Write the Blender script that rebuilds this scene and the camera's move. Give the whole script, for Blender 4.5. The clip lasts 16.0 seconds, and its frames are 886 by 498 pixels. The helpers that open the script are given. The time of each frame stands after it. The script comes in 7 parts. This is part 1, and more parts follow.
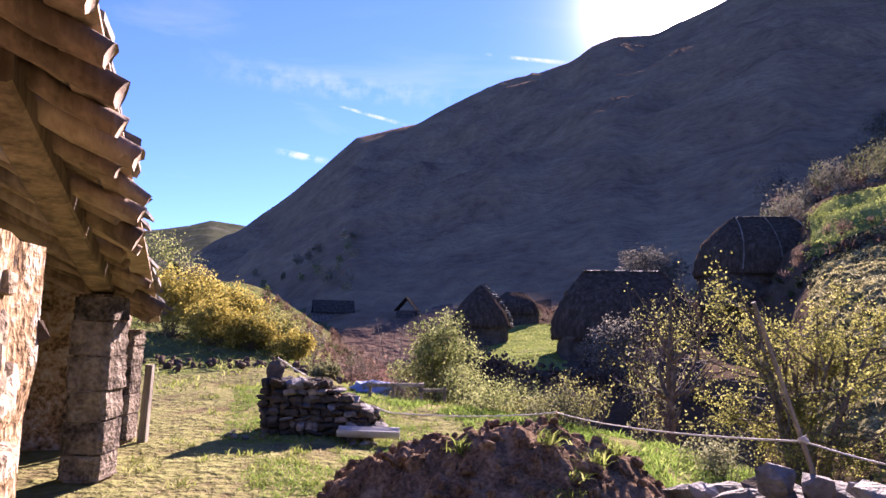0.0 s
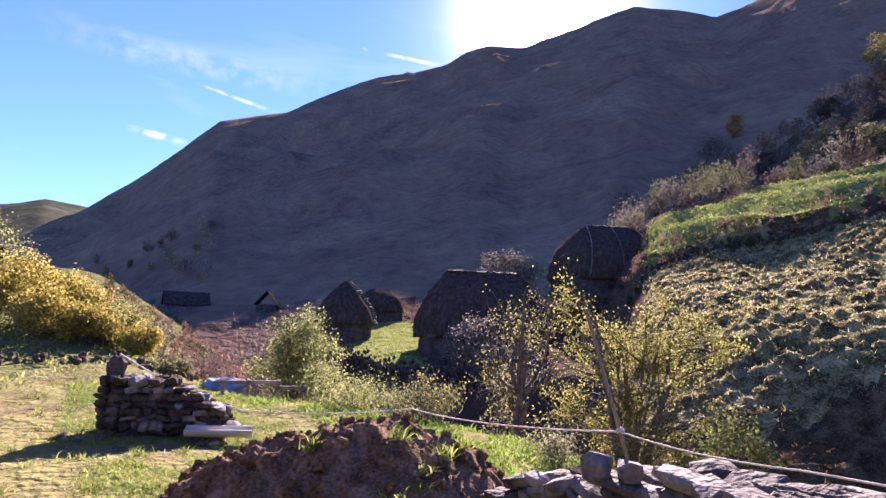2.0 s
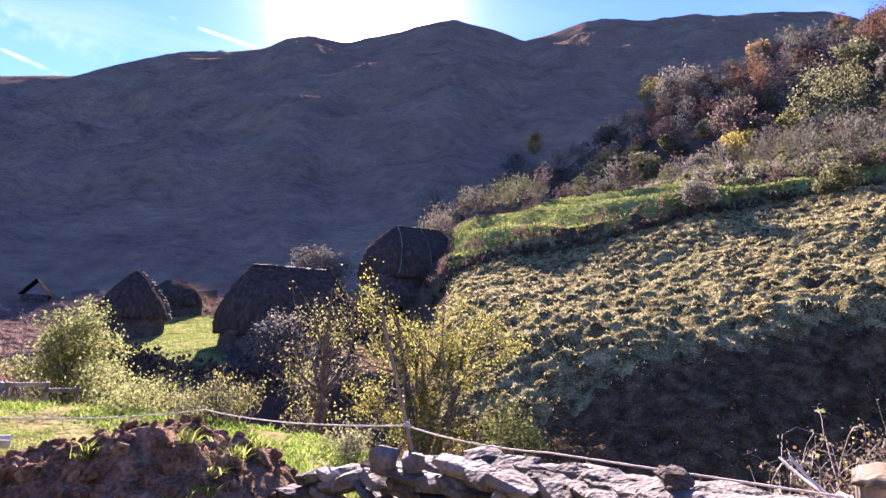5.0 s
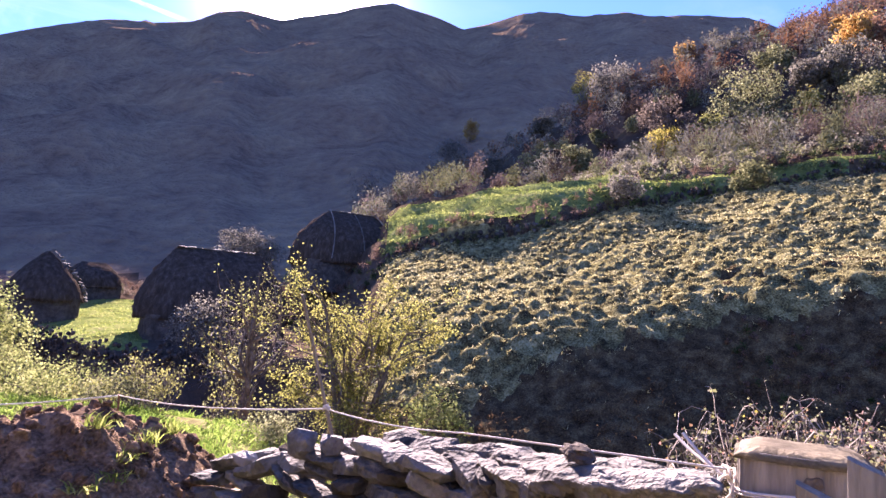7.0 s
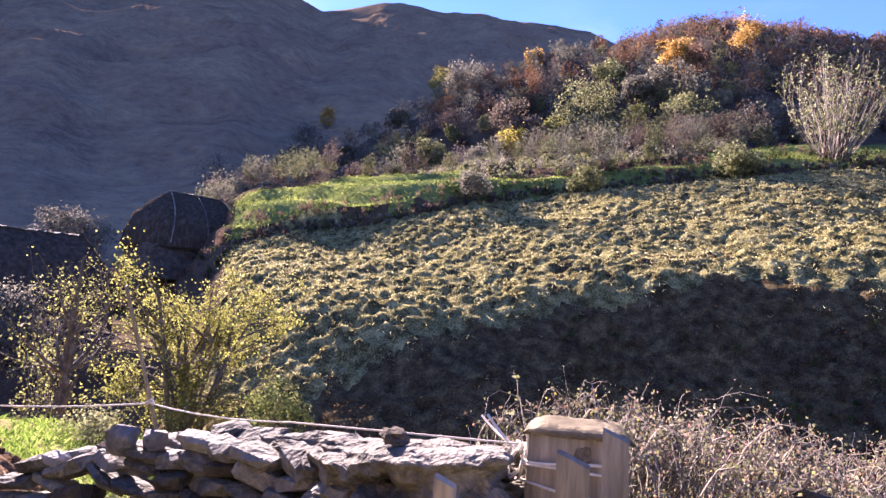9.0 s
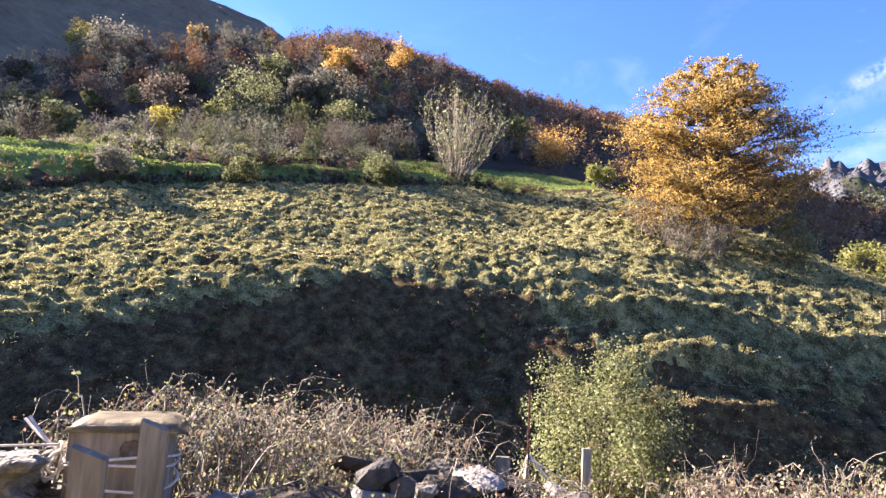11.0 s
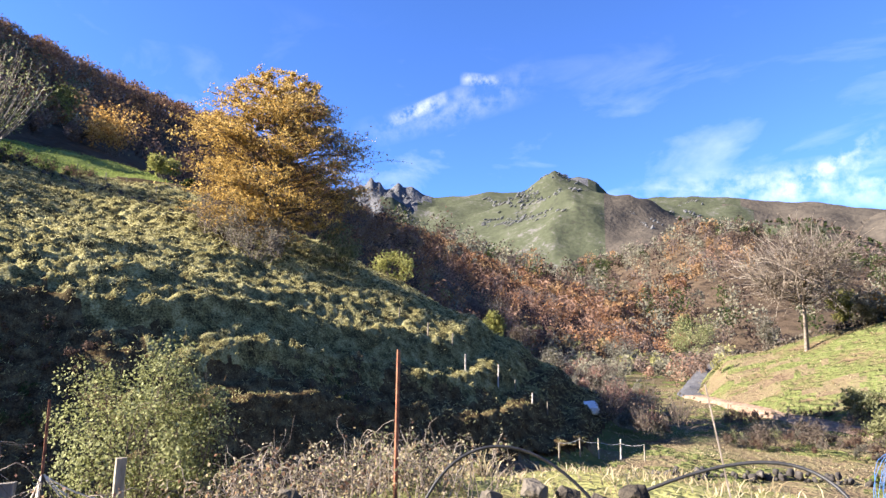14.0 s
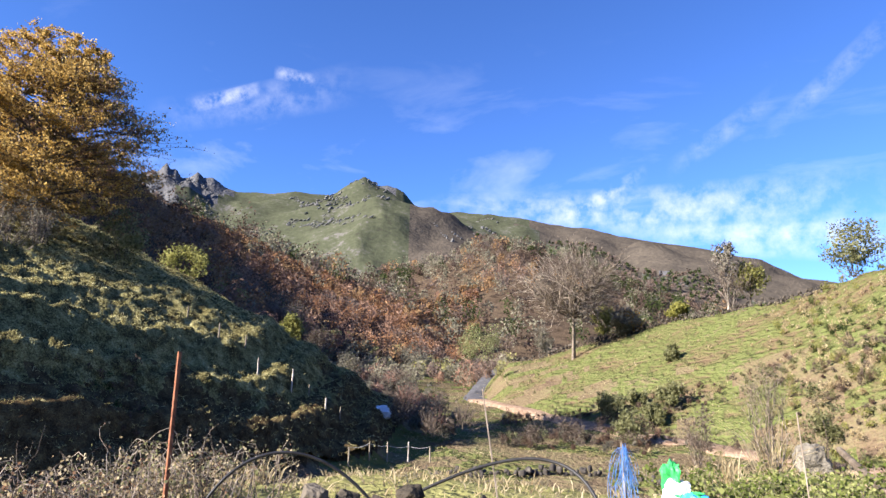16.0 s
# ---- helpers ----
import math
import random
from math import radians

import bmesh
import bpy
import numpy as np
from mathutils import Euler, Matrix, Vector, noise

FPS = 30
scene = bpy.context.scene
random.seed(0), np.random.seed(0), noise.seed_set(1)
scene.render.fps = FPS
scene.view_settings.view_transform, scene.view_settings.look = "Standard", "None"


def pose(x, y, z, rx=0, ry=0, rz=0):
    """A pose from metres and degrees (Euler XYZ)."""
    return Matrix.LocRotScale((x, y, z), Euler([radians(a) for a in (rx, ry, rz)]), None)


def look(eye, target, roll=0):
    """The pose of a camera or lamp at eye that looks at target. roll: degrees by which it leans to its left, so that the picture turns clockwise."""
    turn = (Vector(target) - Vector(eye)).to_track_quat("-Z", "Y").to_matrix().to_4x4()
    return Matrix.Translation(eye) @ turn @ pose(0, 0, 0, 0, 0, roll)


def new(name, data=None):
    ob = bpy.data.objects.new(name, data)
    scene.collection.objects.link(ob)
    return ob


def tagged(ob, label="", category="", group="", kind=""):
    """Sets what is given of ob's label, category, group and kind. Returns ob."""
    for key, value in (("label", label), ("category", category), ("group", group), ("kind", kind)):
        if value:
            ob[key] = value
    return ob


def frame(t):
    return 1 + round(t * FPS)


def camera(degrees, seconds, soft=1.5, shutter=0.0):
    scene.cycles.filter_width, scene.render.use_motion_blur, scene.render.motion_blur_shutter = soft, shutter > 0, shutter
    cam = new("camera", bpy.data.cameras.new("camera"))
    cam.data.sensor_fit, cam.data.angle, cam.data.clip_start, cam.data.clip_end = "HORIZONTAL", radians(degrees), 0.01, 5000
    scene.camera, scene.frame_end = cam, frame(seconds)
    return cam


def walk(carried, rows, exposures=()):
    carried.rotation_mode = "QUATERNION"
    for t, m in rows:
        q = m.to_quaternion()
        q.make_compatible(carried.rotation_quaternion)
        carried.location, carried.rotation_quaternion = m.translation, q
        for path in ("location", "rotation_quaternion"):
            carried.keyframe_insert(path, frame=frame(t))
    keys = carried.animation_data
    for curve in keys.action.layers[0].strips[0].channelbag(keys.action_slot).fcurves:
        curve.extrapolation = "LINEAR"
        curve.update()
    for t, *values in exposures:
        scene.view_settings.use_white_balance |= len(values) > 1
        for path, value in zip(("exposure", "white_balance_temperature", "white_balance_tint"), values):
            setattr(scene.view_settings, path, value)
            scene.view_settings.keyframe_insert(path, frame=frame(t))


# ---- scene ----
cam = camera(71.83, 16.0, soft=1.5)
EYE = 1.6
ROWS = [
    (0.0, 0.000, -0.000, 0.000, -0.26, 6.77, -1.35),
    (0.5, 0.013, -0.022, 0.004, -3.52, 6.71, -1.51),
    (1.0, 0.031, -0.047, 0.011, -6.38, 6.63, -1.82),
    (1.5, 0.042, -0.080, 0.010, -9.09, 6.68, -2.16),
    (2.0, 0.030, -0.133, 0.024, -12.86, 6.86, -2.43),
    (2.5, 0.021, -0.197, 0.036, -17.20, 7.05, -2.75),
    (3.0, 0.005, -0.270, 0.055, -20.90, 7.20, -3.23),
    (3.5, -0.002, -0.288, 0.064, -23.92, 7.35, -3.46),
    (4.0, 0.002, -0.307, 0.069, -26.30, 7.49, -3.23),
    (6.5, 0.067, -0.403, 0.050, -35.54, 6.76, -3.53),
    (7.0, 0.077, -0.419, 0.048, -36.78, 6.54, -3.59),
    (7.5, 0.075, -0.445, 0.049, -38.26, 6.34, -3.68),
    (8.0, 0.073, -0.473, 0.055, -40.41, 6.20, -3.80),
    (10.5, -0.043, -1.061, 0.116, -73.80, 7.41, -3.17),
    (11.0, 0.067, -1.145, 0.093, -81.86, 7.78, -3.08),
    (11.5, 0.104, -1.221, 0.072, -90.30, 8.16, -3.28),
    (12.0, 0.137, -1.242, 0.052, -97.40, 8.47, -3.53),
    (12.5, 0.116, -1.222, 0.055, -104.25, 8.73, -3.22),
    (13.0, 0.079, -1.211, 0.059, -109.18, 8.87, -2.54),
    (13.5, 0.056, -1.217, 0.055, -114.89, 8.94, -1.46),
    (14.0, 0.028, -1.222, 0.061, -121.18, 8.99, -0.42),
    (14.5, 0.016, -1.231, 0.060, -127.19, 9.16, -0.13),
    (15.0, -0.002, -1.234, 0.059, -131.67, 9.41, -0.55),
    (15.5, -0.022, -1.235, 0.058, -136.08, 9.60, -1.14),
    (16.0, -0.039, -1.235, 0.062, -139.69, 9.72, -1.43),
]
walk(cam, [(t, pose(x, y, EYE + z, 90 + pitch, roll, yaw)) for t, x, y, z, yaw, pitch, roll in ROWS],
     exposures=[(0.0, 2.2, 6400, 44), (3.5, 2.5, 6400, 44), (8.0, 2.8, 6450, 44), (10.5, 2.8, 6700, 26), (12.5, 2.62, 6700, 15), (13.5, 2.55, 6600, 15), (14.5, 2.2, 6450, 15), (16.0, 2.0, 6400, 15)])

# ---- sky and sun ----
SUN_AZ, SUN_EL = 21.5, 27.6


def toward(az, el):
    a, e = radians(az), radians(el)
    return Vector((math.sin(a) * math.cos(e), math.cos(a) * math.cos(e), math.sin(e)))


SUN_DIR = toward(SUN_AZ, SUN_EL)
sun = new("sun", bpy.data.lights.new("sun", "SUN"))
sun.data.energy, sun.data.angle, sun.data.color = 5.0, radians(0.6), (1.0, 0.93, 0.82)
sun.matrix_world = look(SUN_DIR * 50, (0, 0, 0))

world = bpy.data.worlds.new("world")
scene.world = world
world.use_nodes = True
wn, wl = world.node_tree.nodes, world.node_tree.links
background = wn["Background"]
sky = wn.new("ShaderNodeTexSky")
sky.sky_type, sky.sun_disc = "NISHITA", False
sky.sun_elevation, sky.sun_rotation = radians(SUN_EL), radians(SUN_AZ)
sky.altitude, sky.air_density, sky.dust_density, sky.ozone_density = 1500, 1.0, 0.12, 4.5
background.inputs["Strength"].default_value = 0.051


def wmath(op, a, b=None, clamp=False):
    n = wn.new("ShaderNodeMath")
    n.operation, n.use_clamp = op, clamp
    for i, v in enumerate((a, b)):
        if v is None:
            continue
        if isinstance(v, (int, float)):
            n.inputs[i].default_value = v
        else:
            wl.new(v, n.inputs[i])
    return n.outputs[0]


def wmix(kind, fac, a, b):
    n = wn.new("ShaderNodeMix")
    n.data_type, n.blend_type = "RGBA", kind
    for i, v in ((0, fac), (6, a), (7, b)):
        if isinstance(v, (int, float, tuple)):
            n.inputs[i].default_value = v
        else:
            wl.new(v, n.inputs[i])
    return n.outputs[2]


coords = wn.new("ShaderNodeTexCoord")
# deep autumn blue of the clear sky
deep = wmix("MULTIPLY", 1.0, sky.outputs[0], (0.64, 0.90, 1.34, 1))
# thin high cloud, drawn out along one direction
stretch = wn.new("ShaderNodeMapping")
stretch.inputs["Rotation"].default_value = (0.0, 0.0, radians(35))
stretch.inputs["Scale"].default_value = (1.3, 4.2, 9.0)
wl.new(coords.outputs["Generated"], stretch.inputs["Vector"])
wisp = wn.new("ShaderNodeTexNoise")
wisp.inputs["Scale"].default_value, wisp.inputs["Detail"].default_value = 1.5, 7.0
wisp.inputs["Roughness"].default_value, wisp.inputs["Distortion"].default_value = 0.58, 0.5
wl.new(stretch.outputs[0], wisp.inputs["Vector"])
split = wn.new("ShaderNodeSeparateXYZ")
wl.new(coords.outputs["Generated"], split.inputs[0])
low = wmath("SUBTRACT", 1.0, wmath("MULTIPLY", split.outputs[2], 2.0), True)
veil = wmath("MULTIPLY", wmath("MULTIPLY", wmath("SUBTRACT", wisp.outputs["Fac"], 0.53), 3.0, True), low, True)
clouded = wmix("MIX", wmath("MULTIPLY", veil, 0.75), deep, (7.0, 7.6, 8.4, 1))
# the glare of the low sun in the clear air round it
dot = wn.new("ShaderNodeVectorMath")
dot.operation = "DOT_PRODUCT"
wl.new(coords.outputs["Generated"], dot.inputs[0])
dot.inputs[1].default_value = SUN_DIR
near_sun = wmath("MAXIMUM", dot.outputs["Value"], 0.0)
glare = wmath("ADD", wmath("MULTIPLY", wmath("POWER", near_sun, 420.0), 60.0), wmath("MULTIPLY", wmath("POWER", near_sun, 110.0), 3.0))
tint = wn.new("ShaderNodeCombineColor")
for i, k in enumerate((1.0, 0.96, 0.98)):
    wl.new(wmath("MULTIPLY", glare, k), tint.inputs[i])
wl.new(wmix("ADD", 1.0, clouded, tint.outputs[0]), background.inputs["Color"])

# ---- materials ----


def surface(name, colours, scale=3.0, rough=0.85, bump=0.3, fine=6.0, stain=0.35, metal=0.0, through_light=0.0, island=0.0, stretch_by=None, spread=0.0, detail=6.0):
    """A rough natural surface: colours run over noise of two sizes; island varies piece by piece."""
    m = bpy.data.materials.new(name)
    m.use_nodes = True
    nodes, links = m.node_tree.nodes, m.node_tree.links
    bsdf = nodes["Principled BSDF"]
    geo = nodes.new("ShaderNodeNewGeometry")
    place = geo.outputs["Position"]
    if stretch_by:
        mp = nodes.new("ShaderNodeMapping")
        mp.inputs["Scale"].default_value = stretch_by
        links.new(place, mp.inputs["Vector"])
        place = mp.outputs[0]
    big = nodes.new("ShaderNodeTexNoise")
    big.inputs["Scale"].default_value, big.inputs["Detail"].default_value = scale, detail
    big.inputs["Roughness"].default_value = 0.62
    small = nodes.new("ShaderNodeTexNoise")
    small.inputs["Scale"].default_value, small.inputs["Detail"].default_value = scale * fine, 4.0
    links.new(place, big.inputs["Vector"])
    links.new(place, small.inputs["Vector"])
    mixv = nodes.new("ShaderNodeMath")
    mixv.operation = "MULTIPLY_ADD"
    links.new(small.outputs["Fac"], mixv.inputs[0])
    mixv.inputs[1].default_value = stain
    mid = nodes.new("ShaderNodeMath")
    mid.operation = "SUBTRACT"
    links.new(big.outputs["Fac"], mid.inputs[0])
    mid.inputs[1].default_value = stain * 0.5
    links.new(mid.outputs[0], mixv.inputs[2])
    value = mixv.outputs[0]
    if island or spread:
        add = nodes.new("ShaderNodeMath")
        add.operation = "MULTIPLY_ADD"
        if island:
            links.new(geo.outputs["Random Per Island"], add.inputs[0])
        else:
            info = nodes.new("ShaderNodeObjectInfo")
            links.new(info.outputs["Random"], add.inputs[0])
        add.inputs[1].default_value = island or spread
        off = nodes.new("ShaderNodeMath")
        off.operation = "SUBTRACT"
        links.new(value, off.inputs[0])
        off.inputs[1].default_value = (island or spread) * 0.5
        links.new(off.outputs[0], add.inputs[2])
        value = add.outputs[0]
    ramp = nodes.new("ShaderNodeValToRGB")
    links.new(value, ramp.inputs[0])
    el = ramp.color_ramp.elements
    while len(el) < len(colours):
        el.new(0.5)
    for i, c in enumerate(colours):
        el[i].position = 0.28 + 0.44 * i / max(1, len(colours) - 1)
        el[i].color = (*c, 1)
    links.new(ramp.outputs[0], bsdf.inputs["Base Color"])
    bsdf.inputs["Roughness"].default_value, bsdf.inputs["Metallic"].default_value = rough, metal
    bsdf.inputs["Specular IOR Level"].default_value = 0.0 if rough > 0.9 or through_light else 0.25
    if bump:
        b = nodes.new("ShaderNodeBump")
        b.inputs["Strength"].default_value, b.inputs["Distance"].default_value = bump, 0.35 / scale
        links.new(mixv.outputs[0], b.inputs["Height"])
        links.new(b.outputs[0], bsdf.inputs["Normal"])
    if through_light:
        tr = nodes.new("ShaderNodeBsdfTranslucent")
        links.new(ramp.outputs[0], tr.inputs["Color"])
        mx = nodes.new("ShaderNodeMixShader")
        mx.inputs[0].default_value = through_light
        links.new(bsdf.outputs[0], mx.inputs[1])
        links.new(tr.outputs[0], mx.inputs[2])
        links.new(mx.outputs[0], nodes["Material Output"].inputs["Surface"])
    return m


def leaf(name, *colours):
    return surface(name, colours, scale=0.4, rough=0.6, bump=0.0, stain=0.3, through_light=0.5, island=0.38)


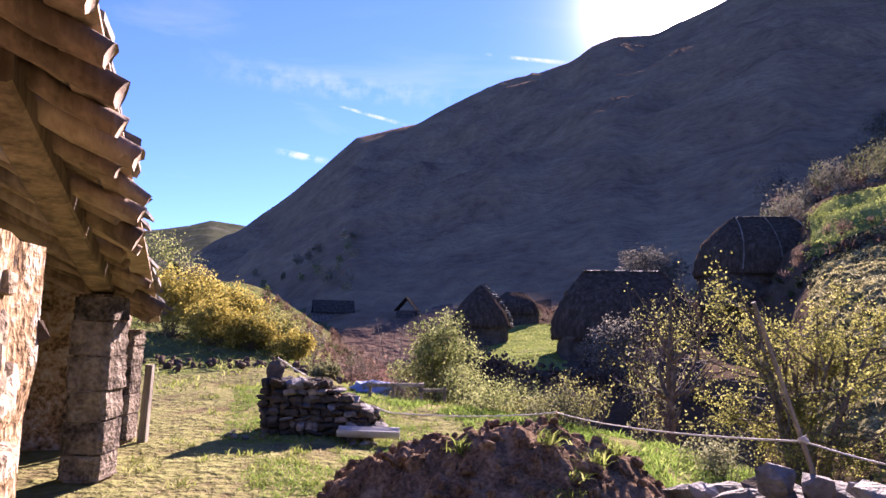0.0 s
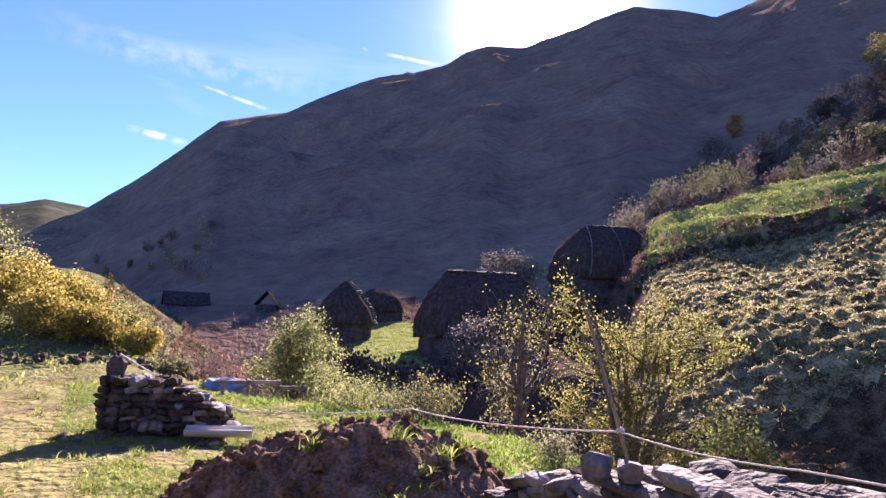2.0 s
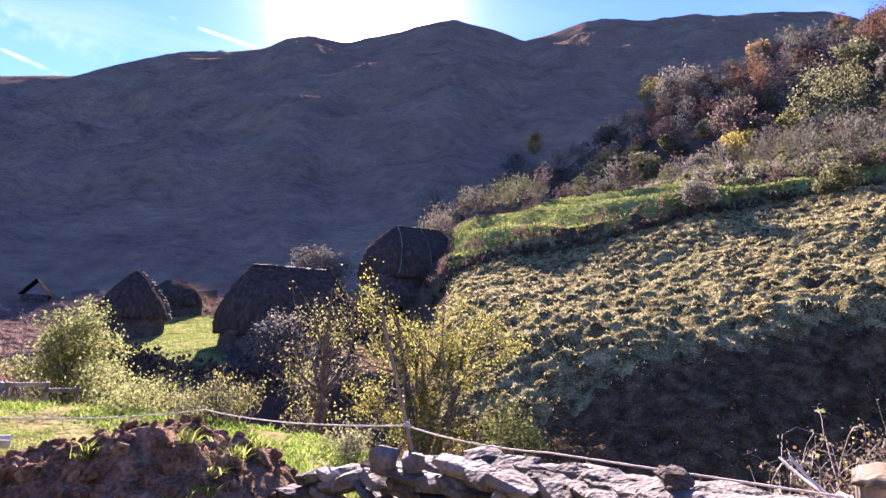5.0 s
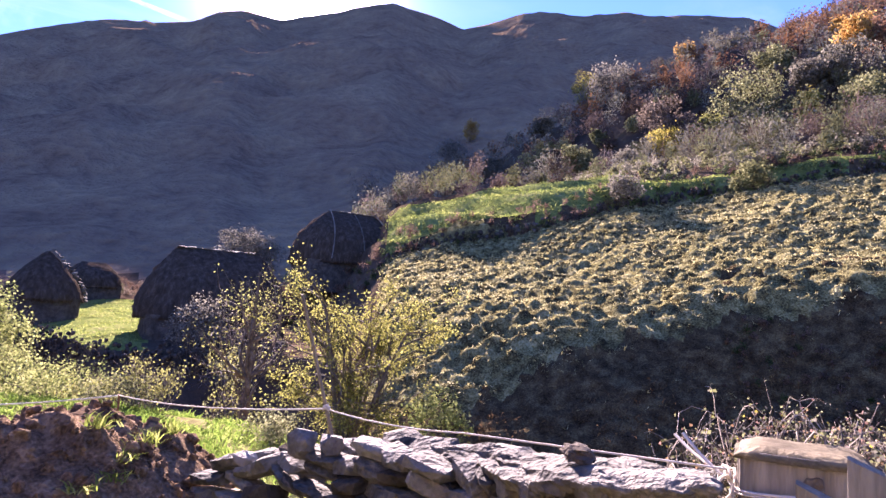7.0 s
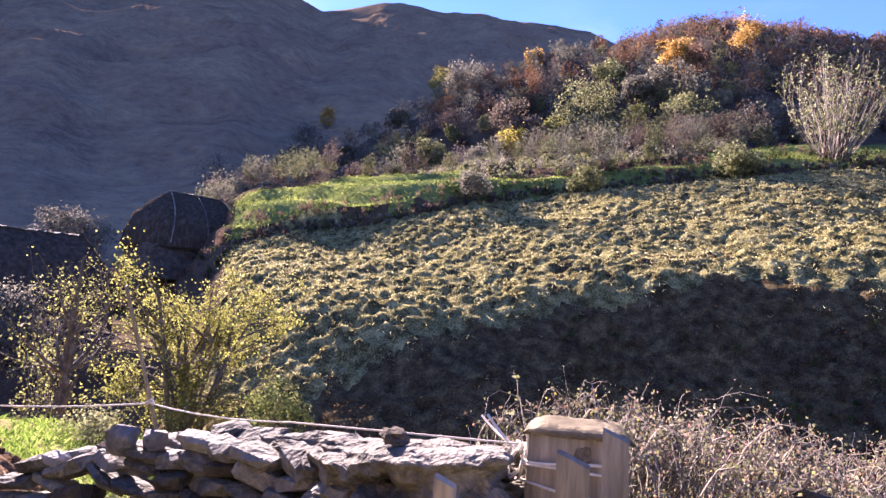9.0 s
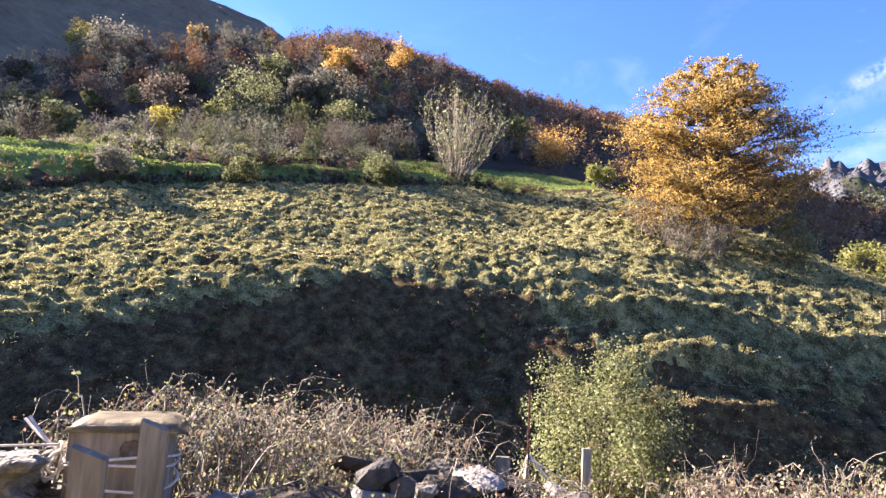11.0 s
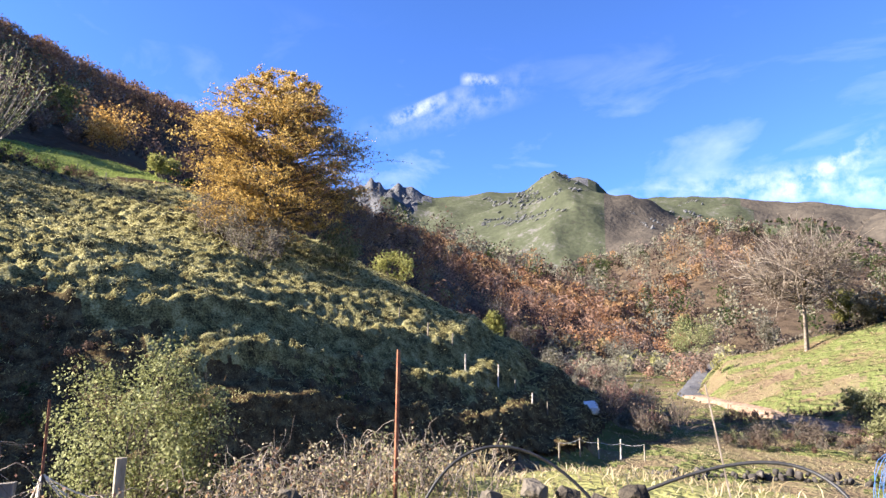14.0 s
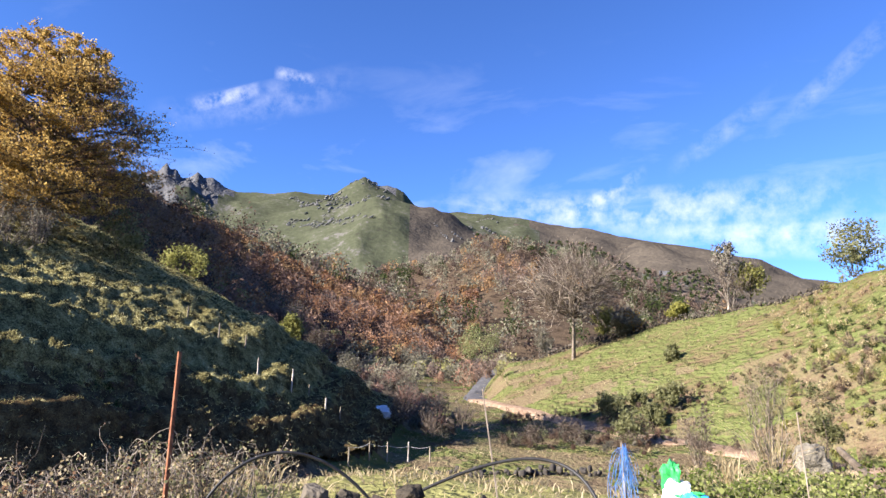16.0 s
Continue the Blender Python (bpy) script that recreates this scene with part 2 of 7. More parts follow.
M = dict(
    yard=surface("yard_grass", [(0.11, 0.082, 0.048), (0.165, 0.15, 0.066), (0.19, 0.19, 0.072), (0.25, 0.23, 0.105)], 0.9, 0.95, 0.6, 9, stain=0.5),
    pasture=surface("pasture_grass", [(0.035, 0.026, 0.017), (0.06, 0.044, 0.026), (0.085, 0.064, 0.036), (0.13, 0.1, 0.055)], 0.35, 0.95, 0.6, 8),
    meadow=surface("meadow_grass", [(0.13, 0.09, 0.058), (0.125, 0.103, 0.054), (0.108, 0.115, 0.044), (0.112, 0.132, 0.045), (0.145, 0.122, 0.068)], 0.16, 0.95, 0.8, 9, stain=0.55),
    lush=surface("lush_grass", [(0.08, 0.088, 0.03), (0.13, 0.16, 0.046), (0.18, 0.215, 0.06), (0.235, 0.23, 0.10)], 0.5, 0.95, 0.9, 9, stain=0.5),
    # mossy stone, darkened further for walls whose shaded side faces the yard
    darkstone=surface("mossy_shaded_stone", [(0.035, 0.031, 0.026), (0.07, 0.06, 0.048), (0.12, 0.105, 0.085)], 2.5, 0.92, 0.8, 7, island=0.4),
    heath=surface("heath", [(0.15, 0.102, 0.066), (0.205, 0.138, 0.088), (0.235, 0.165, 0.1), (0.28, 0.20, 0.118)], 0.03, 0.95, 0.5, 8, stain=0.5),
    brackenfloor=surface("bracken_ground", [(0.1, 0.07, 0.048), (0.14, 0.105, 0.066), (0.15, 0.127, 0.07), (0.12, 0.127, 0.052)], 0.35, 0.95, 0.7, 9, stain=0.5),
    shadefoot=surface("shaded_foot", [(0.09, 0.062, 0.047), (0.125, 0.086, 0.064), (0.165, 0.115, 0.085)], 0.05, 0.95, 0.6, 9),
    wood_shade_floor=surface("wood_and_shade_floor", [(0.04, 0.03, 0.019), (0.065, 0.048, 0.034), (0.09, 0.066, 0.045), (0.085, 0.07, 0.042)], 0.08, 0.95, 0.5, 9),
    alp=surface("alpine_grass", [(0.042, 0.043, 0.031), (0.05, 0.055, 0.035), (0.056, 0.062, 0.038), (0.062, 0.068, 0.042), (0.075, 0.077, 0.056), (0.11, 0.106, 0.094)], 0.009, 0.95, 0.15, 7, stain=0.7),
    moor=surface("far_moor", [(0.048, 0.042, 0.036), (0.07, 0.06, 0.048), (0.09, 0.076, 0.06)], 0.012, 0.95, 0.35, 6, stain=0.6),
    crag=surface("crag", [(0.04, 0.04, 0.043), (0.075, 0.075, 0.078), (0.12, 0.118, 0.115)], 0.012, 0.9, 0.9, 6),
    outcrop=surface("pale_outcrop", [(0.08, 0.08, 0.076), (0.12, 0.118, 0.11), (0.17, 0.165, 0.155)], 0.05, 0.9, 0.5, 6),
    lime=leaf("leaf_lime", (0.12, 0.145, 0.045), (0.22, 0.245, 0.085), (0.34, 0.35, 0.15)),
    olive=leaf("leaf_olive", (0.095, 0.098, 0.042), (0.165, 0.17, 0.08), (0.27, 0.27, 0.145)),
    willow=leaf("leaf_willow", (0.13, 0.14, 0.055), (0.225, 0.235, 0.105), (0.38, 0.385, 0.2)),
    blush=leaf("leaf_blush", (0.12, 0.07, 0.055), (0.24, 0.14, 0.11), (0.36, 0.24, 0.19)),
    gold=leaf("leaf_gold", (0.17, 0.14, 0.03), (0.34, 0.28, 0.06), (0.48, 0.41, 0.12)),
    yellowgreen=leaf("leaf_yellow_green", (0.12, 0.125, 0.038), (0.22, 0.22, 0.07), (0.35, 0.335, 0.12)),
    butter=leaf("leaf_butter", (0.12, 0.122, 0.032), (0.235, 0.23, 0.062), (0.385, 0.365, 0.115)),
    beechgold=leaf("leaf_beech_gold", (0.23, 0.145, 0.04), (0.42, 0.275, 0.08), (0.56, 0.41, 0.155)),
    amber=leaf("leaf_amber", (0.25, 0.14, 0.04), (0.45, 0.27, 0.08), (0.58, 0.4, 0.15)),
    russet=leaf("leaf_russet", (0.14, 0.085, 0.05), (0.25, 0.155, 0.085), (0.36, 0.24, 0.14)),
    rust=leaf("leaf_rust", (0.11, 0.062, 0.042), (0.2, 0.115, 0.07), (0.3, 0.18, 0.11)),
    grey=leaf("leaf_grey", (0.095, 0.09, 0.07), (0.16, 0.15, 0.115), (0.255, 0.235, 0.18)),
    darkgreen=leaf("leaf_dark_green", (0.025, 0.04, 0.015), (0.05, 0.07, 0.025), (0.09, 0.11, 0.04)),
    mauve=leaf("leaf_mauve", (0.085, 0.066, 0.052), (0.14, 0.112, 0.088), (0.21, 0.172, 0.135)),
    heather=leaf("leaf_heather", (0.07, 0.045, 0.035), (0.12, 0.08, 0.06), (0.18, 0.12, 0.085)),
    bark=surface("bark", [(0.05, 0.04, 0.03), (0.11, 0.085, 0.06), (0.20, 0.17, 0.13)], 6, 0.9, 0.6),
    palebark=surface("pale_bark", [(0.16, 0.14, 0.12), (0.32, 0.29, 0.25), (0.5, 0.46, 0.4)], 5, 0.85, 0.4),
    twig=surface("twig", [(0.085, 0.066, 0.052), (0.17, 0.138, 0.108), (0.29, 0.245, 0.195)], 4, 0.85, 0.2, island=0.6),
    fresh=leaf("fresh_blade", (0.1, 0.17, 0.03), (0.18, 0.27, 0.05), (0.3, 0.36, 0.1)),
    blade=leaf("grass_blade", (0.12, 0.16, 0.032), (0.23, 0.275, 0.06), (0.36, 0.355, 0.14)),
    cushion=surface("cushion_turf", [(0.04, 0.032, 0.018), (0.11, 0.096, 0.042), (0.26, 0.235, 0.1), (0.43, 0.395, 0.2)], 1.3, 1.0, 0.8, 10, stain=0.75, through_light=0.2),
    lushblade=leaf("lush_blade", (0.08, 0.105, 0.025), (0.14, 0.18, 0.045), (0.23, 0.25, 0.08)),
    tussock=leaf("tussock_blade", (0.2, 0.182, 0.075), (0.36, 0.325, 0.14), (0.52, 0.48, 0.26)),
    # turf colour darkened and browned to give the pasture foot its shade
    shadeturf=surface("shade_brown_turf", [(0.026, 0.018, 0.01), (0.056, 0.039, 0.021), (0.1, 0.075, 0.038), (0.165, 0.135, 0.064)], 2.0, 1.0, 0.8, 9, stain=0.7),
    # blade colour kept dark brown to stand in for shade
    bracken=leaf("shade_brown_blade", (0.04, 0.024, 0.013), (0.085, 0.054, 0.028), (0.14, 0.095, 0.05)),
    straw=leaf("dry_straw", (0.24, 0.18, 0.10), (0.38, 0.31, 0.18), (0.52, 0.44, 0.28)),
    stone=surface("dry_stone", [(0.045, 0.04, 0.036), (0.1, 0.09, 0.078), (0.165, 0.15, 0.132), (0.27, 0.245, 0.215)], 3.0, 0.9, 0.8, 7, spread=0.5),
    palestone=surface("pale_slab", [(0.043, 0.039, 0.031), (0.1, 0.09, 0.071), (0.16, 0.145, 0.117), (0.23, 0.21, 0.172)], 2.2, 0.9, 0.7, 8, spread=0.3),
    wallstone=surface("barn_stone", [(0.08, 0.06, 0.045), (0.22, 0.17, 0.12), (0.38, 0.30, 0.21), (0.50, 0.42, 0.32)], 2.5, 0.92, 0.9, 7, spread=0.5),
    pillarstone=surface("pillar_stone", [(0.05, 0.043, 0.037), (0.15, 0.122, 0.095), (0.25, 0.205, 0.155), (0.36, 0.30, 0.23)], 4.0, 0.93, 0.9, 6, stain=0.6, spread=0.14),
    mortar=surface("old_mortar", [(0.05, 0.042, 0.036), (0.16, 0.105, 0.06), (0.34, 0.235, 0.135), (0.40, 0.34, 0.26), (0.5, 0.45, 0.37)], 4.5, 0.95, 1.0, 5, stain=0.6),
    slate=surface("slate", [(0.06, 0.055, 0.055), (0.13, 0.12, 0.11), (0.24, 0.21, 0.18)], 4, 0.75, 0.5, 6, spread=0.5),
    wood=surface("old_wood", [(0.13, 0.09, 0.06), (0.29, 0.205, 0.135), (0.45, 0.34, 0.235)], 5, 0.85, 0.6, 5, stretch_by=(1, 1, 0.15), spread=0.3),
    greywood=surface("weathered_wood", [(0.08, 0.067, 0.05), (0.19, 0.162, 0.122), (0.33, 0.285, 0.215)], 9, 0.85, 0.6, 5, stretch_by=(1, 1, 0.12), spread=0.3),
    cutwood=surface("cut_wood", [(0.15, 0.122, 0.074), (0.25, 0.205, 0.125), (0.36, 0.3, 0.19)], 8, 0.8, 0.3, 6),
    thatch=surface("broom_thatch", [(0.03, 0.024, 0.018), (0.06, 0.046, 0.034), (0.11, 0.085, 0.065)], 4, 0.97, 0.9, 9, stretch_by=(1, 1, 0.22)),
    soil=surface("turned_soil", [(0.05, 0.032, 0.02), (0.125, 0.082, 0.05), (0.205, 0.14, 0.09), (0.3, 0.22, 0.145)], 6, 0.95, 1.0, 6, stain=0.6),
    earth=surface("bare_earth", [(0.14, 0.09, 0.06), (0.26, 0.18, 0.125), (0.38, 0.29, 0.21)], 1.2, 0.95, 0.6, 8),
    tar=surface("asphalt", [(0.04, 0.04, 0.043), (0.07, 0.07, 0.075), (0.11, 0.11, 0.112)], 1.5, 0.85, 0.3, 9),
    rope=surface("cord", [(0.48, 0.42, 0.34), (0.66, 0.60, 0.50)], 20, 0.8, 0.2),
    rustiron=surface("rusty_iron", [(0.10, 0.04, 0.025), (0.24, 0.10, 0.055), (0.36, 0.18, 0.10)], 14, 0.8, 0.4, metal=0.3),
    hose=surface("black_hose", [(0.012, 0.012, 0.013), (0.03, 0.03, 0.032)], 8, 0.45, 0.1),
    white=surface("white_plastic", [(0.70, 0.70, 0.68), (0.84, 0.84, 0.82)], 6, 0.5, 0.1),
    zinc=surface("grey_trough", [(0.36, 0.35, 0.33), (0.5, 0.49, 0.47)], 4, 0.6, 0.2),
    green_bag=surface("green_plastic", [(0.03, 0.35, 0.08), (0.06, 0.55, 0.14)], 6, 0.45, 0.2),
    blue_bag=surface("blue_plastic", [(0.02, 0.20, 0.55), (0.06, 0.38, 0.75)], 6, 0.45, 0.2),
    faded_blue=surface("faded_blue_plastic", [(0.12, 0.17, 0.3), (0.22, 0.28, 0.42)], 6, 0.6, 0.2),
    water=surface("foam", [(0.55, 0.58, 0.62), (0.85, 0.87, 0.9)], 1.2, 0.4, 0.6),
)

# ---- ground ----


def lattice(ix, iy, seed):
    h = np.sin(ix * 127.1 + iy * 311.7 + seed * 74.7) * 43758.5453
    return h - np.floor(h)


def vnoise(x, y, size, seed=0):
    """Smooth noise of about -1 to 1 at that size in metres."""
    x, y = np.asarray(x, float) / size, np.asarray(y, float) / size
    ix, iy = np.floor(x), np.floor(y)
    fx, fy = x - ix, y - iy
    fx, fy = fx * fx * (3 - 2 * fx), fy * fy * (3 - 2 * fy)
    a = lattice(ix, iy, seed) * (1 - fx) + lattice(ix + 1, iy, seed) * fx
    b = lattice(ix, iy + 1, seed) * (1 - fx) + lattice(ix + 1, iy + 1, seed) * fx
    return 2 * (a * (1 - fy) + b * fy) - 1


def fbm(x, y, size, octaves=4, seed=0):
    return sum(vnoise(x, y, size / 2 ** k, seed + k) / 2 ** k for k in range(octaves))


def step(a, b, x):
    q = np.clip((x - a) / (b - a), 0, 1)
    return q * q * (3 - 2 * q)


def smax(a, b, k):
    h = np.clip(0.5 + 0.5 * (a - b) / k, 0, 1)
    return b * (1 - h) + a * h + k * h * (1 - h)


def table(x, pairs):
    return np.interp(x, pairs[0::2], pairs[1::2])


def polar(x, y):
    """Bearing (degrees clockwise from +y, -90 to 270) and distance from the middle of the yard."""
    az = np.degrees(np.arctan2(x, y))
    return np.where(az < -90, az + 360, az), np.hypot(x, y)


# skylines: bearing, height angle, ...
DARK = (-60, -20, -40, -4, -24, 3.0, -21.4, 6.0, -18.2, 8.1, -15.4, 10.4, -14, 11.7, -12, 13.6, -10, 15.4, -8.5, 16.8, -6.6, 17.4, -2.6, 18.5, 0.1, 20.0, 3.4, 21.3, 5.0, 21.9, 9.3, 22.8, 12.0, 23.5, 14.1, 24.6, 16.2, 25.3, 19.6, 25.0, 27, 27.2, 30, 28, 37, 26.6, 43, 28, 54, 27.4, 63, 26, 72, 22, 90, 8, 100, -20)
WOODED = (20, -20, 24, 4, 29, 8.5, 37, 12.5, 45, 17.9, 52, 20.9, 60, 23.6, 67, 24.2, 71, 25.2, 76, 24.8, 81, 23.4, 85, 22.1, 92, 20.3, 98, 19.2, 102, 18.2, 108, 14.8, 114, 11.4, 118, 10.0, 122, 8.9, 127, 6.6, 136, 4.2, 142, 0, 150, -20)
SPUR = (95, -20, 105, 3, 125, 5, 137, 7.6, 143.5, 10, 147, 10, 153, 7.8, 159, 5.2, 163, 3.8, 175, 2, 190, -20)
ALPS = (70, -20, 95, 10, 108, 14.0, 111, 14.4, 112.4, 14.5, 113.1, 15.2, 113.6, 15.0, 114.2, 15.8, 114.6, 15.3, 115, 15.45, 115.5, 14.8, 116.1, 15.0, 116.8, 15.5, 117.3, 15.0, 118.1, 15.0, 119, 14.3, 120.2, 14.0, 122.8, 14.1, 125.5, 14.6, 129.2, 14.6, 131, 15.5, 132.1, 16.3, 132.9, 15.7, 134.8, 15.7, 135.6, 15.2, 136.7, 13.8, 140.3, 13.4, 145.3, 13.2, 153.2, 11.8, 163, 9.6, 167.4, 8.6, 170, 6.8, 185, 4, 220, 3, 269, -20)
WEST = (-60, 4, -30, 6.5, -24.2, 7.4, -21, 8.4, -17, 8.2, -10, 5, 0, -20)
BROW = (120, -20, 130, -6, 142, -5, 146, -0.6, 149, -0.2, 154, 1.5, 160.5, 3.4, 169, 5.1, 176, 7.4, 195, 7, 230, 4, 269, 2)


# where the pasture ends at its wall, and where the field above it gives way to scrub: bearing, distance, ...
PASTURE_TOP = (20, 47, 32, 47, 40, 46, 47, 46, 60, 52, 72, 53.5, 82, 57, 90, 60, 105, 90, 140, 95)
FIELD_TOP = (20, 68, 31, 68, 50, 67, 55, 57, 62, 55.5, 72, 57.5, 76, 70, 80, 86, 84, 96, 95, 98, 105, 94, 130, 95)


# how far off the crest of the wooded ridge lies: bearings, distances
WOOD_CREST = ((25, 50, 62, 72, 85, 100, 120, 142), (115, 155, 175, 260, 310, 340, 410, 560))


def layer(az, r, line, crest, foot, power=1.0, rough=0.0, x=0, y=0, fall=0.25):
    """A hill whose skyline from the yard has the angles in line, with its crest at that distance."""
    top = EYE + crest * np.tan(np.radians(table(az, line)))
    q = (r - foot) / (crest - foot)
    rise = np.where(q < 1, np.clip(q, 0, 1) ** power, np.maximum(1 - fall * (q - 1), 0))
    low_z = -6.0
    z = low_z + (top - low_z) * rise
    if rough:
        z = z + rough * fbm(x, y, crest * 0.16, 5, 3) * np.clip(rise, 0, 1) * np.clip(1.15 - q, 0.04, 1)
    return np.where((q <= 0) | (top < low_z), -60, z)


# summits of the far range: bearing, height angle, distance, steepness
SUMMITS = ((113.3, 15.2, 2950, 0.85), (114.3, 15.5, 2900, 0.9), (117.4, 14.9, 2850, 0.8), (120.5, 13.6, 2900, 0.6), (125.7, 14.3, 2950, 0.45), (129.3, 14.5, 2900, 0.5), (131.9, 16.05, 2800, 0.50), (134.2, 15.55, 2860, 0.72), (141.8, 13.1, 2950, 0.5), (145.2, 12.9, 3000, 0.5), (150.5, 11.8, 2900, 0.42), (156.5, 11.1, 2900, 0.45), (163.0, 9.4, 2900, 0.42), (167.5, 8.3, 2900, 0.45))


def far_range(az, r, x, y):
    """The bare mountains at the head of the valley: smooth cones and spurs under a sharp skyline."""
    crest, foot = 3200, 700
    q = (r - foot) / (crest - foot)
    top = EYE + crest * np.tan(np.radians(table(az, ALPS)))
    mean = sum(EYE + crest * np.tan(np.radians(table(az + k, ALPS))) for k in np.linspace(-9, 9, 7)) / 7
    rise = np.where(q < 1, np.clip(q, 0, 1) ** 1.5, np.maximum(1 - 0.1 * (q - 1), 0))
    z = -6 + (mean * 0.92 + (top - mean * 0.92) * step(0.82, 1.0, q)) * rise
    wx, wy = x + 110 * fbm(x, y, 620, 3, 61), y + 110 * fbm(x, y, 620, 3, 62)
    for a, el, d, steep in SUMMITS:
        px, py = d * math.sin(radians(a)), d * math.cos(radians(a))
        far = np.hypot(wx - px, wy - py)
        z = smax(z, EYE + d * math.tan(radians(el)) - steep * far * (1 + 0.00012 * far), 14.0)
    body = np.clip((3150 - r) / 700, 0, 1) * np.clip((r - 700) / 700, 0, 1)
    z = z - 70 * np.abs(fbm(x, y, 480, 4, 31)) * body + 9 * fbm(x, y, 120, 3, 35) * np.clip((r - 900) / 900, 0, 1)
    # broken rock on the two crags and the summit
    z = z + (15 * step(121, 117.5, az) + 8 * step(129, 131, az) * step(137, 135, az)) * (0.3 - np.abs(fbm(x, y, 130, 4, 36))) * step(2200, 2900, r)
    return np.where((q <= 0) | (table(az, ALPS) < -8), -60, z)


def yard_side(x, y):
    """How far a place lies outside the walled yard; below zero inside."""
    return smax(smax(x - 3.3 + 0.9 * step(1.2, 3.6, y), -y - 5.0, 1.0), (y - 12.5) * 0.9 + x * 0.8 - 0.6, 2.0)


def ground_parts(x, y):
    x, y = np.asarray(x, float), np.asarray(y, float)
    az, r = polar(x, y)
    s = yard_side(x, y)
    base = table(s, (-60, 0.0, -0.6, 0.0, 0.6, 0.3, 3, 0.15, 5, -0.7, 9, -2.7, 14, -4.6, 400, -4.8))
    drop = table(s, (-60, 0.0, -0.4, 0.0, 2, -0.5, 5, -1.8, 9, -3.4, 14, -4.6, 400, -4.8))
    base = drop + (base - drop) * step(0.6, 2.4, x) * step(3.4, 1.6, y)
    # the shelf of rough ground below the garden wall
    shelf = table(r, (0, -1, 6, 0.1, 15, -0.35, 17, -0.8, 24, -4.8, 400, -6))
    base = base + np.maximum(shelf - base, 0) * step(156, 164, az) * step(5.5, 7, r)
    # the terrace of the thatched huts, beyond the hollow
    front = table(az, (2, 46, 4, 41, 6.7, 36, 8.6, 34, 12, 34, 20, 33))
    terrace = table(r - front, (-60, -3.4, -4, -3.2, -0.9, -2.2, 0, -0.9, 10, 0.1, 21, 0.85, 76, 6, 166, 20))
    w = step(-1.5, 2.5, az) * step(36, 26, az)
    base = base - 1.6 * step(3, 10, az) * step(30, 22, az) * step(12.5, 19, r) * step(0, -8, r - front)
    base = base + (np.maximum(terrace, base) - base) * w * step(-6, -0.9, r - front)
    # bank behind the yard on the west side
    bank = table(r, (0, -1, 15, -0.3, 19, 0.4, 27, 1.4, 50, 3.4, 75, 5.6, 100, 6, 160, 2, 400, -6))
    wb = step(-3, -19, az) * step(-75, -50, az)
    base = base + (np.maximum(bank, base) - base) * wb
    # the tussock pasture across the stream
    u = x * math.sin(radians(75)) + y * math.cos(radians(75))
    v = x * math.sin(radians(165)) + y * math.cos(radians(165))
    shift = table(v, (-30, 7, -13, 6, -3, 0, 60, 0))
    past = table(u + shift, (0, -9, 14, -6.4, 18.5, -5.0, 28, 4.1, 30, 5.0, 33, 6.3, 47, 12.0, 60, 17.2, 90, 27, 130, 44, 200, 56)) - 0.42 * shift - 0.7
    lower = 3.4 - 0.42 * shift + 0.79 * (u + shift - 28)
    past = past + np.maximum(lower - past, 0) * step(86, 104, az) * step(29, 27, u + shift)
    gentle = 3.4 - 0.42 * shift + 0.60 * (u + shift - 28)
    past = past + np.maximum(gentle - past, 0) * step(70, 54, az) * step(29, 27, u + shift)
    past = past - 0.2 * np.maximum(v - 30, 0) - 0.006 * np.maximum(v - 30, 0) ** 2
    past = past - 0.3 * np.maximum(u - 62, 0) * step(66, 40, az)
    # narrow grazing steps on the lower, steeper part
    past = past + 0.27 * np.sin(past * 2.8 + 2.6 * vnoise(x, y, 11, 8) + 0.8 * vnoise(x, y, 3, 28)) * step(84, 104, az) * step(37, 30, u)
    past = past + 0.45 * fbm(x, y, 9, 3, 7) * step(15, 22, u)
    wp = step(15, 33, az) * step(165, 150, az)
    shoulder = table(r, (0, -6, 40, -4, 52, 2.0, 60, 4.8, 75, 8.5, 140, 24))
    past = np.where(az < 45, past * step(18, 34, az) + shoulder * (1 - step(18, 34, az)), past)
    z = smax(base, np.where(wp > 0, past * wp + (1 - wp) * -8, -40), 1.0)
    # the bank and wall that hold up the field above the pasture
    z = z + 1.5 * step(0.0, 1.1, r - table(az, PASTURE_TOP)) * step(24, 30, az) * step(92, 78, az) * step(100, 70, r)
    # old terraces in the field above
    z = z + 0.55 * np.sin(z * 2.0 + 2.0 * vnoise(x, y, 16, 18)) * step(0.5, 3, r - table(az, PASTURE_TOP)) * step(26, 31, az) * step(66, 56, az) * step(76, 68, r)
    # slopes further off
    n = np.zeros(x.shape, int) + np.where((z > base + 0.3), 1, 0)
    over = r + 2.0 * vnoise(x, y, 8, 9)
    n = np.where((n == 1) & (over > table(az, PASTURE_TOP)), 7, n)
    n = np.where((n == 7) & (over > table(az, FIELD_TOP)), 4, n)
    # in the hollow and round the huts the dark wood-floor colour stands for shade
    n = np.where((s > 3.5) & (az < 30) & (az > -60) & (r > 14.5) & (z < base + 0.3), 4, n)
    n = np.where((s > 6) & (az > 126) & (z < base + 0.6), 2, n)
    n = np.where((az > 5) & (az < 27) & (r > 13.5 + vnoise(x, y, 3, 1)) & (r < 42), 4, n)
    n = np.where((w > 0.5) & (r > 28), np.where((az > 2.5 + vnoise(x, y, 5, 1)) & (az < 11.5 + vnoise(x, y, 5, 2)) & (r > front) & (r < 62), 7, 4), n)
    n = np.where((wb > 0.4) & (r > 17), 2, n)
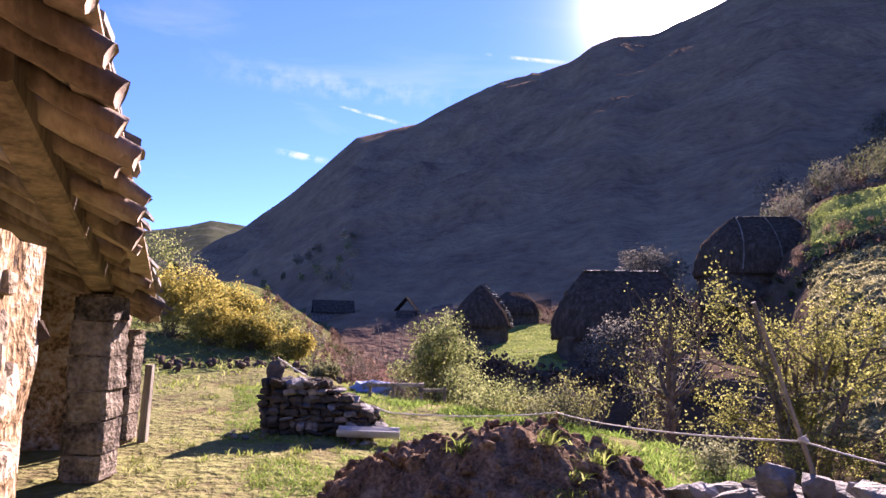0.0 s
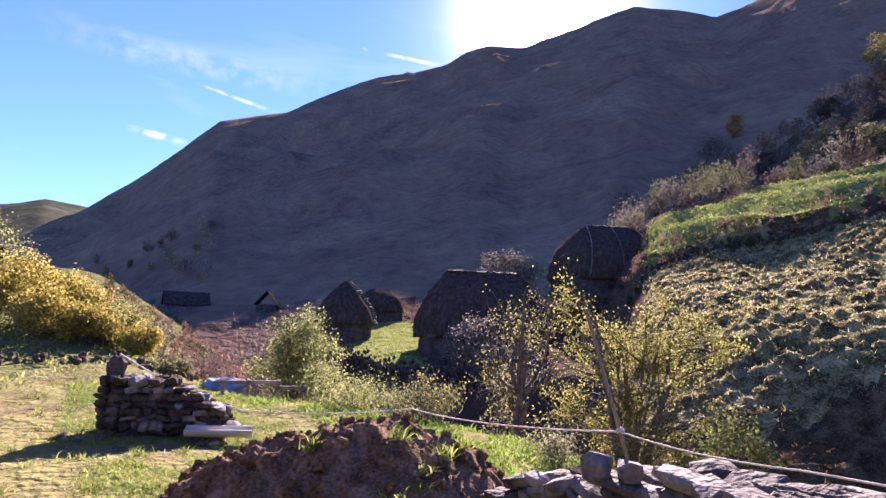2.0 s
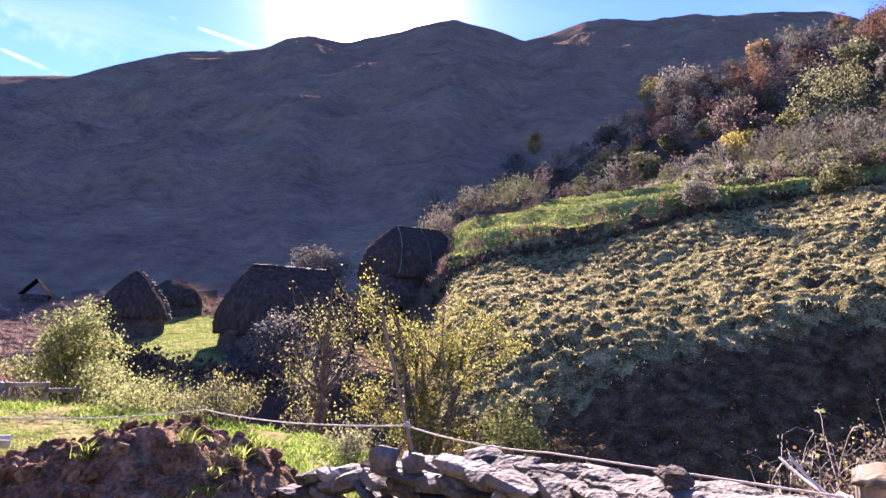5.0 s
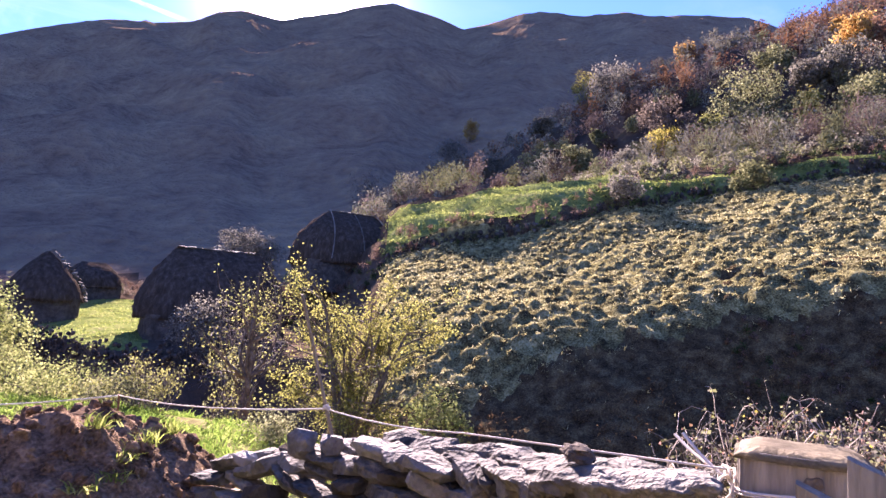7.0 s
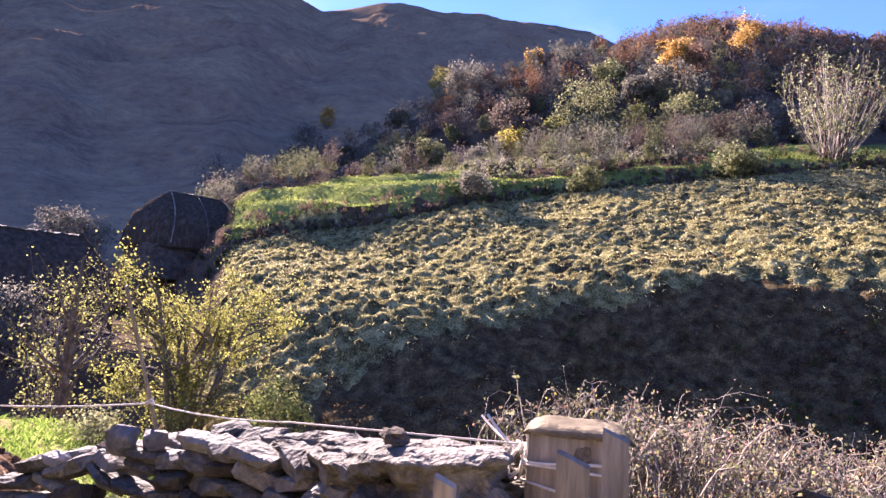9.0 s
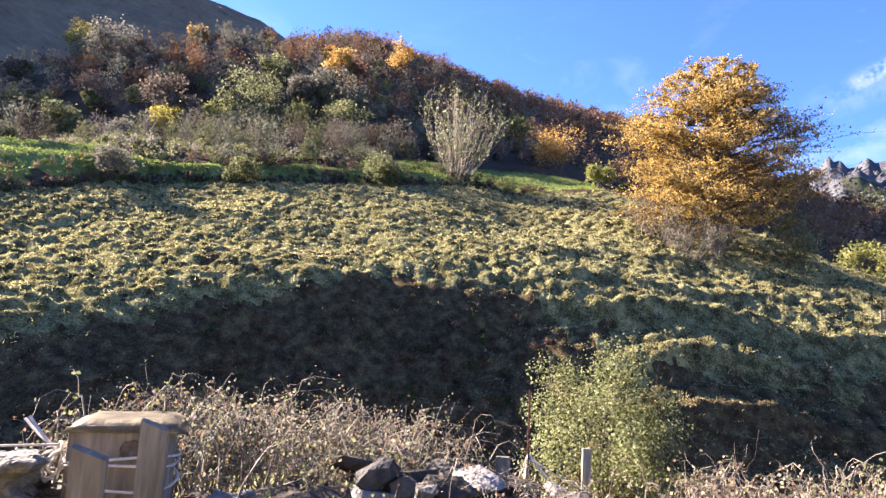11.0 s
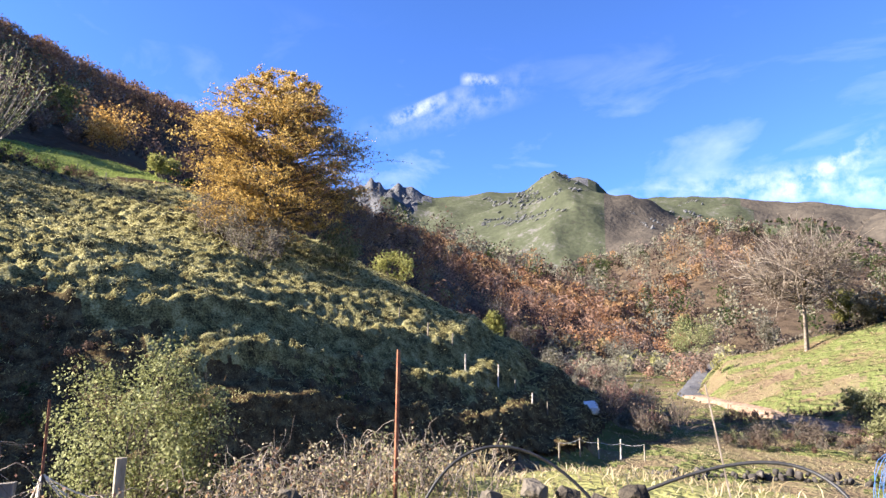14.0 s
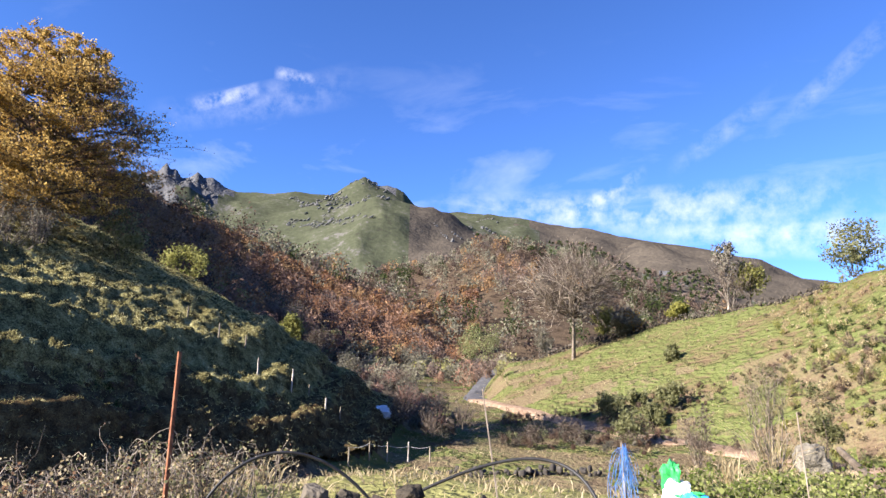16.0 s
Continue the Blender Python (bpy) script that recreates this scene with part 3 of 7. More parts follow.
    brow = layer(az, r, BROW, np.interp(az, (140, 154, 176, 200, 269), (104, 100, 78, 70, 60)), np.interp(az, (140, 150, 176, 269), (92, 60, 46, 14)), 0.85, fall=0.35)
    for z2, code in ((layer(az, r, DARK, 900, 66, 1.0, 38, x, y), 3), (layer(az, r, WOODED, np.interp(az, *WOOD_CREST), np.interp(az, (25, 40, 50, 100, 125, 142), (66, 66, 60, 62, 100, 190)), np.interp(az, (50, 75, 95), (0.78, 0.74, 0.86)), 6.0, x, y), 4), (brow, 2),
                     (layer(az, r, SPUR, 900, 330, 1.0, 16, x, y), 4), (far_range(az, r, x, y), 5), (layer(az, r, WEST, 2600, 300, 1.1, 60, x, y, 0.1), 5)):
        if code == 3:
            # gullies and brushy humps down the face
            q = np.clip((r - 66) / 834, 0, 1)
            z2 = z2 - (16 * np.abs(fbm(x + 0.4 * y, y - 0.3 * x, 150, 4, 42)) + 10 * np.abs(fbm(x, y, 44, 3, 43))) * np.clip(4 * q * (1 - q), 0, 1)
        n = np.where(z2 > z, code, n)
        z = np.maximum(z, z2)
    lump = 0.05 * fbm(x, y, 1.6, 3, 11) * step(2.0, 4.0, r) + 0.16 * fbm(x, y, 4.0, 2, 12) * step(5, 14, r)
    return z + lump, n


def ground_z(x, y):
    return float(ground_parts(np.array([x]), np.array([y]))[0][0])


def at(az, d):
    """A place on the ground by bearing and distance."""
    x, y = d * math.sin(radians(az)), d * math.cos(radians(az))
    return x, y, ground_z(x, y)


def mesh_object(name, verts, faces, material, parent=None, label="", smooth=False):
    me = bpy.data.meshes.new(name)
    verts, faces = np.asarray(verts, np.float32), np.asarray(faces, np.int32)
    k = faces.shape[1]
    me.vertices.add(len(verts))
    me.vertices.foreach_set("co", verts.ravel())
    me.loops.add(faces.size)
    me.loops.foreach_set("vertex_index", faces.ravel())
    me.polygons.add(len(faces))
    me.polygons.foreach_set("loop_start", np.arange(0, faces.size, k, dtype=np.int32))
    me.polygons.foreach_set("loop_total", np.full(len(faces), k, np.int32))
    if smooth:
        me.polygons.foreach_set("use_smooth", np.ones(len(faces), bool))
    me.update(calc_edges=True)
    for m in (material if isinstance(material, (list, tuple)) else [material]):
        me.materials.append(m)
    ob = new(name, me)
    ob.parent = parent
    if label:
        ob["label"] = label
    return ob


def build_ground():
    azs = np.concatenate([np.arange(-44, 111, 0.48), np.arange(111, 121, 0.17), np.arange(121, 129, 0.48), np.arange(129, 138, 0.2), np.arange(138, 184, 0.48), np.arange(184, 316, 3.0)])
    rs = np.concatenate([[0.002, 0.35, 0.7], np.geomspace(1.0, 75, 190), np.geomspace(77, 4700, 135)])
    A, R = np.meshgrid(np.radians(azs), rs)
    x, y = R * np.sin(A), R * np.cos(A)
    z, code = ground_parts(x, y)
    na, nr = len(azs), len(rs)
    verts = np.stack([x, y, z], -1).reshape(-1, 3)
    idx = np.arange(nr * na).reshape(nr, na)
    nxt = np.roll(idx, -1, axis=1)
    quads = np.stack([idx[:-1], nxt[:-1], nxt[1:], idx[1:]], -1).reshape(-1, 4)[:, ::-1]
    ob = mesh_object("ground", verts, quads, [M["yard"], M["pasture"], M["meadow"], M["heath"], M["wood_shade_floor"], M["alp"], M["crag"], M["lush"], M["moor"], M["brackenfloor"], M["shadefoot"]], smooth=True)
    mid = code[:-1].copy()
    steep = np.abs(z[1:] - z[:-1]) / (R[1:] - R[:-1])
    azd, hz = polar(x[:-1], y[:-1])[0], z[:-1]
    # heath darkened at the mountain's foot, in place of its shadow side
    mid = np.where((mid == 3) & (R[:-1] < 92 + 14 * vnoise(x[:-1], y[:-1], 16, 49)) & (azd < 3), 10, mid)
    rocky = 0.4 * fbm(x[:-1], y[:-1], 150, 4, 5) + 0.3 * (steep - 0.7) + 0.75 * step(121, 118, azd) * step(350, 700, hz) + 0.35 * step(133.2, 134, azd) * step(137, 136, azd) * step(600, 740, hz)
    mid = np.where((mid == 5) & (hz > 250) & (rocky > 0.45), 6, mid)
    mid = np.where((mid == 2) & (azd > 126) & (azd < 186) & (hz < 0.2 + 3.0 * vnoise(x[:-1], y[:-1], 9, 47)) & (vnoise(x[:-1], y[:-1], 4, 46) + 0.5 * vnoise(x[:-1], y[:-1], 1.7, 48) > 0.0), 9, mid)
    mid = np.where((mid == 5) & (azd > 136) & (fbm(x[:-1], y[:-1], 420, 4, 36) + 0.03 * (azd - 140) > 0.05), 8, mid)
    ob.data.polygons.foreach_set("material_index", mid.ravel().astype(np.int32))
    tagged(ob, "grassy valley ground rising to tussock pasture, woods and mountains", "ground", kind="structure")


build_ground()

# ---- plants ----


def tubes(paths, sides=5):
    """Joins tapered round branches, given as (points, radii), into one set of vertices and quads."""
    vs, fs, n = [], [], 0
    ang = np.arange(sides) * 2 * np.pi / sides
    for pts, rad in paths:
        pts, rad = np.asarray(pts, float), np.asarray(rad, float)
        d = np.gradient(pts, axis=0)
        d /= np.linalg.norm(d, axis=1)[:, None] + 1e-9
        ref = np.where(np.abs(d[:, 2:3]) > 0.9, [[1.0, 0, 0]], [[0, 0, 1.0]])
        a = np.cross(d, ref)
        a /= np.linalg.norm(a, axis=1)[:, None] + 1e-9
        b = np.cross(d, a)
        ring = pts[:, None] + rad[:, None, None] * (np.cos(ang)[None, :, None] * a[:, None] + np.sin(ang)[None, :, None] * b[:, None])
        k = len(pts)
        vs.append(ring.reshape(-1, 3))
        i = n + np.arange(k * sides).reshape(k, sides)
        j = np.roll(i, -1, axis=1)
        fs.append(np.stack([i[:-1], j[:-1], j[1:], i[1:]], -1).reshape(-1, 4))
        n += k * sides
    return np.vstack(vs), np.vstack(fs)


def leaves(rng, centres, size, droop=0.0, slim=0.45, facing=None, corners=4):
    """A small leaf at each centre: folded with four corners, or a plain three-cornered spray for far plants."""
    n = len(centres)
    axis = rng.normal(size=(n, 3))
    axis[:, 2] -= droop
    turn = rng.normal(size=(n, 3))
    if facing is not None:
        # leaves mostly lie along the outside of the clump
        axis -= 0.4 * (axis * facing).sum(1)[:, None] * facing
        turn = facing + turn * 0.9
    axis /= np.linalg.norm(axis, axis=1)[:, None]
    side = np.cross(axis, turn)
    side /= np.linalg.norm(side, axis=1)[:, None] + 1e-9
    s = size * rng.uniform(0.6, 1.35, (n, 1))
    up = np.cross(axis, side) * s * 0.12
    if corners == 3:
        v = np.stack([centres - axis * s * 0.45, centres + axis * s * 0.3 + side * s * slim * 1.25, centres + axis * s * 0.45 - side * s * slim * 1.1], 1)
        return v.reshape(-1, 3), np.arange(3 * n).reshape(n, 3)
    v = np.stack([centres - axis * s * 0.5, centres + side * s * slim + up, centres + axis * s * 0.5, centres - side * s * slim + up], 1)
    return v.reshape(-1, 3), np.arange(4 * n).reshape(n, 4)


def bend(rng, a, b, k=5, sag=0.12):
    a, b = np.asarray(a, float), np.asarray(b, float)
    q = np.linspace(0, 1, k)[:, None]
    off = rng.normal(size=(1, 3)) * np.linalg.norm(b - a) * sag
    return a + (b - a) * q + off * (4 * q * (1 - q)) * 0.5


def lumps(rng, count, w, h, low):
    """Centres of the foliage clumps in an uneven crown of that width and height, from the height low up."""
    d = rng.normal(size=(count, 3))
    d /= np.linalg.norm(d, axis=1)[:, None]
    q = rng.uniform(0.35, 1.0, (count, 1)) ** 0.6 * rng.uniform(0.72, 1.08, (count, 1))
    c = d * q * [[w / 2, w / 2, (h - low) / 2]] * 0.84
    c[:, 2] += (h + low) / 2
    c[:, :2] *= (1.12 - 0.28 * (c[:, 2:3] - low) / (h - low)) if count < 70 else (1.28 - 0.72 * (c[:, 2:3] - low) / (h - low))
    return c


def grow(kind, h, w, rng, dens=1.0, leaf_size=0.2):
    """Branch paths and leaf centres of a plant that stands at the origin."""
    paths, pts = [], []
    tall = kind in ("tree", "bigbare", "birch")
    low = h * (0.28 if kind in ("tree", "bigbare") else 0.35 if kind == "birch" else 0.04)
    count = int({"tree": 16, "bigbare": 34, "birch": 14, "bush": 16, "bare": 18, "willow": 40}.get(kind, 16))
    if kind == "whip":
        for _ in range(120):
            a = rng.uniform(0, 2 * np.pi)
            q = rng.uniform(0, 1) ** 0.55 * w / 2
            top = np.array([q * math.cos(a), q * math.sin(a), h * rng.uniform(0.68, 1.0) * (1 - 0.25 * (2 * q / w) ** 2)])
            p = bend(rng, [0.22 * top[0], 0.22 * top[1], 0], top, 7, 0.12)
            paths.append((p, np.linspace(0.038, 0.015, 7)))
            pts.append(p[2:][rng.integers(0, 5, 17)] + rng.normal(size=(17, 3)) * 0.26)
        return paths, np.vstack(pts)
    c = lumps(rng, count, w, h, low)
    r0 = max(0.012 * h, 0.02) * (1.4 if tall else 0.8)
    trunk = bend(rng, (0, 0, -0.3), (rng.normal() * 0.03 * w, rng.normal() * 0.03 * w, h * (0.9 if tall else 0.3)), 8, 0.03)
    if tall:
        paths.append((trunk, np.linspace(r0 * 1.5, r0 * 0.25, 8)))
    for k, q in enumerate(c):
        if tall:
            root = trunk[int(np.clip(np.searchsorted(trunk[:, 2], q[2] * rng.uniform(0.5, 0.8)), 1, 6))]
        else:
            root = np.array([rng.normal() * 0.05 * w, rng.normal() * 0.05 * w, -0.1])
        limb = bend(rng, root, q, 6, 0.16)
        paths.append((limb, np.linspace(r0 * (0.55 if tall else 0.7), r0 * 0.12, 6)))
        twigs = {"bare": 13, "bigbare": 28, "birch": 12}.get(kind, 4)
        lr = w * (0.16 if count > 30 else 0.21)
        for _ in range(twigs):
            d = rng.normal(size=3) + [0, 0, 0.55] + 0.8 * (q - [0, 0, h * 0.5]) / w
            end = q + d / np.linalg.norm(d) * lr * rng.uniform(0.6, 1.5)
            tw = bend(rng, limb[rng.integers(3, 6)], end, 4, 0.2)
            paths.append((tw, np.linspace(r0 * 0.16, r0 * 0.05, 4) if kind not in ("bare", "bigbare") else np.linspace(r0 * 0.16, r0 * 0.07, 4)))
            if kind in ("bare", "bigbare", "birch"):
                pts.append(tw[rng.integers(1, 4, 3)] + rng.normal(size=(3, 3)) * 0.05 * lr)
            else:
                pts.append(tw[rng.integers(1, 4, 8)] + rng.normal(size=(8, 3)) * 0.12 * lr)
        n = int(dens * {"bare": 14, "bigbare": 26, "birch": 20}.get(kind, 110))
        p = rng.normal(size=(n, 3))
        p = p / np.linalg.norm(p, axis=1)[:, None] * rng.uniform(0.15, 1.0, (n, 1)) ** 0.5 * lr * rng.uniform(0.7, 1.25)
        p[:, 2] *= 0.8
        pts.append(q + p)
    return paths, np.vstack(pts)


COLOUR = dict(russet="russet-brown", straw="straw-coloured", lime="pale green", blush="pinkish-brown", willow="pale olive green", olive="dull olive green", gold="golden yellow", butter="dull yellow", yellowgreen="yellow-green", amber="bright orange", rust="rusty brown", grey="grey", darkgreen="dark green", mauve="purplish-brown", heather="dark heather-brown")
SHAPE = dict(bush="bushy shrub", tree="small tree", bare="bare twiggy shrub", whip="pollard of upright shoots", bigbare="wide leafless tree", birch="slender white-barked birch", willow="rounded willow bush")
planted = 0


def plant(kind, colour, az, d, top, w, where, size=None, dens=1.0, sink=0.0):
    """A tree or bush at a bearing and distance from the yard, its top at that height angle, w metres wide."""
    global planted
    planted += 1
    rng = np.random.default_rng(100 + planted)
    if d > 50 and kind != "whip":
        # along its bearing, the place nearest to d where the slope carries it at its own proportions
        want = {"tree": 1.35, "bigbare": 0.95, "birch": 2.6}.get(kind, 0.95)
        tries = sorted(np.linspace(0.62, 1.7, 55), key=lambda k: abs(k - 1))
        k = np.array(tries)
        zs = ground_parts(k * d * math.sin(radians(az)), k * d * math.cos(radians(az)))[0]
        fit = np.abs(EYE + k * d * math.tan(radians(top)) - zs - want * w * k) / (w * k) + 0.25 * np.abs(k - 1)
        k = float(k[int(np.argmin(fit))])
        d, w = d * k, w * k
    x, y, z = at(az, d)
    z -= sink
    h = max(EYE + d * math.tan(radians(top)) - z, 0.35 * w)
    size = size or float(np.clip(d * 0.0031, 0.05, 0.36))
    paths, pts = grow(kind, h, w * 1.05, rng, dens)
    tall = kind in ("tree", "bigbare", "birch")
    ob = new("tree" if tall or kind == "whip" else "shrub")
    ob.location = (x, y, z)
    pts = pts[pts[:, 2] > 0.05]
    if d > 50 and kind not in ("bare", "bigbare", "whip", "birch"):
        paths = [q for q in paths if len(q[0]) > 4 or rng.random() < 0.15]
    v, f = tubes(paths, 5 if d < 20 else 3)
    mesh_object("trunk" if tall else "stem", v, f, M["palebark" if kind == "birch" else "twig" if kind in ("bare", "bigbare", "whip") else "bark"], ob, smooth=True)
    out = pts - [0, 0, h * 0.42]
    out[:, 2] *= w / h
    out = out / (np.linalg.norm(out, axis=1)[:, None] + 1e-6) + [0, 0, 0.25]
    v, f = leaves(rng, pts, size * (0.8 if kind in ("bare", "bigbare") else 1.0), facing=out / np.linalg.norm(out, axis=1)[:, None], corners=3 if d > 40 else 4)
    mesh_object("crown", v, f, M[colour], ob)
    tagged(ob, f"{COLOUR[colour]} {SHAPE[kind]} {where}", "tree" if tall or kind == "whip" else "bush")
    return ob


bank = "on the bank behind the yard"
plant("bush", "lime", -25.4, 26.0, 7.7, 3.6, bank)
plant("willow", "gold", -23.6, 24.0, 4.6, 2.6, bank, dens=0.85, size=0.085)
plant("willow", "gold", -21.2, 25.0, 4.2, 2.8, bank, dens=0.85, size=0.085)
plant("willow", "gold", -18.4, 24.0, 2.5, 2.6, bank, dens=0.85, size=0.085)
plant("willow", "gold", -20.0, 22.0, 1.6, 2.2, bank, dens=0.8, size=0.075)
plant("willow", "gold", -17.0, 21.5, 0.4, 2.0, bank, dens=0.8, size=0.075)
plant("willow", "yellowgreen", -15.4, 22.5, 0.7, 2.4, bank, dens=1.2, size=0.07)
plant("willow", "gold", -13.3, 21.0, -1.2, 1.7, bank, dens=1.0, size=0.065)
plant("bare", "grey", -11.9, 24.0, -0.3, 1.4, bank)
hollow = "in the hollow below the huts"
plant("bush", "olive", -10.5, 17.0, -4.1, 1.0, hollow)
plant("bare", "mauve", -6.8, 21.0, -2.4, 2.2, hollow)
plant("bare", "mauve", -8.4, 20.4, -2.9, 1.6, hollow)
plant("bare", "grey", -4.3, 31.0, 2.0, 3.3, hollow)
plant("bush", "blush", -6.6, 20.0, -3.1, 2.3, hollow, dens=0.9, size=0.055)
plant("willow", "lime", 0.6, 17.5, 1.7, 2.9, hollow, dens=2.2, size=0.066)
plant("bush", "lime", 4.3, 15.0, -3.6, 2.3, hollow)
plant("bush", "yellowgreen", 8.3, 13.0, -6.5, 1.1, hollow)
plant("bare", "yellowgreen", 12.9, 11.0, -4.6, 1.2, "beside the wire fence")
plant("bush", "lime", 6.0, 12.2, -6.6, 2.0, "beside the wire fence", dens=0.7, size=0.045)
plant("bush", "olive", 10.2, 10.6, -8.0, 1.4, "beside the wire fence", dens=0.6, size=0.036)
plant("bush", "olive", 24.0, 9.0, -9.5, 1.2, "beside the wire fence", dens=0.5, size=0.036)
plant("bush", "olive", 19.0, 20.0, 0.4, 1.9, hollow, dens=0.5)
plant("tree", "yellowgreen", 20.6, 17.0, 5.8, 3.4, "in front of a thatched hut")
plant("bush", "lime", 38.3, 10.0, -4.9, 1.2, "behind the dry-stone wall")
plant("bush", "grey", 18.9, 52.0, 7.9, 4.8, "between the thatched huts", dens=2.4)
plant("bush", "grey", 15.6, 33.0, 2.4, 3.6, hollow, dens=1.4, size=0.1)
plant("bare", "mauve", 19.2, 30.0, 1.4, 3.8, hollow)
slope = "on the slope above the pasture"
plant("bare", "mauve", 29.0, 94.7, 13.5, 6.7, slope)
plant("bush", "grey", 36.7, 104.8, 17.0, 9.5, slope, dens=2.0)
plant("bush", "grey", 40.6, 104.8, 15.7, 5.5, slope, dens=2.0)
plant("bush", "amber", 38.4, 125.0, 18.9, 3.8, slope)
plant("bush", "gold", 49.2, 114.8, 23.2, 5.8, slope)
plant("bush", "amber", 57.9, 124.8, 25.1, 4.2, slope)
plant("bush", "gold", 56.6, 79.8, 18.2, 5.3, slope)
plant("bush", "olive", 62.7, 79.9, 22.8, 10.0, slope, dens=1.6)
plant("bush", "yellowgreen", 60.5, 77.9, 19.0, 4.7, slope)
plant("bush", "grey", 53.3, 74.8, 16.2, 5.2, slope, dens=2.0)
plant("bush", "mauve", 56.4, 99.8, 21.1, 9.8, slope, dens=2.0)
plant("bush", "grey", 51.5, 124.8, 23.8, 10.7, slope, dens=2.0)
plant("bush", "grey", 53.2, 109.8, 23.2, 3.9, slope, dens=2.0)
plant("bush", "grey", 45.3, 104.8, 19.2, 3.9, slope, dens=2.0)
plant("bush", "olive", 48.7, 94.8, 16.7, 6.5, slope, dens=2.0)
plant("bush", "olive", 65.4, 109.9, 24.2, 7.4, slope, dens=2.0)
plant("bush", "grey", 67.9, 104.9, 22.6, 6.7, slope, dens=2.0)
plant("bush", "gold", 68.0, 94.9, 20.2, 4.3, slope)
plant("bush", "olive", 71.2, 94.9, 20.8, 6.1, slope, dens=2.0)
plant("bush", "grey", 70.6, 119.9, 23.8, 10.3, slope, dens=2.0)
plant("tree", "amber", 71.2, 149.9, 25.3, 8.0, slope)
plant("bush", "olive", 50.8, 89.8, 18.0, 3.6, slope, dens=2.0)
plant("bush", "olive", 72.5, 79.7, 21.0, 7.5, slope, dens=2.0)
plant("bush", "rust", 72.1, 129.7, 24.8, 8.6, slope)
plant("tree", "amber", 76.7, 139.8, 26.2, 8.1, slope)
plant("tree", "amber", 70.0, 134.7, 25.2, 4.4, slope)
plant("bush", "grey", 80.0, 94.9, 22.3, 5.5, slope, dens=2.0)
plant("bush", "olive", 76.2, 65.8, 17.0, 5.0, slope, dens=2.0)
edge = "along the upper pasture edge"
plant("bush", "grey", 53.3, 63.4, 14.6, 4.2, edge)
plant("bush", "olive", 63.6, 63.5, 15.1, 3.8, edge)
plant("whip", "willow", 83.5, 59.9, 23.0, 9.7, edge)
plant("bush", "yellowgreen", 88.6, 76.0, 20.6, 4.9, edge)
plant("bush", "amber", 92.5, 74.1, 19.7, 6.5, edge)
plant("bush", "yellowgreen", 96.6, 72.2, 16.3, 3.4, edge)
plant("bush", "darkgreen", 98.9, 66.2, 14.2, 1.1, edge)
plant("bare", "mauve", 104.3, 45.3, 14.6, 4.1, "under the orange beech")
plant("bare", "grey", 103.9, 42.8, 12.2, 2.5, "under the orange beech")
plant("bare", "grey", 107.3, 43.4, 12.5, 2.7, "under the orange beech")
plant("bare", "mauve", 101.6, 44.5, 13.0, 3.6, "under the orange beech")
plant("bare", "grey", 105.6, 41.8, 11.9, 4.4, "in a heap of brushwood below the beech")
plant("bush", "olive", 112.6, 62.6, 11.7, 6.0, "behind the orange beech")
plant("bush", "yellowgreen", 117.3, 74.7, 9.0, 5.3, "on the brow of the pasture")


def ring_leaves(rng, paths, per, spread, flat=1.0):
    """Leaf centres gathered along the outer parts of twigs."""
    pts = []
    for p, _ in paths:
        k = len(p)
        q = rng.uniform(0.25, 1.05, per) * (k - 1)
        i = np.clip(q.astype(int), 0, k - 2)
        pts.append(p[i] + (p[i + 1] - p[i]) * (q - i)[:, None] + rng.normal(size=(per, 3)) * [spread, spread, spread * flat])
    return np.vstack(pts)


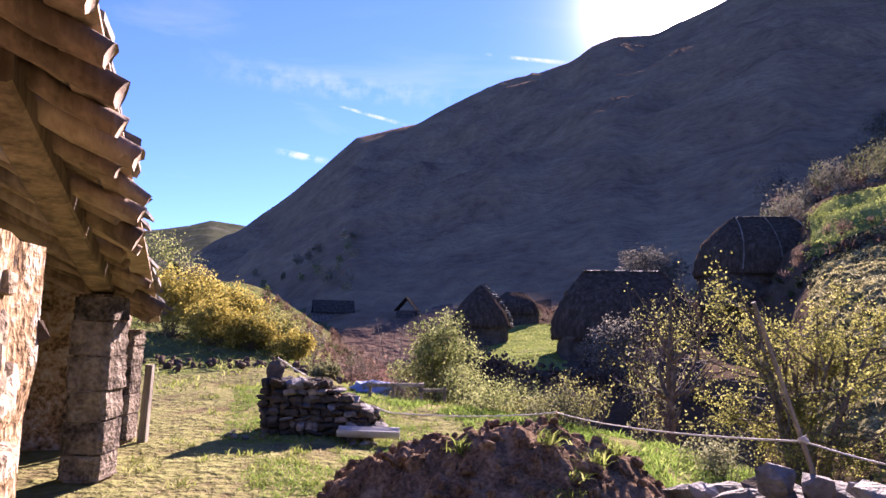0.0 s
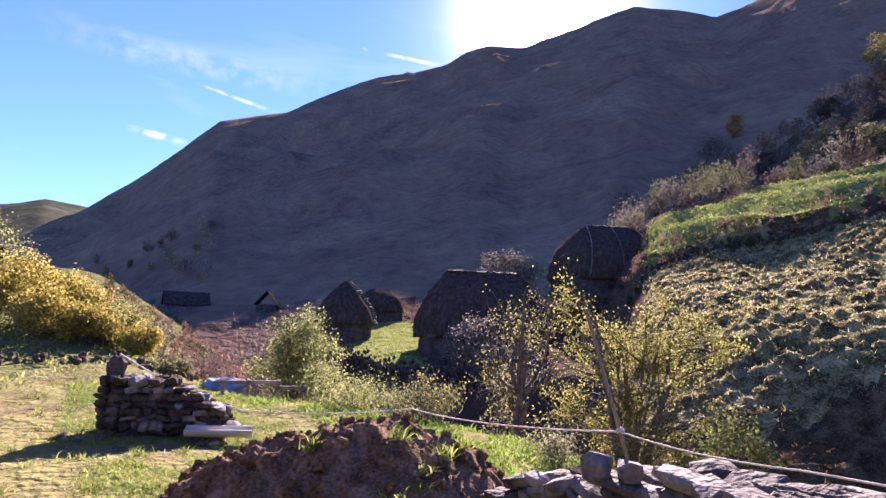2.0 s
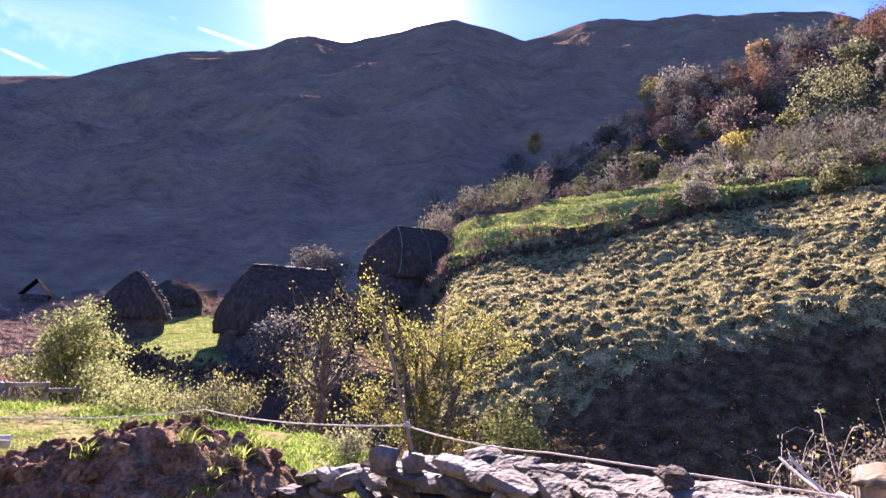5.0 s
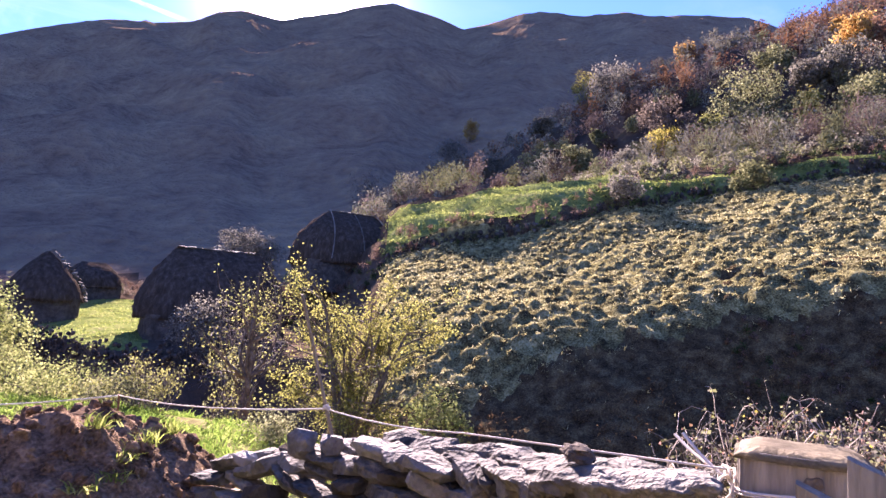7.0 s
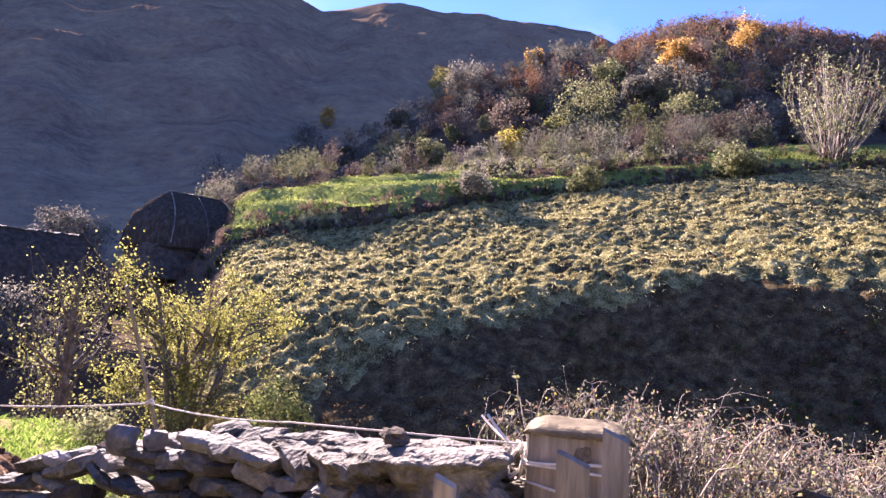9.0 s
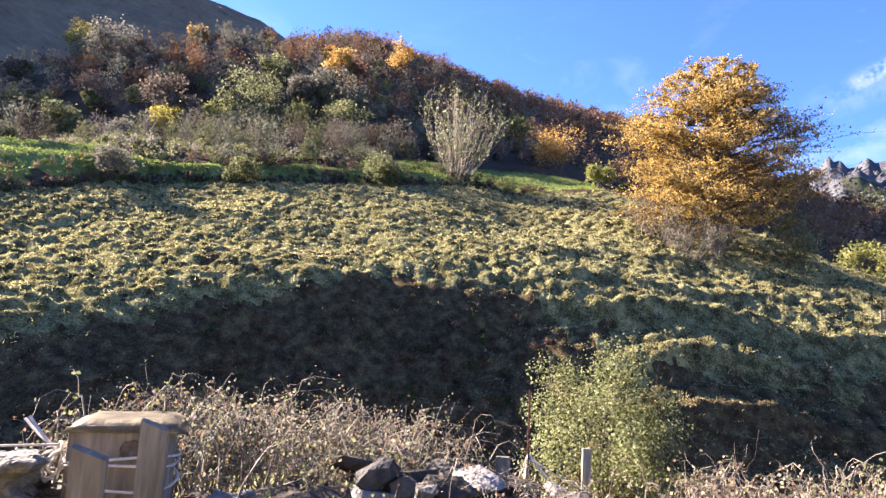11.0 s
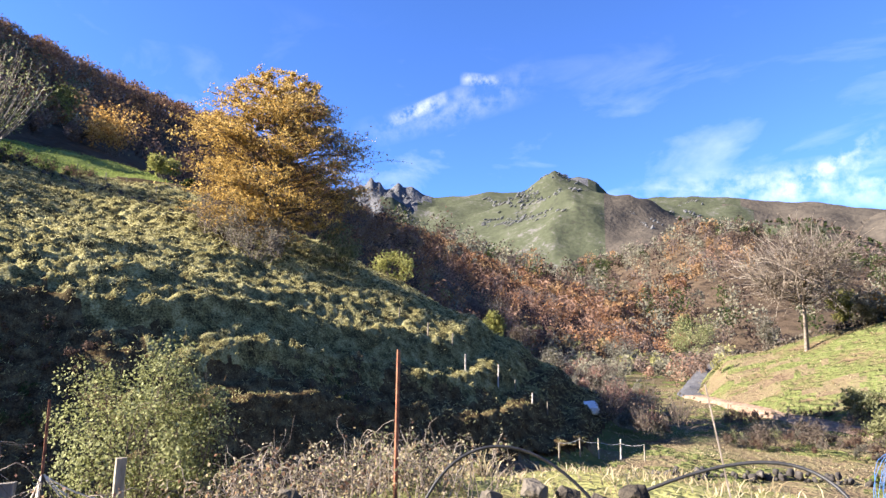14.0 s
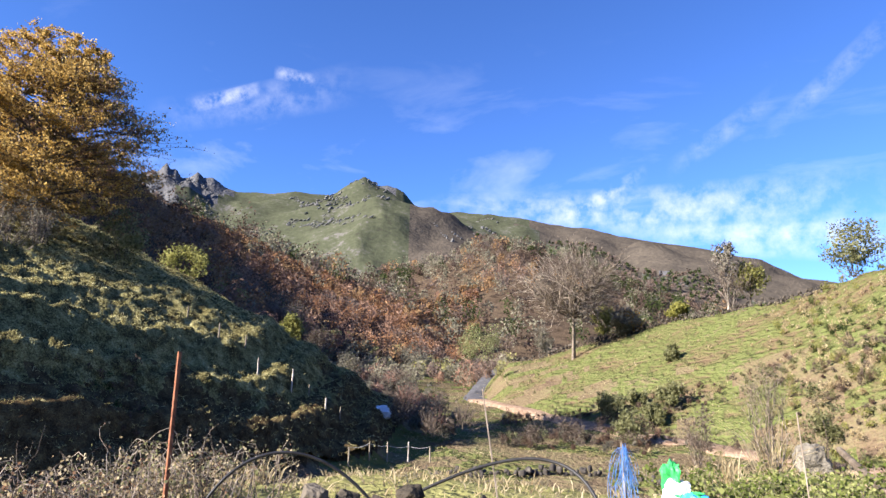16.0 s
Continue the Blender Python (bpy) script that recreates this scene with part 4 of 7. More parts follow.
def beech(az, d, top):
    """A lone beech: leaders and tiers of level boughs, golden on one flank and half bare on the windward one."""
    rng = np.random.default_rng(207)
    x, y, z = at(az, d)
    h = EYE + d * math.tan(radians(top)) - z
    right = np.array([math.cos(radians(az)), -math.sin(radians(az))])
    trunk = bend(rng, (0, 0, -0.4), (0.3, 0.2, h * 0.9), 12, 0.02)
    wood = [(trunk, np.linspace(0.42, 0.04, 12))]
    leaders = [trunk]
    for k in range(6):
        a = k * 1.05 + rng.normal() * 0.3
        root = trunk[1 + k % 3]
        end = np.array([math.cos(a) * h * 0.16, math.sin(a) * h * 0.16, h * rng.uniform(0.62, 0.86)])
        lead = bend(rng, root, end, 10, 0.1)
        leaders.append(lead)
        wood.append((lead, np.linspace(0.2, 0.03, 10)))
    lush, thin = [], []
    for k in range(250):
        q = rng.uniform(0.06, 0.97) ** 0.85
        a = rng.uniform(0, 2 * np.pi)
        u = np.array([math.cos(a), math.sin(a)])
        flank = float(u @ right)
        reach = np.interp(q, (0, 0.12, 0.3, 0.5, 0.75, 0.92, 1.0), (0.38, 0.48, 0.54, 0.53, 0.44, 0.30, 0.12)) * h * rng.uniform(0.56, 0.80)
        if flank > 0.3:
            reach *= np.interp(q, (0, 0.3, 0.5, 0.7, 1), (0.8, 1.0, 1.06, 0.9, 0.8))
        lead = leaders[int(rng.integers(len(leaders)))]
        z_root = np.clip(q * h - reach * 0.33, 0.06 * h, lead[-1, 2])
        i = int(np.clip(np.searchsorted(lead[:, 2], z_root), 1, len(lead) - 1))
        tip = np.array([*(u * reach), q * h])
        bough = bend(rng, lead[i], tip, 8, 0.08)
        bough[:, 2] += 0.05 * reach * np.sin(np.linspace(0, np.pi, 8))
        wood.append((bough, np.linspace(0.075, 0.014, 8)))
        bare_side = flank > 0.35 and 0.22 < q < 0.8
        for _ in range(15):
            b = bough[int(rng.integers(3, 8))]
            ln = reach * rng.uniform(0.16, 0.36) * (0.6 if q > 0.85 else 1)
            w = u * rng.uniform(0.2, 1.0) + rng.normal(size=2) * 0.65
            end = b + np.array([w[0] * ln, w[1] * ln, rng.normal() * 0.16 * ln + 0.26 * ln])
            tw = (bend(rng, b, end, 4, 0.12), np.linspace(0.02, 0.007, 4))
            wood.append(tw)
            (thin if bare_side and rng.random() < 0.42 else lush).append(tw)
    ob = new("tree")
    ob.location = (x, y, z)
    v, f = tubes(wood, 3)
    mesh_object("trunk", v, f, M["bark"], ob, smooth=True)
    for name, twigs, per, colour, text in (("crown", lush, 22, "beechgold", "dense golden-orange foliage"), ("thin_crown", thin, 15, "russet", "sparse brown foliage on half-bare boughs")):
        v, f = leaves(rng, ring_leaves(rng, twigs, per, 0.13, 0.6), 0.125)
        mesh_object(name, v, f, M[colour], ob, text)
    tagged(ob, "broad golden-orange beech alone on the pasture, half bare on one flank", "tree")


beech(106.9, 46.4, 23.9)


def many_stemmed_tree(az, d, top, w):
    """An open autumn tree: a fan of dark stems forking twice, with loose clusters of yellow leaves."""
    rng = np.random.default_rng(311)
    x, y, z = at(az, d)
    h = EYE + d * math.tan(radians(top)) - z
    wood, twigs = [], []
    for k in range(11):
        a = 2 * np.pi * k / 11 + rng.normal() * 0.25
        lean = rng.uniform(0.15, 0.85)
        end = np.array([math.cos(a) * w * 0.36 * lean, math.sin(a) * w * 0.36 * lean, h * rng.uniform(0.5, 0.78) * (1.1 - 0.3 * lean)])
        stem = bend(rng, (0.12 * math.cos(a), 0.12 * math.sin(a), -0.2), end, 9, 0.09)
        wood.append((stem, np.linspace(0.062, 0.02, 9)))
        for _ in range(8):
            i = int(rng.integers(3, 9))
            u = rng.normal(size=3) * [1, 1, 0.5] + [0.7 * math.cos(a), 0.7 * math.sin(a), 0.6]
            u /= np.linalg.norm(u)
            limb = bend(rng, stem[i], stem[i] + u * w * rng.uniform(0.13, 0.27), 6, 0.12)
            limb[:, 2] = np.minimum(limb[:, 2], h * 0.97)
            wood.append((limb, np.linspace(0.021, 0.007, 6)))
            for _ in range(7):
                b = limb[int(rng.integers(2, 6))]
                u2 = u + rng.normal(size=3) * 0.8
                u2 /= np.linalg.norm(u2)
                tw = bend(rng, b, b + u2 * rng.uniform(0.2, 0.48), 4, 0.2)
                wood.append((tw, np.linspace(0.006, 0.003, 4)))
                twigs.append((tw, None))
    # low shoots round the foot
    for _ in range(60):
        a, q = rng.uniform(0, 2 * np.pi), rng.uniform(0.1, 0.42) * w
        root = np.array([math.cos(a) * q, math.sin(a) * q, -0.3])
        tw = bend(rng, root, root + np.array([rng.normal() * 0.3, rng.normal() * 0.3, rng.uniform(0.5, 1.4)]), 5, 0.1)
        wood.append((tw, np.linspace(0.01, 0.003, 5)))
        twigs.append((tw, None))
    ob = new("tree")
    ob.location = (x, y, z)
    v, f = tubes(wood, 5)
    mesh_object("stem", v, f, M["bark"], ob, smooth=True)
    keep = np.array([vnoise(t[0][-1][0] * 3 + 9, t[0][-1][2] * 3 + t[0][-1][1], 1.7, 5) for t in twigs]) > -0.4
    twigs = [t for t, k in zip(twigs, keep) if k]
    v, f = leaves(rng, ring_leaves(rng, twigs, 46, 0.085), 0.04)
    mesh_object("crown", v, f, M["butter"], ob)
    tagged(ob, "open many-stemmed tree with yellow-green autumn leaves behind the wall", "tree")


many_stemmed_tree(30.0, 12.0, 6.3, 4.9)
plant("willow", "willow", 103.4, 9.3, 2.0, 2.4, "below the garden fence", dens=3.4, size=0.036)
glen = "in the wooded glen by the stream"
plant("bare", "mauve", 126.4, 90.7, 4.5, 5.4, glen)
plant("bush", "yellowgreen", 126.9, 88.7, 3.2, 3.7, glen)
plant("bare", "mauve", 129.3, 88.8, 2.6, 3.6, glen)
plant("bare", "mauve", 136.1, 85.9, -0.9, 4.5, glen)
plant("bush", "willow", 143.4, 121.0, 3.5, 10.0, glen, dens=1.8)
plant("bush", "grey", 137.5, 118.9, 1.3, 7.3, glen)
plant("bush", "grey", 131.7, 95.8, -0.2, 6.9, glen)
brow = "on the brow of the green hill"
plant("bigbare", "mauve", 151.9, 105.1, 10.1, 20.0, brow)
plant("bush", "yellowgreen", 154.7, 126.1, 4.9, 5.5, brow)
plant("bush", "amber", 156.9, 131.1, 4.4, 4.5, brow)
plant("bush", "butter", 160.8, 131.2, 5.1, 4.2, brow)
plant("bare", "grey", 149.1, 113.1, 2.7, 4.5, brow)
plant("bare", "mauve", 165.0, 111.2, 8.9, 8.4, brow)
plant("birch", "grey", 164.8, 101.2, 10.6, 4.4, brow)
plant("tree", "yellowgreen", 166.5, 96.2, 8.1, 5.0, brow)
plant("bush", "olive", 173.8, 77.0, 11.1, 6.4, brow, dens=1.3)
plant("bush", "grey", 156.4, 119.1, 4.6, 6.0, brow)
hillside = "on the sunlit green hillside"
plant("bush", "olive", 155.3, 67.1, -2.5, 3.3, hillside)
plant("bush", "olive", 157.4, 67.1, -2.5, 2.0, hillside)
plant("bush", "olive", 160.2, 67.2, -1.6, 3.0, hillside)
plant("bush", "olive", 157.0, 59.1, -4.2, 3.2, hillside)
plant("bush", "olive", 160.3, 81.2, 1.2, 2.1, hillside)
plant("bush", "olive", 158.8, 53.1, -3.5, 2.1, hillside)
plant("bare", "mauve", 148.8, 53.1, -5.4, 2.4, "beside the lane")
plant("bare", "mauve", 152.0, 49.1, -5.5, 3.2, "beside the lane")
plant("bare", "olive", 167.6, 41.2, 1.0, 3.7, "beside the lane")
plant("bush", "olive", 171.0, 39.2, -0.6, 2.3, "beside the lane")
plant("bare", "mauve", 162.2, 41.2, -3.0, 2.5, "beside the lane")


def scatter_woods(name, label, colours, az0, az1, r0, r1, count, h0, h1, keep, seed, n=46, size=0.55, far=0.0, twiggy=0.6, patch=34):
    """Many small crowns, each of a few rounded lobes covered with leaf sprays and outward twigs."""
    rng = np.random.default_rng(seed)
    az = rng.uniform(az0, az1, count * 6)
    r = np.sqrt(rng.uniform(r0 * r0, r1 * r1, count * 6))
    x, y = r * np.sin(np.radians(az)), r * np.cos(np.radians(az))
    z, code = ground_parts(x, y)
    ok = keep(x, y, az, r, z, code)
    x, y, z, r = (q[ok][:count] for q in (x, y, z, r))
    pick = np.clip(((vnoise(x, y, patch, seed) * 0.5 + 0.5) * 0.7 + rng.uniform(0, 0.45, len(x)) - 0.08) * len(colours), 0, len(colours) - 1).astype(int)
    for colour in dict.fromkeys(colours):
        sel = np.where(np.array(colours)[pick] == colour)[0]
        m = len(sel)
        if not m:
            continue
        h = rng.uniform(h0, h1, m) * rng.uniform(0.75, 1.1, m)
        w = h * rng.uniform(0.6, 1.0, m)
        # lobes: the first on top, the others round it
        lobes = 5
        c = rng.normal(size=(m, lobes, 3))
        c /= np.linalg.norm(c, axis=2)[..., None]
        c = c * np.stack([w, w, h * 0.6], 1)[:, None] * 0.26
        c[:, 0] = np.stack([0 * w, 0 * w, h * 0.2], 1)
        c += np.stack([x[sel], y[sel], z[sel] + h * 0.52], 1)[:, None]
        lr = np.stack([w, w, h * 0.85], 1)[:, None] * rng.uniform(0.22, 0.34, (m, lobes, 1))
        which = rng.integers(0, lobes, (m, n))
        row = np.arange(m)[:, None]
        d = rng.normal(size=(m, n, 3))
        d[..., 2] += 0.25
        d /= np.linalg.norm(d, axis=2)[..., None]
        tip = (c[row, which] + d * lr[row, which] * rng.uniform(0.72, 1.06, (m, n, 1))).reshape(-1, 3)
        out = d.reshape(-1, 3)
        grain = np.full(m * n, size) if not far else np.repeat(np.clip(r[sel] * far, size, 9), n)
        spray = rng.random(m * n) < twiggy
        v1, f1 = leaves(rng, tip[~spray], grain[~spray][:, None], facing=out[~spray], corners=3)
        foot = np.repeat(np.stack([x[sel], y[sel], z[sel] + h * 0.2], 1), n, 0)
        root = (foot + (tip - foot) * rng.uniform(0.4, 0.75, (len(tip), 1)))[spray]
        end = (tip + out * grain[:, None] * rng.uniform(0.2, 0.7, (len(tip), 1)))[spray]
        side = np.cross(end - root, rng.normal(size=root.shape))
        side *= 0.14 * grain[spray][:, None] / (np.linalg.norm(side, axis=1)[:, None] + 1e-9)
        v = np.vstack([v1, np.stack([root - side, end, root + side], 1).reshape(-1, 3)])
        ob = mesh_object(name, v, np.arange(len(v)).reshape(-1, 3), W[colour] if h0 > 2.2 and colour in W else M[colour])
        tagged(ob, f"{COLOUR[colour]} {label}", "woods", kind="stuff")


W = {k: surface("woods_" + k, c, scale=0.11, rough=0.7, bump=0.0, fine=5, stain=0.3, through_light=0.22, island=0.16) for k, c in dict(
    mauve=[(0.08, 0.06, 0.05), (0.14, 0.105, 0.086), (0.21, 0.165, 0.135)], blush=[(0.12, 0.074, 0.055), (0.22, 0.135, 0.095), (0.34, 0.22, 0.155)],
    rust=[(0.12, 0.06, 0.035), (0.22, 0.115, 0.06), (0.34, 0.19, 0.095)], russet=[(0.14, 0.085, 0.048), (0.25, 0.155, 0.08), (0.36, 0.24, 0.125)],
    heather=[(0.05, 0.036, 0.03), (0.09, 0.065, 0.05), (0.14, 0.1, 0.075)], grey=[(0.1, 0.095, 0.07), (0.17, 0.16, 0.115), (0.27, 0.255, 0.185)],
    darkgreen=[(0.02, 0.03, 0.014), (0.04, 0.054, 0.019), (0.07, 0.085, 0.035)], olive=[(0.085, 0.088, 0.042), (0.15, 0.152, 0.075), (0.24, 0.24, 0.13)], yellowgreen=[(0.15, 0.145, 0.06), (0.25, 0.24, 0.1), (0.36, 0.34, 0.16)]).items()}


def on_code(*codes):
    return lambda x, y, az, r, z, code: np.isin(code, codes)


def before_crest(x, y, az, r, z, c):
    return (c == 4) & (r < np.interp(az, *WOOD_CREST) + 10)


scatter_woods("autumn_woods", "autumn woods on the upper slope", ["mauve", "blush", "rust", "blush", "russet", "heather", "rust", "grey"], 66, 143, 110, 570, 2300, 7.0, 11.5, lambda x, y, az, r, z, c: before_crest(x, y, az, r, z, c) & ((az > 76) | (r > 150)), 21, 120, 0.5, 0.0027, 0.08)
scatter_woods("slope_scrub", "rounded leafless scrub on the slope above the pasture", ["mauve", "olive", "grey", "heather", "olive", "mauve", "grey"], 22, 90, 55, 118, 380, 2.4, 6.5, on_code(4), 22, 300, 0.18, 0.0034, 0.3)
scatter_woods("edge_scrub", "low grey scrub along the edge of the upper field", ["grey", "olive", "grey", "heather"], 48, 82, 54, 76, 420, 0.7, 2.0, lambda x, y, az, r, z, c: (c == 4) & (r < table(az, FIELD_TOP) + 9), 45, 80, 0.17, 0.0, 0.3)
# lighter greys up here put the haze of distance into the colour
scatter_woods("upper_scrub", "dense grey and brown scrub high on the slope", ["grey", "olive", "mauve", "grey", "rust", "mauve"], 30, 90, 112, 230, 700, 4.0, 8.0, before_crest, 31, 110, 0.35, 0.0034, 0.35)
# dark leaf colours cover the sunlit floor and stand in for shade
scatter_woods("hollow_scrub", "leafless scrub round the thatched huts", ["heather", "darkgreen", "heather", "mauve"], -16, 28, 40, 80, 330, 0.7, 1.8, on_code(4), 27, 110, 0.15, 0.0, 0.5)
# more of it nearer, darkened to carry the hollow's shade
scatter_woods("hollow_brambles", "scrub coloured dark to carry the shade of the hollow", ["darkgreen", "heather", "darkgreen"], -16, 4, 19, 66, 420, 0.5, 1.3, lambda x, y, az, r, z, c: (r > 21) & (c != 7), 34, 60, 0.14)
scatter_woods("glen_scrub", "pale shrubs in the glen beside the stream", ["blush", "grey", "mauve", "yellowgreen", "grey", "russet"], 118, 150, 80, 260, 420, 3.0, 6.5, lambda x, y, az, r, z, c: ((c == 4) & (r < 190)) | ((c == 2) & (az < 146) & (r > 92)), 23, 190, 0.3, 0.0030, 0.3)
scatter_woods("gully_scrub", "pale leafless shrubs in the gully below the lane", ["grey", "blush", "grey", "mauve", "blush"], 127, 145, 44, 96, 130, 1.5, 4.0, lambda x, y, az, r, z, c: (c == 2) & (az < 144 - 0.14 * (r - 44)), 33, 220, 0.16, 0.0030)
scatter_woods("mountain_bushes", "pale leafless bushes low on the dark mountain", ["straw", "grey", "willow"], -19, -8, 130, 200, 26, 3.0, 6.0, on_code(3), 44, 150, 0.3, 0.0030, 0.5)
scatter_woods("hillside_scrub", "low dead bracken on the green hillside", ["straw", "mauve", "olive", "straw"], 146, 182, 44, 100, 420, 0.3, 0.9, on_code(2), 28, 40, 0.13)
scatter_woods("far_woods", "woods on the far spur", ["blush", "russet", "mauve", "grey", "heather", "darkgreen", "darkgreen"], 108, 172, 340, 900, 950, 16, 28, on_code(4), 25, 130, 1.4, 0.0024, 0.1, 170)
scatter_woods("far_thicket", "heath and thicket on the far mountainside", ["heather", "darkgreen", "mauve", "heather"], 134, 166, 1000, 2500, 1500, 12, 26, lambda x, y, az, r, z, c: (c == 5) & (fbm(x, y, 420, 3, 77) + 0.012 * (az - 140) > 0.12), 79, 18, 5.0, 0.0030, 0.1, 300)
scatter_woods("hill_scrub", "low bushy scrub over the top of the hillside", ["olive", "yellowgreen", "straw", "darkgreen"], 168, 184, 38, 80, 420, 0.5, 1.7, on_code(2), 26, 80, 0.14)
scatter_woods("lane_scrub", "low scrub and dead bracken above the lane", ["heather", "olive", "mauve", "heather", "grey", "olive"], 146, 176, 44, 66, 330, 0.4, 1.3, lambda x, y, az, r, z, c: (c == 2) & (vnoise(x, y, 7, 71) + 0.5 * vnoise(x, y, 2.5, 72) > 0.1), 73, 110, 0.11)
# brambles and ferns whose dark leaf colours also deepen the shade here
scatter_woods("slope_brambles", "brambles and ferns coloured for shade on the pasture foot", ["darkgreen", "heather", "heather", "darkgreen", "heather"], 62, 138, 17, 34, 400, 0.3, 0.8, lambda x, y, az, r, z, c: (c == 1) & (z < 1.7 + vnoise(x, y, 6, 3)) & (vnoise(x, y, 3, 4) > -0.2) & ((az < 96) | (vnoise(x, y, 4, 14) > 0.25)), 29, 70, 0.08)
scatter_woods("bank_bracken", "dead bracken and twigs on the bank under the field wall", ["heather", "darkgreen", "heather", "darkgreen"], 28, 92, 44, 64, 560, 0.6, 1.5, lambda x, y, az, r, z, c: np.abs(r - table(az, PASTURE_TOP) - 0.4) < 1.3, 30, 56, 0.12)

# ---- grass ----


def blades(rng, x, y, z, height, width, per, lean=0.5, spread=0.1):
    """Tufts of tapering blades, each blade a bent quad."""
    n = len(x)
    base = np.repeat(np.stack([x, y, z], 1), per, 0)
    base[:, :2] += rng.normal(size=(n * per, 2)) * spread
    h = height * rng.uniform(0.5, 1.3, (n * per, 1)) * np.repeat(rng.uniform(0.7, 1.3, (n, 1)), per, 0)
    d = rng.normal(size=(n * per, 3)) * lean
    d[:, 2] = 1
    d /= np.linalg.norm(d, axis=1)[:, None]
    a = rng.uniform(0, 2 * np.pi, n * per)
    side = np.stack([np.cos(a), np.sin(a), np.zeros(n * per)], 1) * width * rng.uniform(0.7, 1.4, (n * per, 1))
    mid = base + d * h * 0.55
    tip = base + d * h + np.stack([d[:, 0] * h[:, 0] * 0.6, d[:, 1] * h[:, 0] * 0.6, -0.15 * h[:, 0]], 1)
    v = np.stack([base - side * 0.5, base + side * 0.5, mid + side * 0.45, tip, mid - side * 0.45], 1)
    k = 5 * np.arange(n * per)[:, None]
    f = np.concatenate([k + [[0, 1, 2, 4]], k + [[4, 2, 3, 3]]])
    return v.reshape(-1, 3), f


def tri_safe(f):
    """Splits quads into triangles and drops the empty ones."""
    t = np.concatenate([f[:, [0, 1, 2]], f[:, [0, 2, 3]]])
    return t[(t[:, 0] != t[:, 2]) & (t[:, 1] != t[:, 2]) & (t[:, 0] != t[:, 1])]


def scatter(rng, count, az0, az1, r0, r1, even=0.5):
    az = rng.uniform(az0, az1, count)
    q = rng.uniform(0, 1, count)
    r = r0 * (r1 / r0) ** q if even == 0 else (r0 ** (1 / even) + q * (r1 ** (1 / even) - r0 ** (1 / even))) ** even
    x, y = r * np.sin(np.radians(az)), r * np.cos(np.radians(az))
    z, code = ground_parts(x, y)
    return x, y, z, code, az, r


def meadow(name, label, material, count, az0, az1, r0, r1, height, width, per, keep=None, seed=0, even=0.5, lean=0.5, spread=0.1):
    rng = np.random.default_rng(seed)
    x, y, z, code, az, r = scatter(rng, count, az0, az1, r0, r1, even)
    ok = keep(x, y, z, code, az, r) if keep else np.ones(len(x), bool)
    v, f = blades(rng, x[ok], y[ok], z[ok] - 0.01, height, width, per, lean, spread)
    tagged(mesh_object(name, v, tri_safe(f), material), label, "grass", kind="stuff")


def hummocks(u, v):
    """Height of the grass hummocks, and how near their tops a place lies, by metres up and along the slope."""
    cu, cv = 0.50, 0.74
    bu, bv = u + 0.3 * vnoise(u, v, 3.0, 41), v + 0.5 * vnoise(u, v, 3.6, 42)
    iu, iv = np.floor(bu / cu), np.floor(bv / cv)
    best = np.zeros(u.shape)
    for du in (-1, 0, 1):
        for dv in (-1, 0, 1):
            a, b = iu + du, iv + dv
            pu, pv = (a + 0.15 + 0.7 * lattice(a, b, 3)) * cu, (b + 0.15 + 0.7 * lattice(a, b, 9)) * cv
            size = 0.75 + 0.55 * lattice(a, b, 5)
            d2 = ((bu - pu) / (0.36 * size)) ** 2 + ((bv - pv) / (0.50 * size)) ** 2
            best = np.maximum(best, np.clip(1 - d2, 0, 1) ** 0.7 * (0.45 + 0.75 * lattice(a, b, 7)))
    return best


